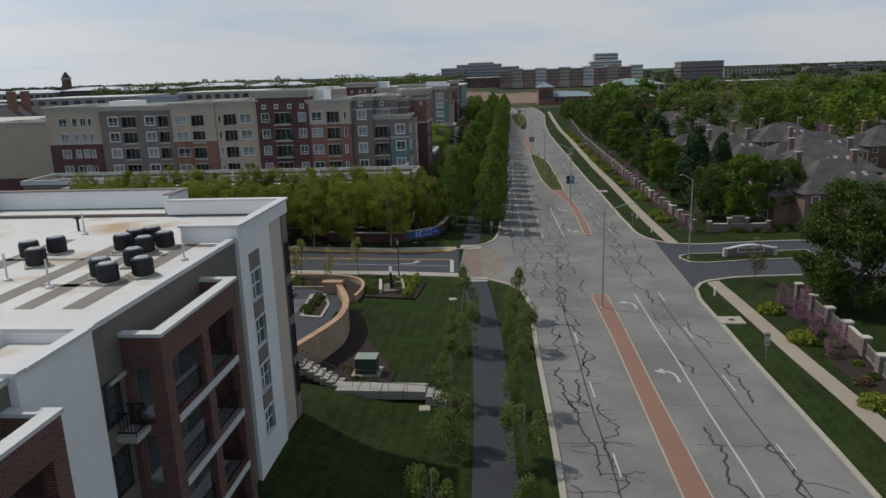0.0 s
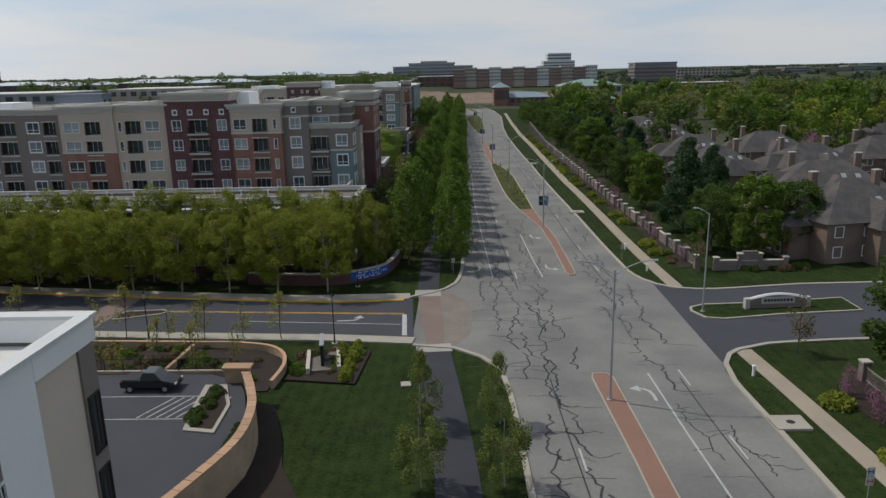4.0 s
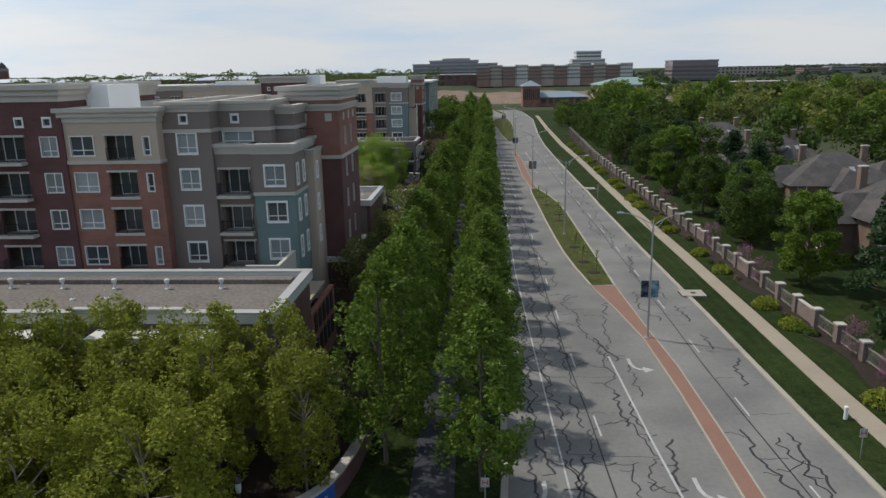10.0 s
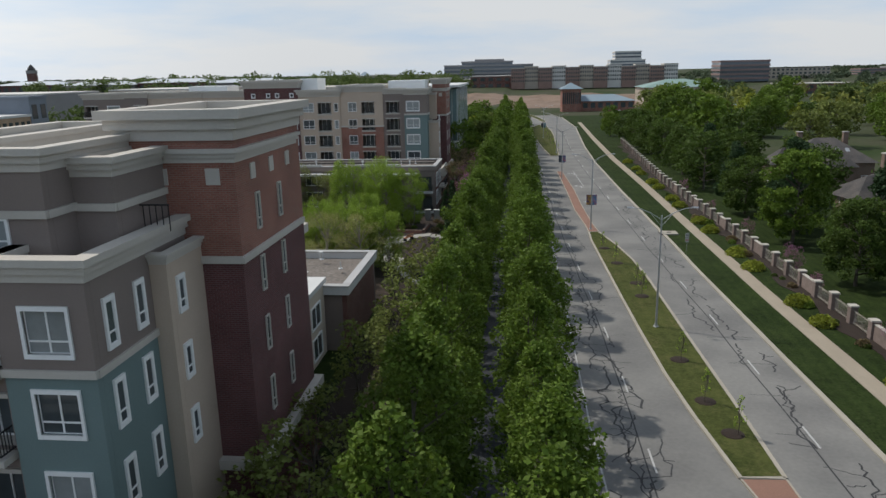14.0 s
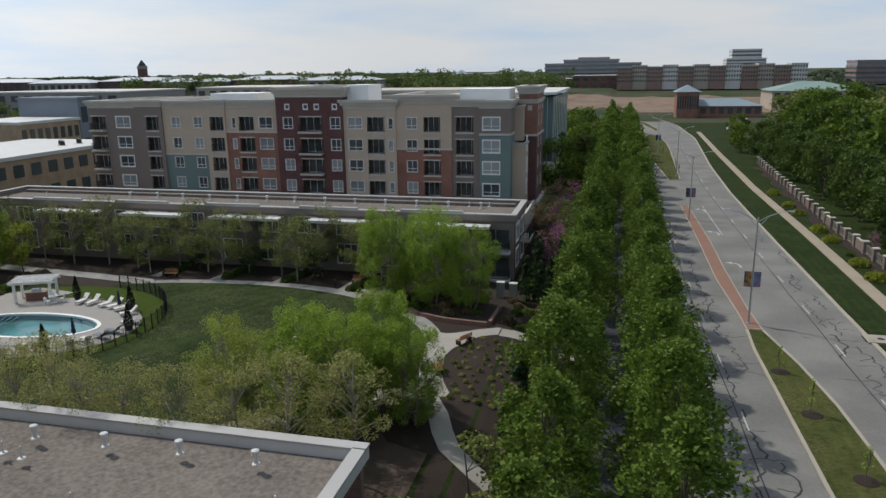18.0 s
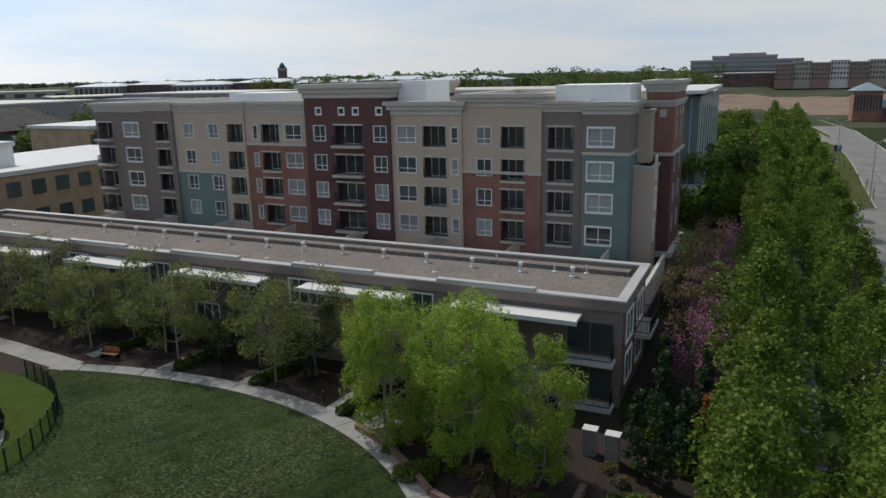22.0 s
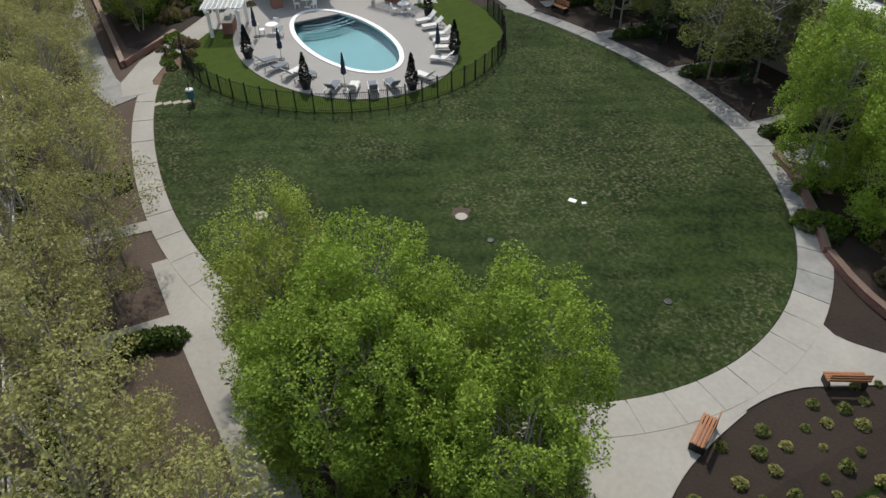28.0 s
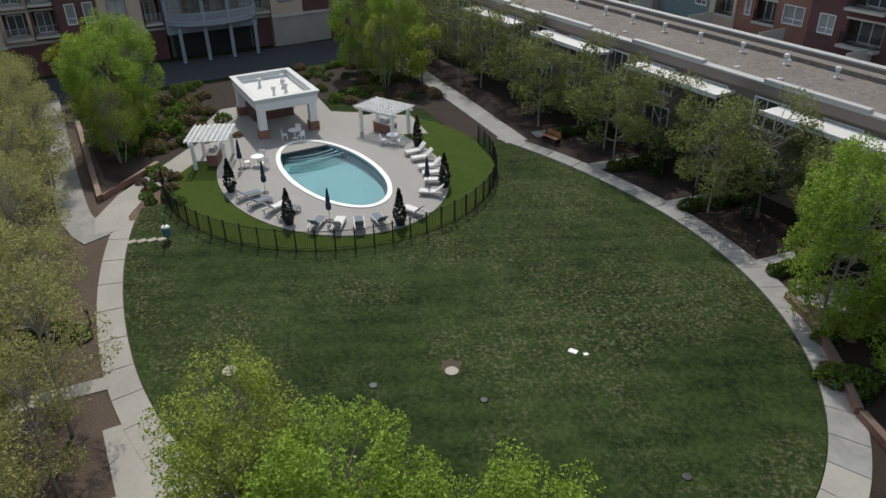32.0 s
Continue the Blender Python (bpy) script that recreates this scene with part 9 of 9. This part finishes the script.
# ---- distance ----
def far_block(name, label, x, y, w, d, h, storeys, skin, per=10, rz=0, glazed=GLASS, roof=ROOF_WHITE, z=None, cap=TRIM):
    """A far building with its storeys of windows set into the face."""
    r = thing(name, label, "building", "far buildings", at=(x, y, (gz(x, y) if z is None else z)), rz=rz)
    part("wall", boxes((-w / 2, w / 2, -d / 2, d / 2, -6, h)), skin, r)
    part("roof", boxes((-w / 2 - 0.3, w / 2 + 0.3, -d / 2 - 0.3, d / 2 + 0.3, h, h + 0.7)), cap, r)
    sh = h / storeys
    first = None
    for s in range(storeys):
        for q in range(per):
            ww = w / per * 0.55
            m = pose(-w / 2 + (q + 0.22) * w / per, -d / 2 - 0.12, s * sh + sh * 0.28)
            if first is None:
                first = part("window", boxes((0, ww, 0, 0.3, 0, sh * 0.5)), glazed, r)
                first.matrix_basis = m
            else:
                again(first, r, m)
    return r


FAR_GLASS = pane_mat("far_glass", (0.12, 0.135, 0.15))


def banded(name, label, x, y, w, d, h, storeys, skin, rz=0, z=None):
    r = thing(name, label, "office building", "far offices", at=(x, y, gz(x, y) if z is None else z), rz=rz)
    sh = h / storeys
    for s in range(storeys):
        part("window_band", boxes((-w / 2 + 0.6, w / 2 - 0.6, -d / 2 + 0.6, d / 2 - 0.6, s * sh, s * sh + sh * 0.55)), FAR_GLASS, r)
        part("wall_band", boxes((-w / 2, w / 2, -d / 2, d / 2, s * sh + sh * 0.55, (s + 1) * sh)), skin, r)
    return r


# this grey is lightened, with the haze of distance painted in
HAZED_GREY = mat("far_concrete", (0.27, 0.255, 0.25), 0.9, 0, 6, 0.12)
FAR_PINK = mat("far_pink_stone", (0.24, 0.165, 0.15), 0.9, 0, 6, 0.12)
FAR_TAN = mat("far_tan", (0.38, 0.32, 0.26), 0.9, 0, 6, 0.12)
FAR_PALE = mat("far_pale", (0.58, 0.55, 0.51), 0.9, 0, 6, 0.12)
SLATE_GREEN = mat("green_metal_roof", (0.20, 0.29, 0.26), 0.6, 0.1, 8, 0.1)
SLATE_BLUE = mat("blue_grey_roof", (0.20, 0.26, 0.30), 0.6, 0.1, 8, 0.1)
DIRT = mat("bare_earth", (0.19, 0.132, 0.095), 0.95, 0, 14, 0.3, 0.6, 0.25, 0.3)

# offices and apartments on the skyline
banded("office_block", "long grey office block with window bands", -35, 965, 105, 40, 17.5, 4, HAZED_GREY, 0, 14.5)
banded("office_block", "middle storeys of the grey office block", -36.5, 966, 61, 36, 21.5, 5, HAZED_GREY, 0, 14.5)
banded("office_block", "top storeys of the grey office block", -34, 967, 34, 30, 23.7, 5, HAZED_GREY, 0, 14.5)
# brick tone raised and dulled to carry painted haze
HAZED_BRICK = mat("far_brick", (0.26, 0.165, 0.135), 0.9, 0, 6, 0.15)
for i in range(12):
    far_block("apartment_row", "brown and tan apartment row with bays", -0.3 + 13.8 * i, 838 + 2.5 * (i % 2), 13.6, 18, 14.4 + (i % 2) * 1.4, 4, (HAZED_BRICK, FAR_TAN, HAZED_BRICK, FAR_PALE)[i % 4], 6, 0, GLASS, ROOF_WHITE, 12)
banded("office_tower", "pale office tower with a crown", 167.5, 1250, 53, 40, 22.5, 5, FAR_PALE, 0, 15)
banded("office_tower", "crown of the pale office tower", 168, 1250, 40, 34, 35, 7, FAR_PALE, 0, 15)
banded("office_cube", "pinkish office building with blue glass", 242, 915, 52, 36, 22.5, 5, FAR_PINK, 0, 8)
far_block("hotel", "long pale hotel with a dark hipped roof", 327, 990, 71, 24, 12, 3, FAR_TAN, 14, 0, GLASS, ROOF_WHITE, 9, SHINGLE)
far_block("office_low", "low brown brick office building", 235, 700, 54, 24, 9.5, 2, BRICK_BROWN, 8, 0, GLASS, ROOF_WHITE, 0)
for i, (x, y, w) in enumerate(((460, 1100, 34), (505, 1110, 40), (560, 1120, 60), (640, 1150, 80))):
    banded("office_block", "distant low office block", x, y, w, 30, 9 + 2 * (i % 2), 3, HAZED_GREY if i % 2 else FAR_PINK, 0, 9)


def hip_hall(name, label, x, y, w, d, h, rise, skin, roof, rz=0, z=None):
    r = thing(name, label, "building", "far buildings", at=(x, y, gz(x, y) if z is None else z), rz=rz)
    part("wall", boxes((-w / 2, w / 2, -d / 2, d / 2, -4, h)), skin, r)
    bm = bmesh.new()
    o = 1.2
    base = [bm.verts.new(p) for p in ((-w / 2 - o, -d / 2 - o, h), (w / 2 + o, -d / 2 - o, h), (w / 2 + o, d / 2 + o, h), (-w / 2 - o, d / 2 + o, h))]
    k = d / 2
    a, b = bm.verts.new((-w / 2 + k, 0, h + rise)), bm.verts.new((w / 2 - k, 0, h + rise))
    for f in ((base[0], base[1], b, a), (base[1], base[2], b), (base[2], base[3], a, b), (base[3], base[0], a)):
        bm.faces.new(f)
    bm.faces.new(base[::-1])
    part("roof", bm, roof, r)
    for q in range(9):
        part("window", boxes((-w / 2 + (q + 0.2) * w / 9, -w / 2 + (q + 0.8) * w / 9, -d / 2 - 0.1, -d / 2 + 0.2, h * 0.35, h * 0.85)), GLASS, r)
    return r


hip_hall("school_hall", "brick hall with a blue-grey metal roof", 48, 530, 40, 20, 6.0, 3.6, BRICK_RED, SLATE_BLUE, 3, 0)
hip_hall("school_tower", "square brick tower with a hipped roof", 31, 522, 11, 11, 13.4, 3.6, BRICK_RED, SLATE_BLUE, 3, 0)
hip_hall("library_hall", "wide hall with a pale green metal roof", 106, 588, 48, 36, 7.5, 5.0, FAR_TAN, SLATE_GREEN, 0, 4.5)
hip_hall("small_hall", "small brick building with a green roof", 78, 380, 11, 10, 6.0, 3.0, BRICK_RED, SLATE_GREEN, 0, 4)
# bare earth works with mounds
bm = bmesh.new()
gx, gy = 26, 12
vv = [[bm.verts.new((-190 + 340 * i / gx, 560 + 150 * j / gy, gz(-190 + 340 * i / gx, 560 + 150 * j / gy) + 0.4 + (5.5 * max(0, noise.noise(Vector((i * 0.45, j * 0.5, 3)))) + 3.0 * j / gy) * min(1, i / 3, (gx - i) / 3, (gy - j) / 2, j / 2))) for i in range(gx + 1)] for j in range(gy + 1)]
for j in range(gy):
    for i in range(gx):
        bm.faces.new((vv[j][i], vv[j][i + 1], vv[j + 1][i + 1], vv[j + 1][i]))
tagged(part("earthworks", bm, DIRT), "bare brown earth mounds of a building site", "earth mound", kind="structure")
# glass and white office north of the second block
wo = thing("glass_office", "white and glass office building behind the brick tower", "office building")
part("wall", boxes((-34, -18.7, 262, 300, 3, 21.0)), WHITE, wo)
part("glass_front", boxes((-18.69, -15.8, 264, 300, 5, 20.6)), mat("green_glass", (0.13, 0.19, 0.19), 0.06, 0, 3, 0.2), wo)
part("roof", boxes((-35, -15.3, 261.5, 301, 21.005, 21.5)), COPING, wo)
part("fin", boxes((-19.3, -18.7, 260.9, 261.99, 9.5, 21.0)), WHITE, wo)
part("sill", boxes((-34, -15.4, 261.4, 263.9, 6.2, 7.6)), COPING, wo)
for q in range(9):
    part("mullion", boxes((-15.8, -15.7, 264 + q * 4.4, 264.2 + q * 4.4, 5, 20.6)), COPING, wo)
for q in range(3):
    part("mullion", boxes((-18.4 + 1.2 * q, -18.32 + 1.2 * q, 263.9, 263.99, 5, 20.6)), COPING, wo)
# no real recess: the slot's shade is a near-black box
part("dark_slot", boxes((-20.5, -19.4, 261.9, 262.4, 9, 19.6)), INTERIOR_SHADE, wo)

# west: town roofs, tower, chimneyed hall, long pale block
tw = thing("clock_tower", "dark brick clock tower with a pointed roof", "tower", at=(-735, 1126, 4))
part("shaft", boxes((-5.2, 5.2, -5.2, 5.2, 0, 31)), BRICK_BROWN, tw)
part("belfry", boxes((-5.6, 5.6, -5.6, 5.6, 31, 35.5)), HAZED_GREY, tw)
bm = bmesh.new()
lathe(bm, ((7.6, 35.5), (5.6, 39), (2.6, 42.4), (0.3, 44.5)), 4)
part("roof", bm, SHINGLE, tw)
for q in range(16):
    x = -640 + 62 * q
    y = 880 - 10 * (q % 3)
    if x > 40:
        continue
    far_block("town_block", "low distant town building with a pale roof", x, y, 60, 40, 10 + 3 * (q % 3), 2, (HAZED_GREY, BRICK_BROWN, FAR_TAN)[q % 3], 7, 0, GLASS, ROOF_WHITE, 6, FAR_PALE)
for q, (x, y, w) in enumerate(((-560, 420, 120), (-640, 560, 140), (-420, 520, 90), (-300, 480, 80), (-480, 330, 110), (-640, 250, 150), (-360, 390, 70), (-230, 560, 70))):
    far_block("town_hall_roof", "wide low building with a pale flat roof", x, y, w, 60, 11 + 2 * (q % 2), 2, (HAZED_GREY, FAR_TAN, BRICK_BROWN)[q % 3], 9, 60 if x < -400 else 0, GLASS, ROOF_WHITE, 4, FAR_PALE)
# long dark town hall range with pale metal roofs, and a small glass-roofed pavilion tower
PALE_METAL = mat("pale_metal_roof", (0.46, 0.49, 0.52), 0.5, 0.1, 9, 0.15)
for q in range(7):
    hip_hall("market_hall", "long dark brick hall with a pale metal roof", -640 + 68 * q, 700 + 8 * (q % 2), 66, 30, 12.5 + (q % 2), 3.2, BRICK_DARK if q % 2 else HAZED_GREY, PALE_METAL, 0, 7)
hip_hall("pavilion", "small pale building with a pointed glass roof", -173, 900, 20, 18, 12, 8.5, HAZED_GREY, SLATE_BLUE, 0, 6)
far_block("long_block", "long pale five-storey block with many windows", -262, 213, 75, 22, 18.5, 5, FAR_PALE, 22, 90, GLASS, ROOF_WHITE, 2)
far_block("long_block", "grey taller end of the long pale block", -264, 172, 7.5, 24, 20, 5, HAZED_GREY, 4, 90, GLASS, ROOF_WHITE, 2)
ch = hip_hall("chimney_hall", "dark slate-roofed hall with two brick chimneys", -222, 284, 62, 20, 9.0, 6.3, BRICK_BROWN, SHINGLE, 90, 2)
for q in (-12, -2.5):
    part("chimney", boxes((q - 1.3, q + 1.3, -3.5, -0.5, 9, 22.4)), BRICK_RED, ch)
far_block("tan_store", "low tan brick building with a white flat roof", -123, 232, 50, 26, 9.1, 2, BRICK_TAN, 12, 90, GLASS, ROOF_WHITE, 2, COPING)
far_block("roof_box", "white upper box on the tan building", -124, 220, 14.5, 14, 12.9, 1, WHITE, 1, 90, WHITE, ROOF_WHITE, 2, COPING)
far_block("store_row", "brown brick wing west of the first block", -95.2, 128, 14, 16, 18.8, 4, BRICK_BROWN, 4, 0, GLASS, ROOF_WHITE, 2)
far_block("store_row", "blue-grey low building beyond the side street", -150, 150, 50, 30, 15, 3, BLUEGREY, 9, 0, GLASS, ROOF_WHITE, 2)
far_block("tan_hall", "long tan brick building with small windows", -160, 279, 21, 20, 12.0, 2, BRICK_TAN, 8, 90, GLASS, ROOF_WHITE, 2, COPING)
far_block("blue_hall", "tall slate-blue end of the tan building", -160, 294, 8.4, 20, 17.4, 2, BLUEGREY, 2, 90, GLASS, ROOF_WHITE, 2, BLUEGREY)
for i, (x, y) in enumerate(((-116, 244), (-117.5, 245.4), (-115.6, 248.4))):
    cooling_unit(x, y, 11.8, i)
far_block("mansion_block", "white-trimmed building behind the first block", -60, 330, 60, 30, 18, 4, FAR_TAN, 12, 0, GLASS, ROOF_WHITE, 2)

# belts of distant woodland
def woods(name, label, spots, material, seed, size=1.1, per=150):
    rg = np.random.default_rng(seed)
    pts = []
    for x, y, r, h in spots:
        n = 7
        for k in range(n):
            a, q, t = rg.uniform(0, 6.28), math.sqrt(rg.random()) * r * 0.8, rg.uniform(0.35, 1.0)
            c = np.array((x + q * math.cos(a), y + q * math.sin(a), gz(x, y) + h * t * (1 - 0.35 * (q / r) ** 2)))
            d = rg.normal(size=(per // n, 3))
            d /= np.linalg.norm(d, axis=1)[:, None]
            pts.append(c + d * (r * 0.42 * rg.uniform(0.4, 1, per // n) ** 0.4)[:, None])
    ob = new(name, leaves_mesh(name, np.concatenate(pts), size, material, rg))
    return tagged(ob, label, "woodland", kind="stuff")


rs = random.Random(33)
def belt(n, x0, x1, y0, y1, h0=9, h1=14, r0=4.5, r1=8):
    return [(rs.uniform(x0, x1), rs.uniform(y0, y1), rs.uniform(r0, r1), rs.uniform(h0, h1)) for i in range(n)]


woods("woodland_east", "green woodland beyond the houses", belt(170, 120, 420, 260, 640), FAR_WOODS_GREEN, 1)
woods("woodland_east_yellow", "yellow-green trees in the eastern woodland", belt(110, 110, 460, 240, 660), FAR_WOODS_YELLOW, 2)
woods("woodland_east_far", "far dark belt of trees", belt(230, 170, 1000, 640, 1300, 2, 5, 6, 9), HAZED_WOODS, 3, 1.6, 130)
woods("woodland_north", "belt of trees beside the building site", belt(130, -400, -45, 600, 840, 15, 21, 8, 12), FAR_WOODS_GREEN, 4, 1.0, 330)
woods("woodland_north_far", "far trees along the skyline", belt(420, -1300, 1500, 1300, 1900, 1, 3, 9, 15), HAZED_WOODS, 5, 2.6, 150)
woods("woodland_west", "trees between the western buildings", belt(120, -420, -130, 260, 620, 7, 12), FAR_WOODS_GREEN, 6, 1.1, 120)
woods("woodland_west_far", "far dark woodland to the west", belt(360, -2600, -1100, -300, 1500, 0, 2, 9, 15), HAZED_WOODS, 7, 2.8, 150)
woods("woodland_west_field", "trees in the fields west of the town", belt(110, -1000, -330, -160, 330, 6, 11, 6, 10), FAR_WOODS_GREEN, 9, 1.6, 120)
woods("woodland_west_near", "trees beyond the courtyard building", belt(26, -170, -124, 60, 200, 7, 10), LEAF_BRIGHT, 8, 0.8, 150)
# parked cars by the far road
for i in range(14):
    x, y = rs.uniform(40, 110), rs.uniform(430, 500)
    car(x, y, gz(x, y), rs.choice([0, 90]), rs.choice([CAR_DARK, CAR_PAINT, WHITE]), "distant car in a car park")
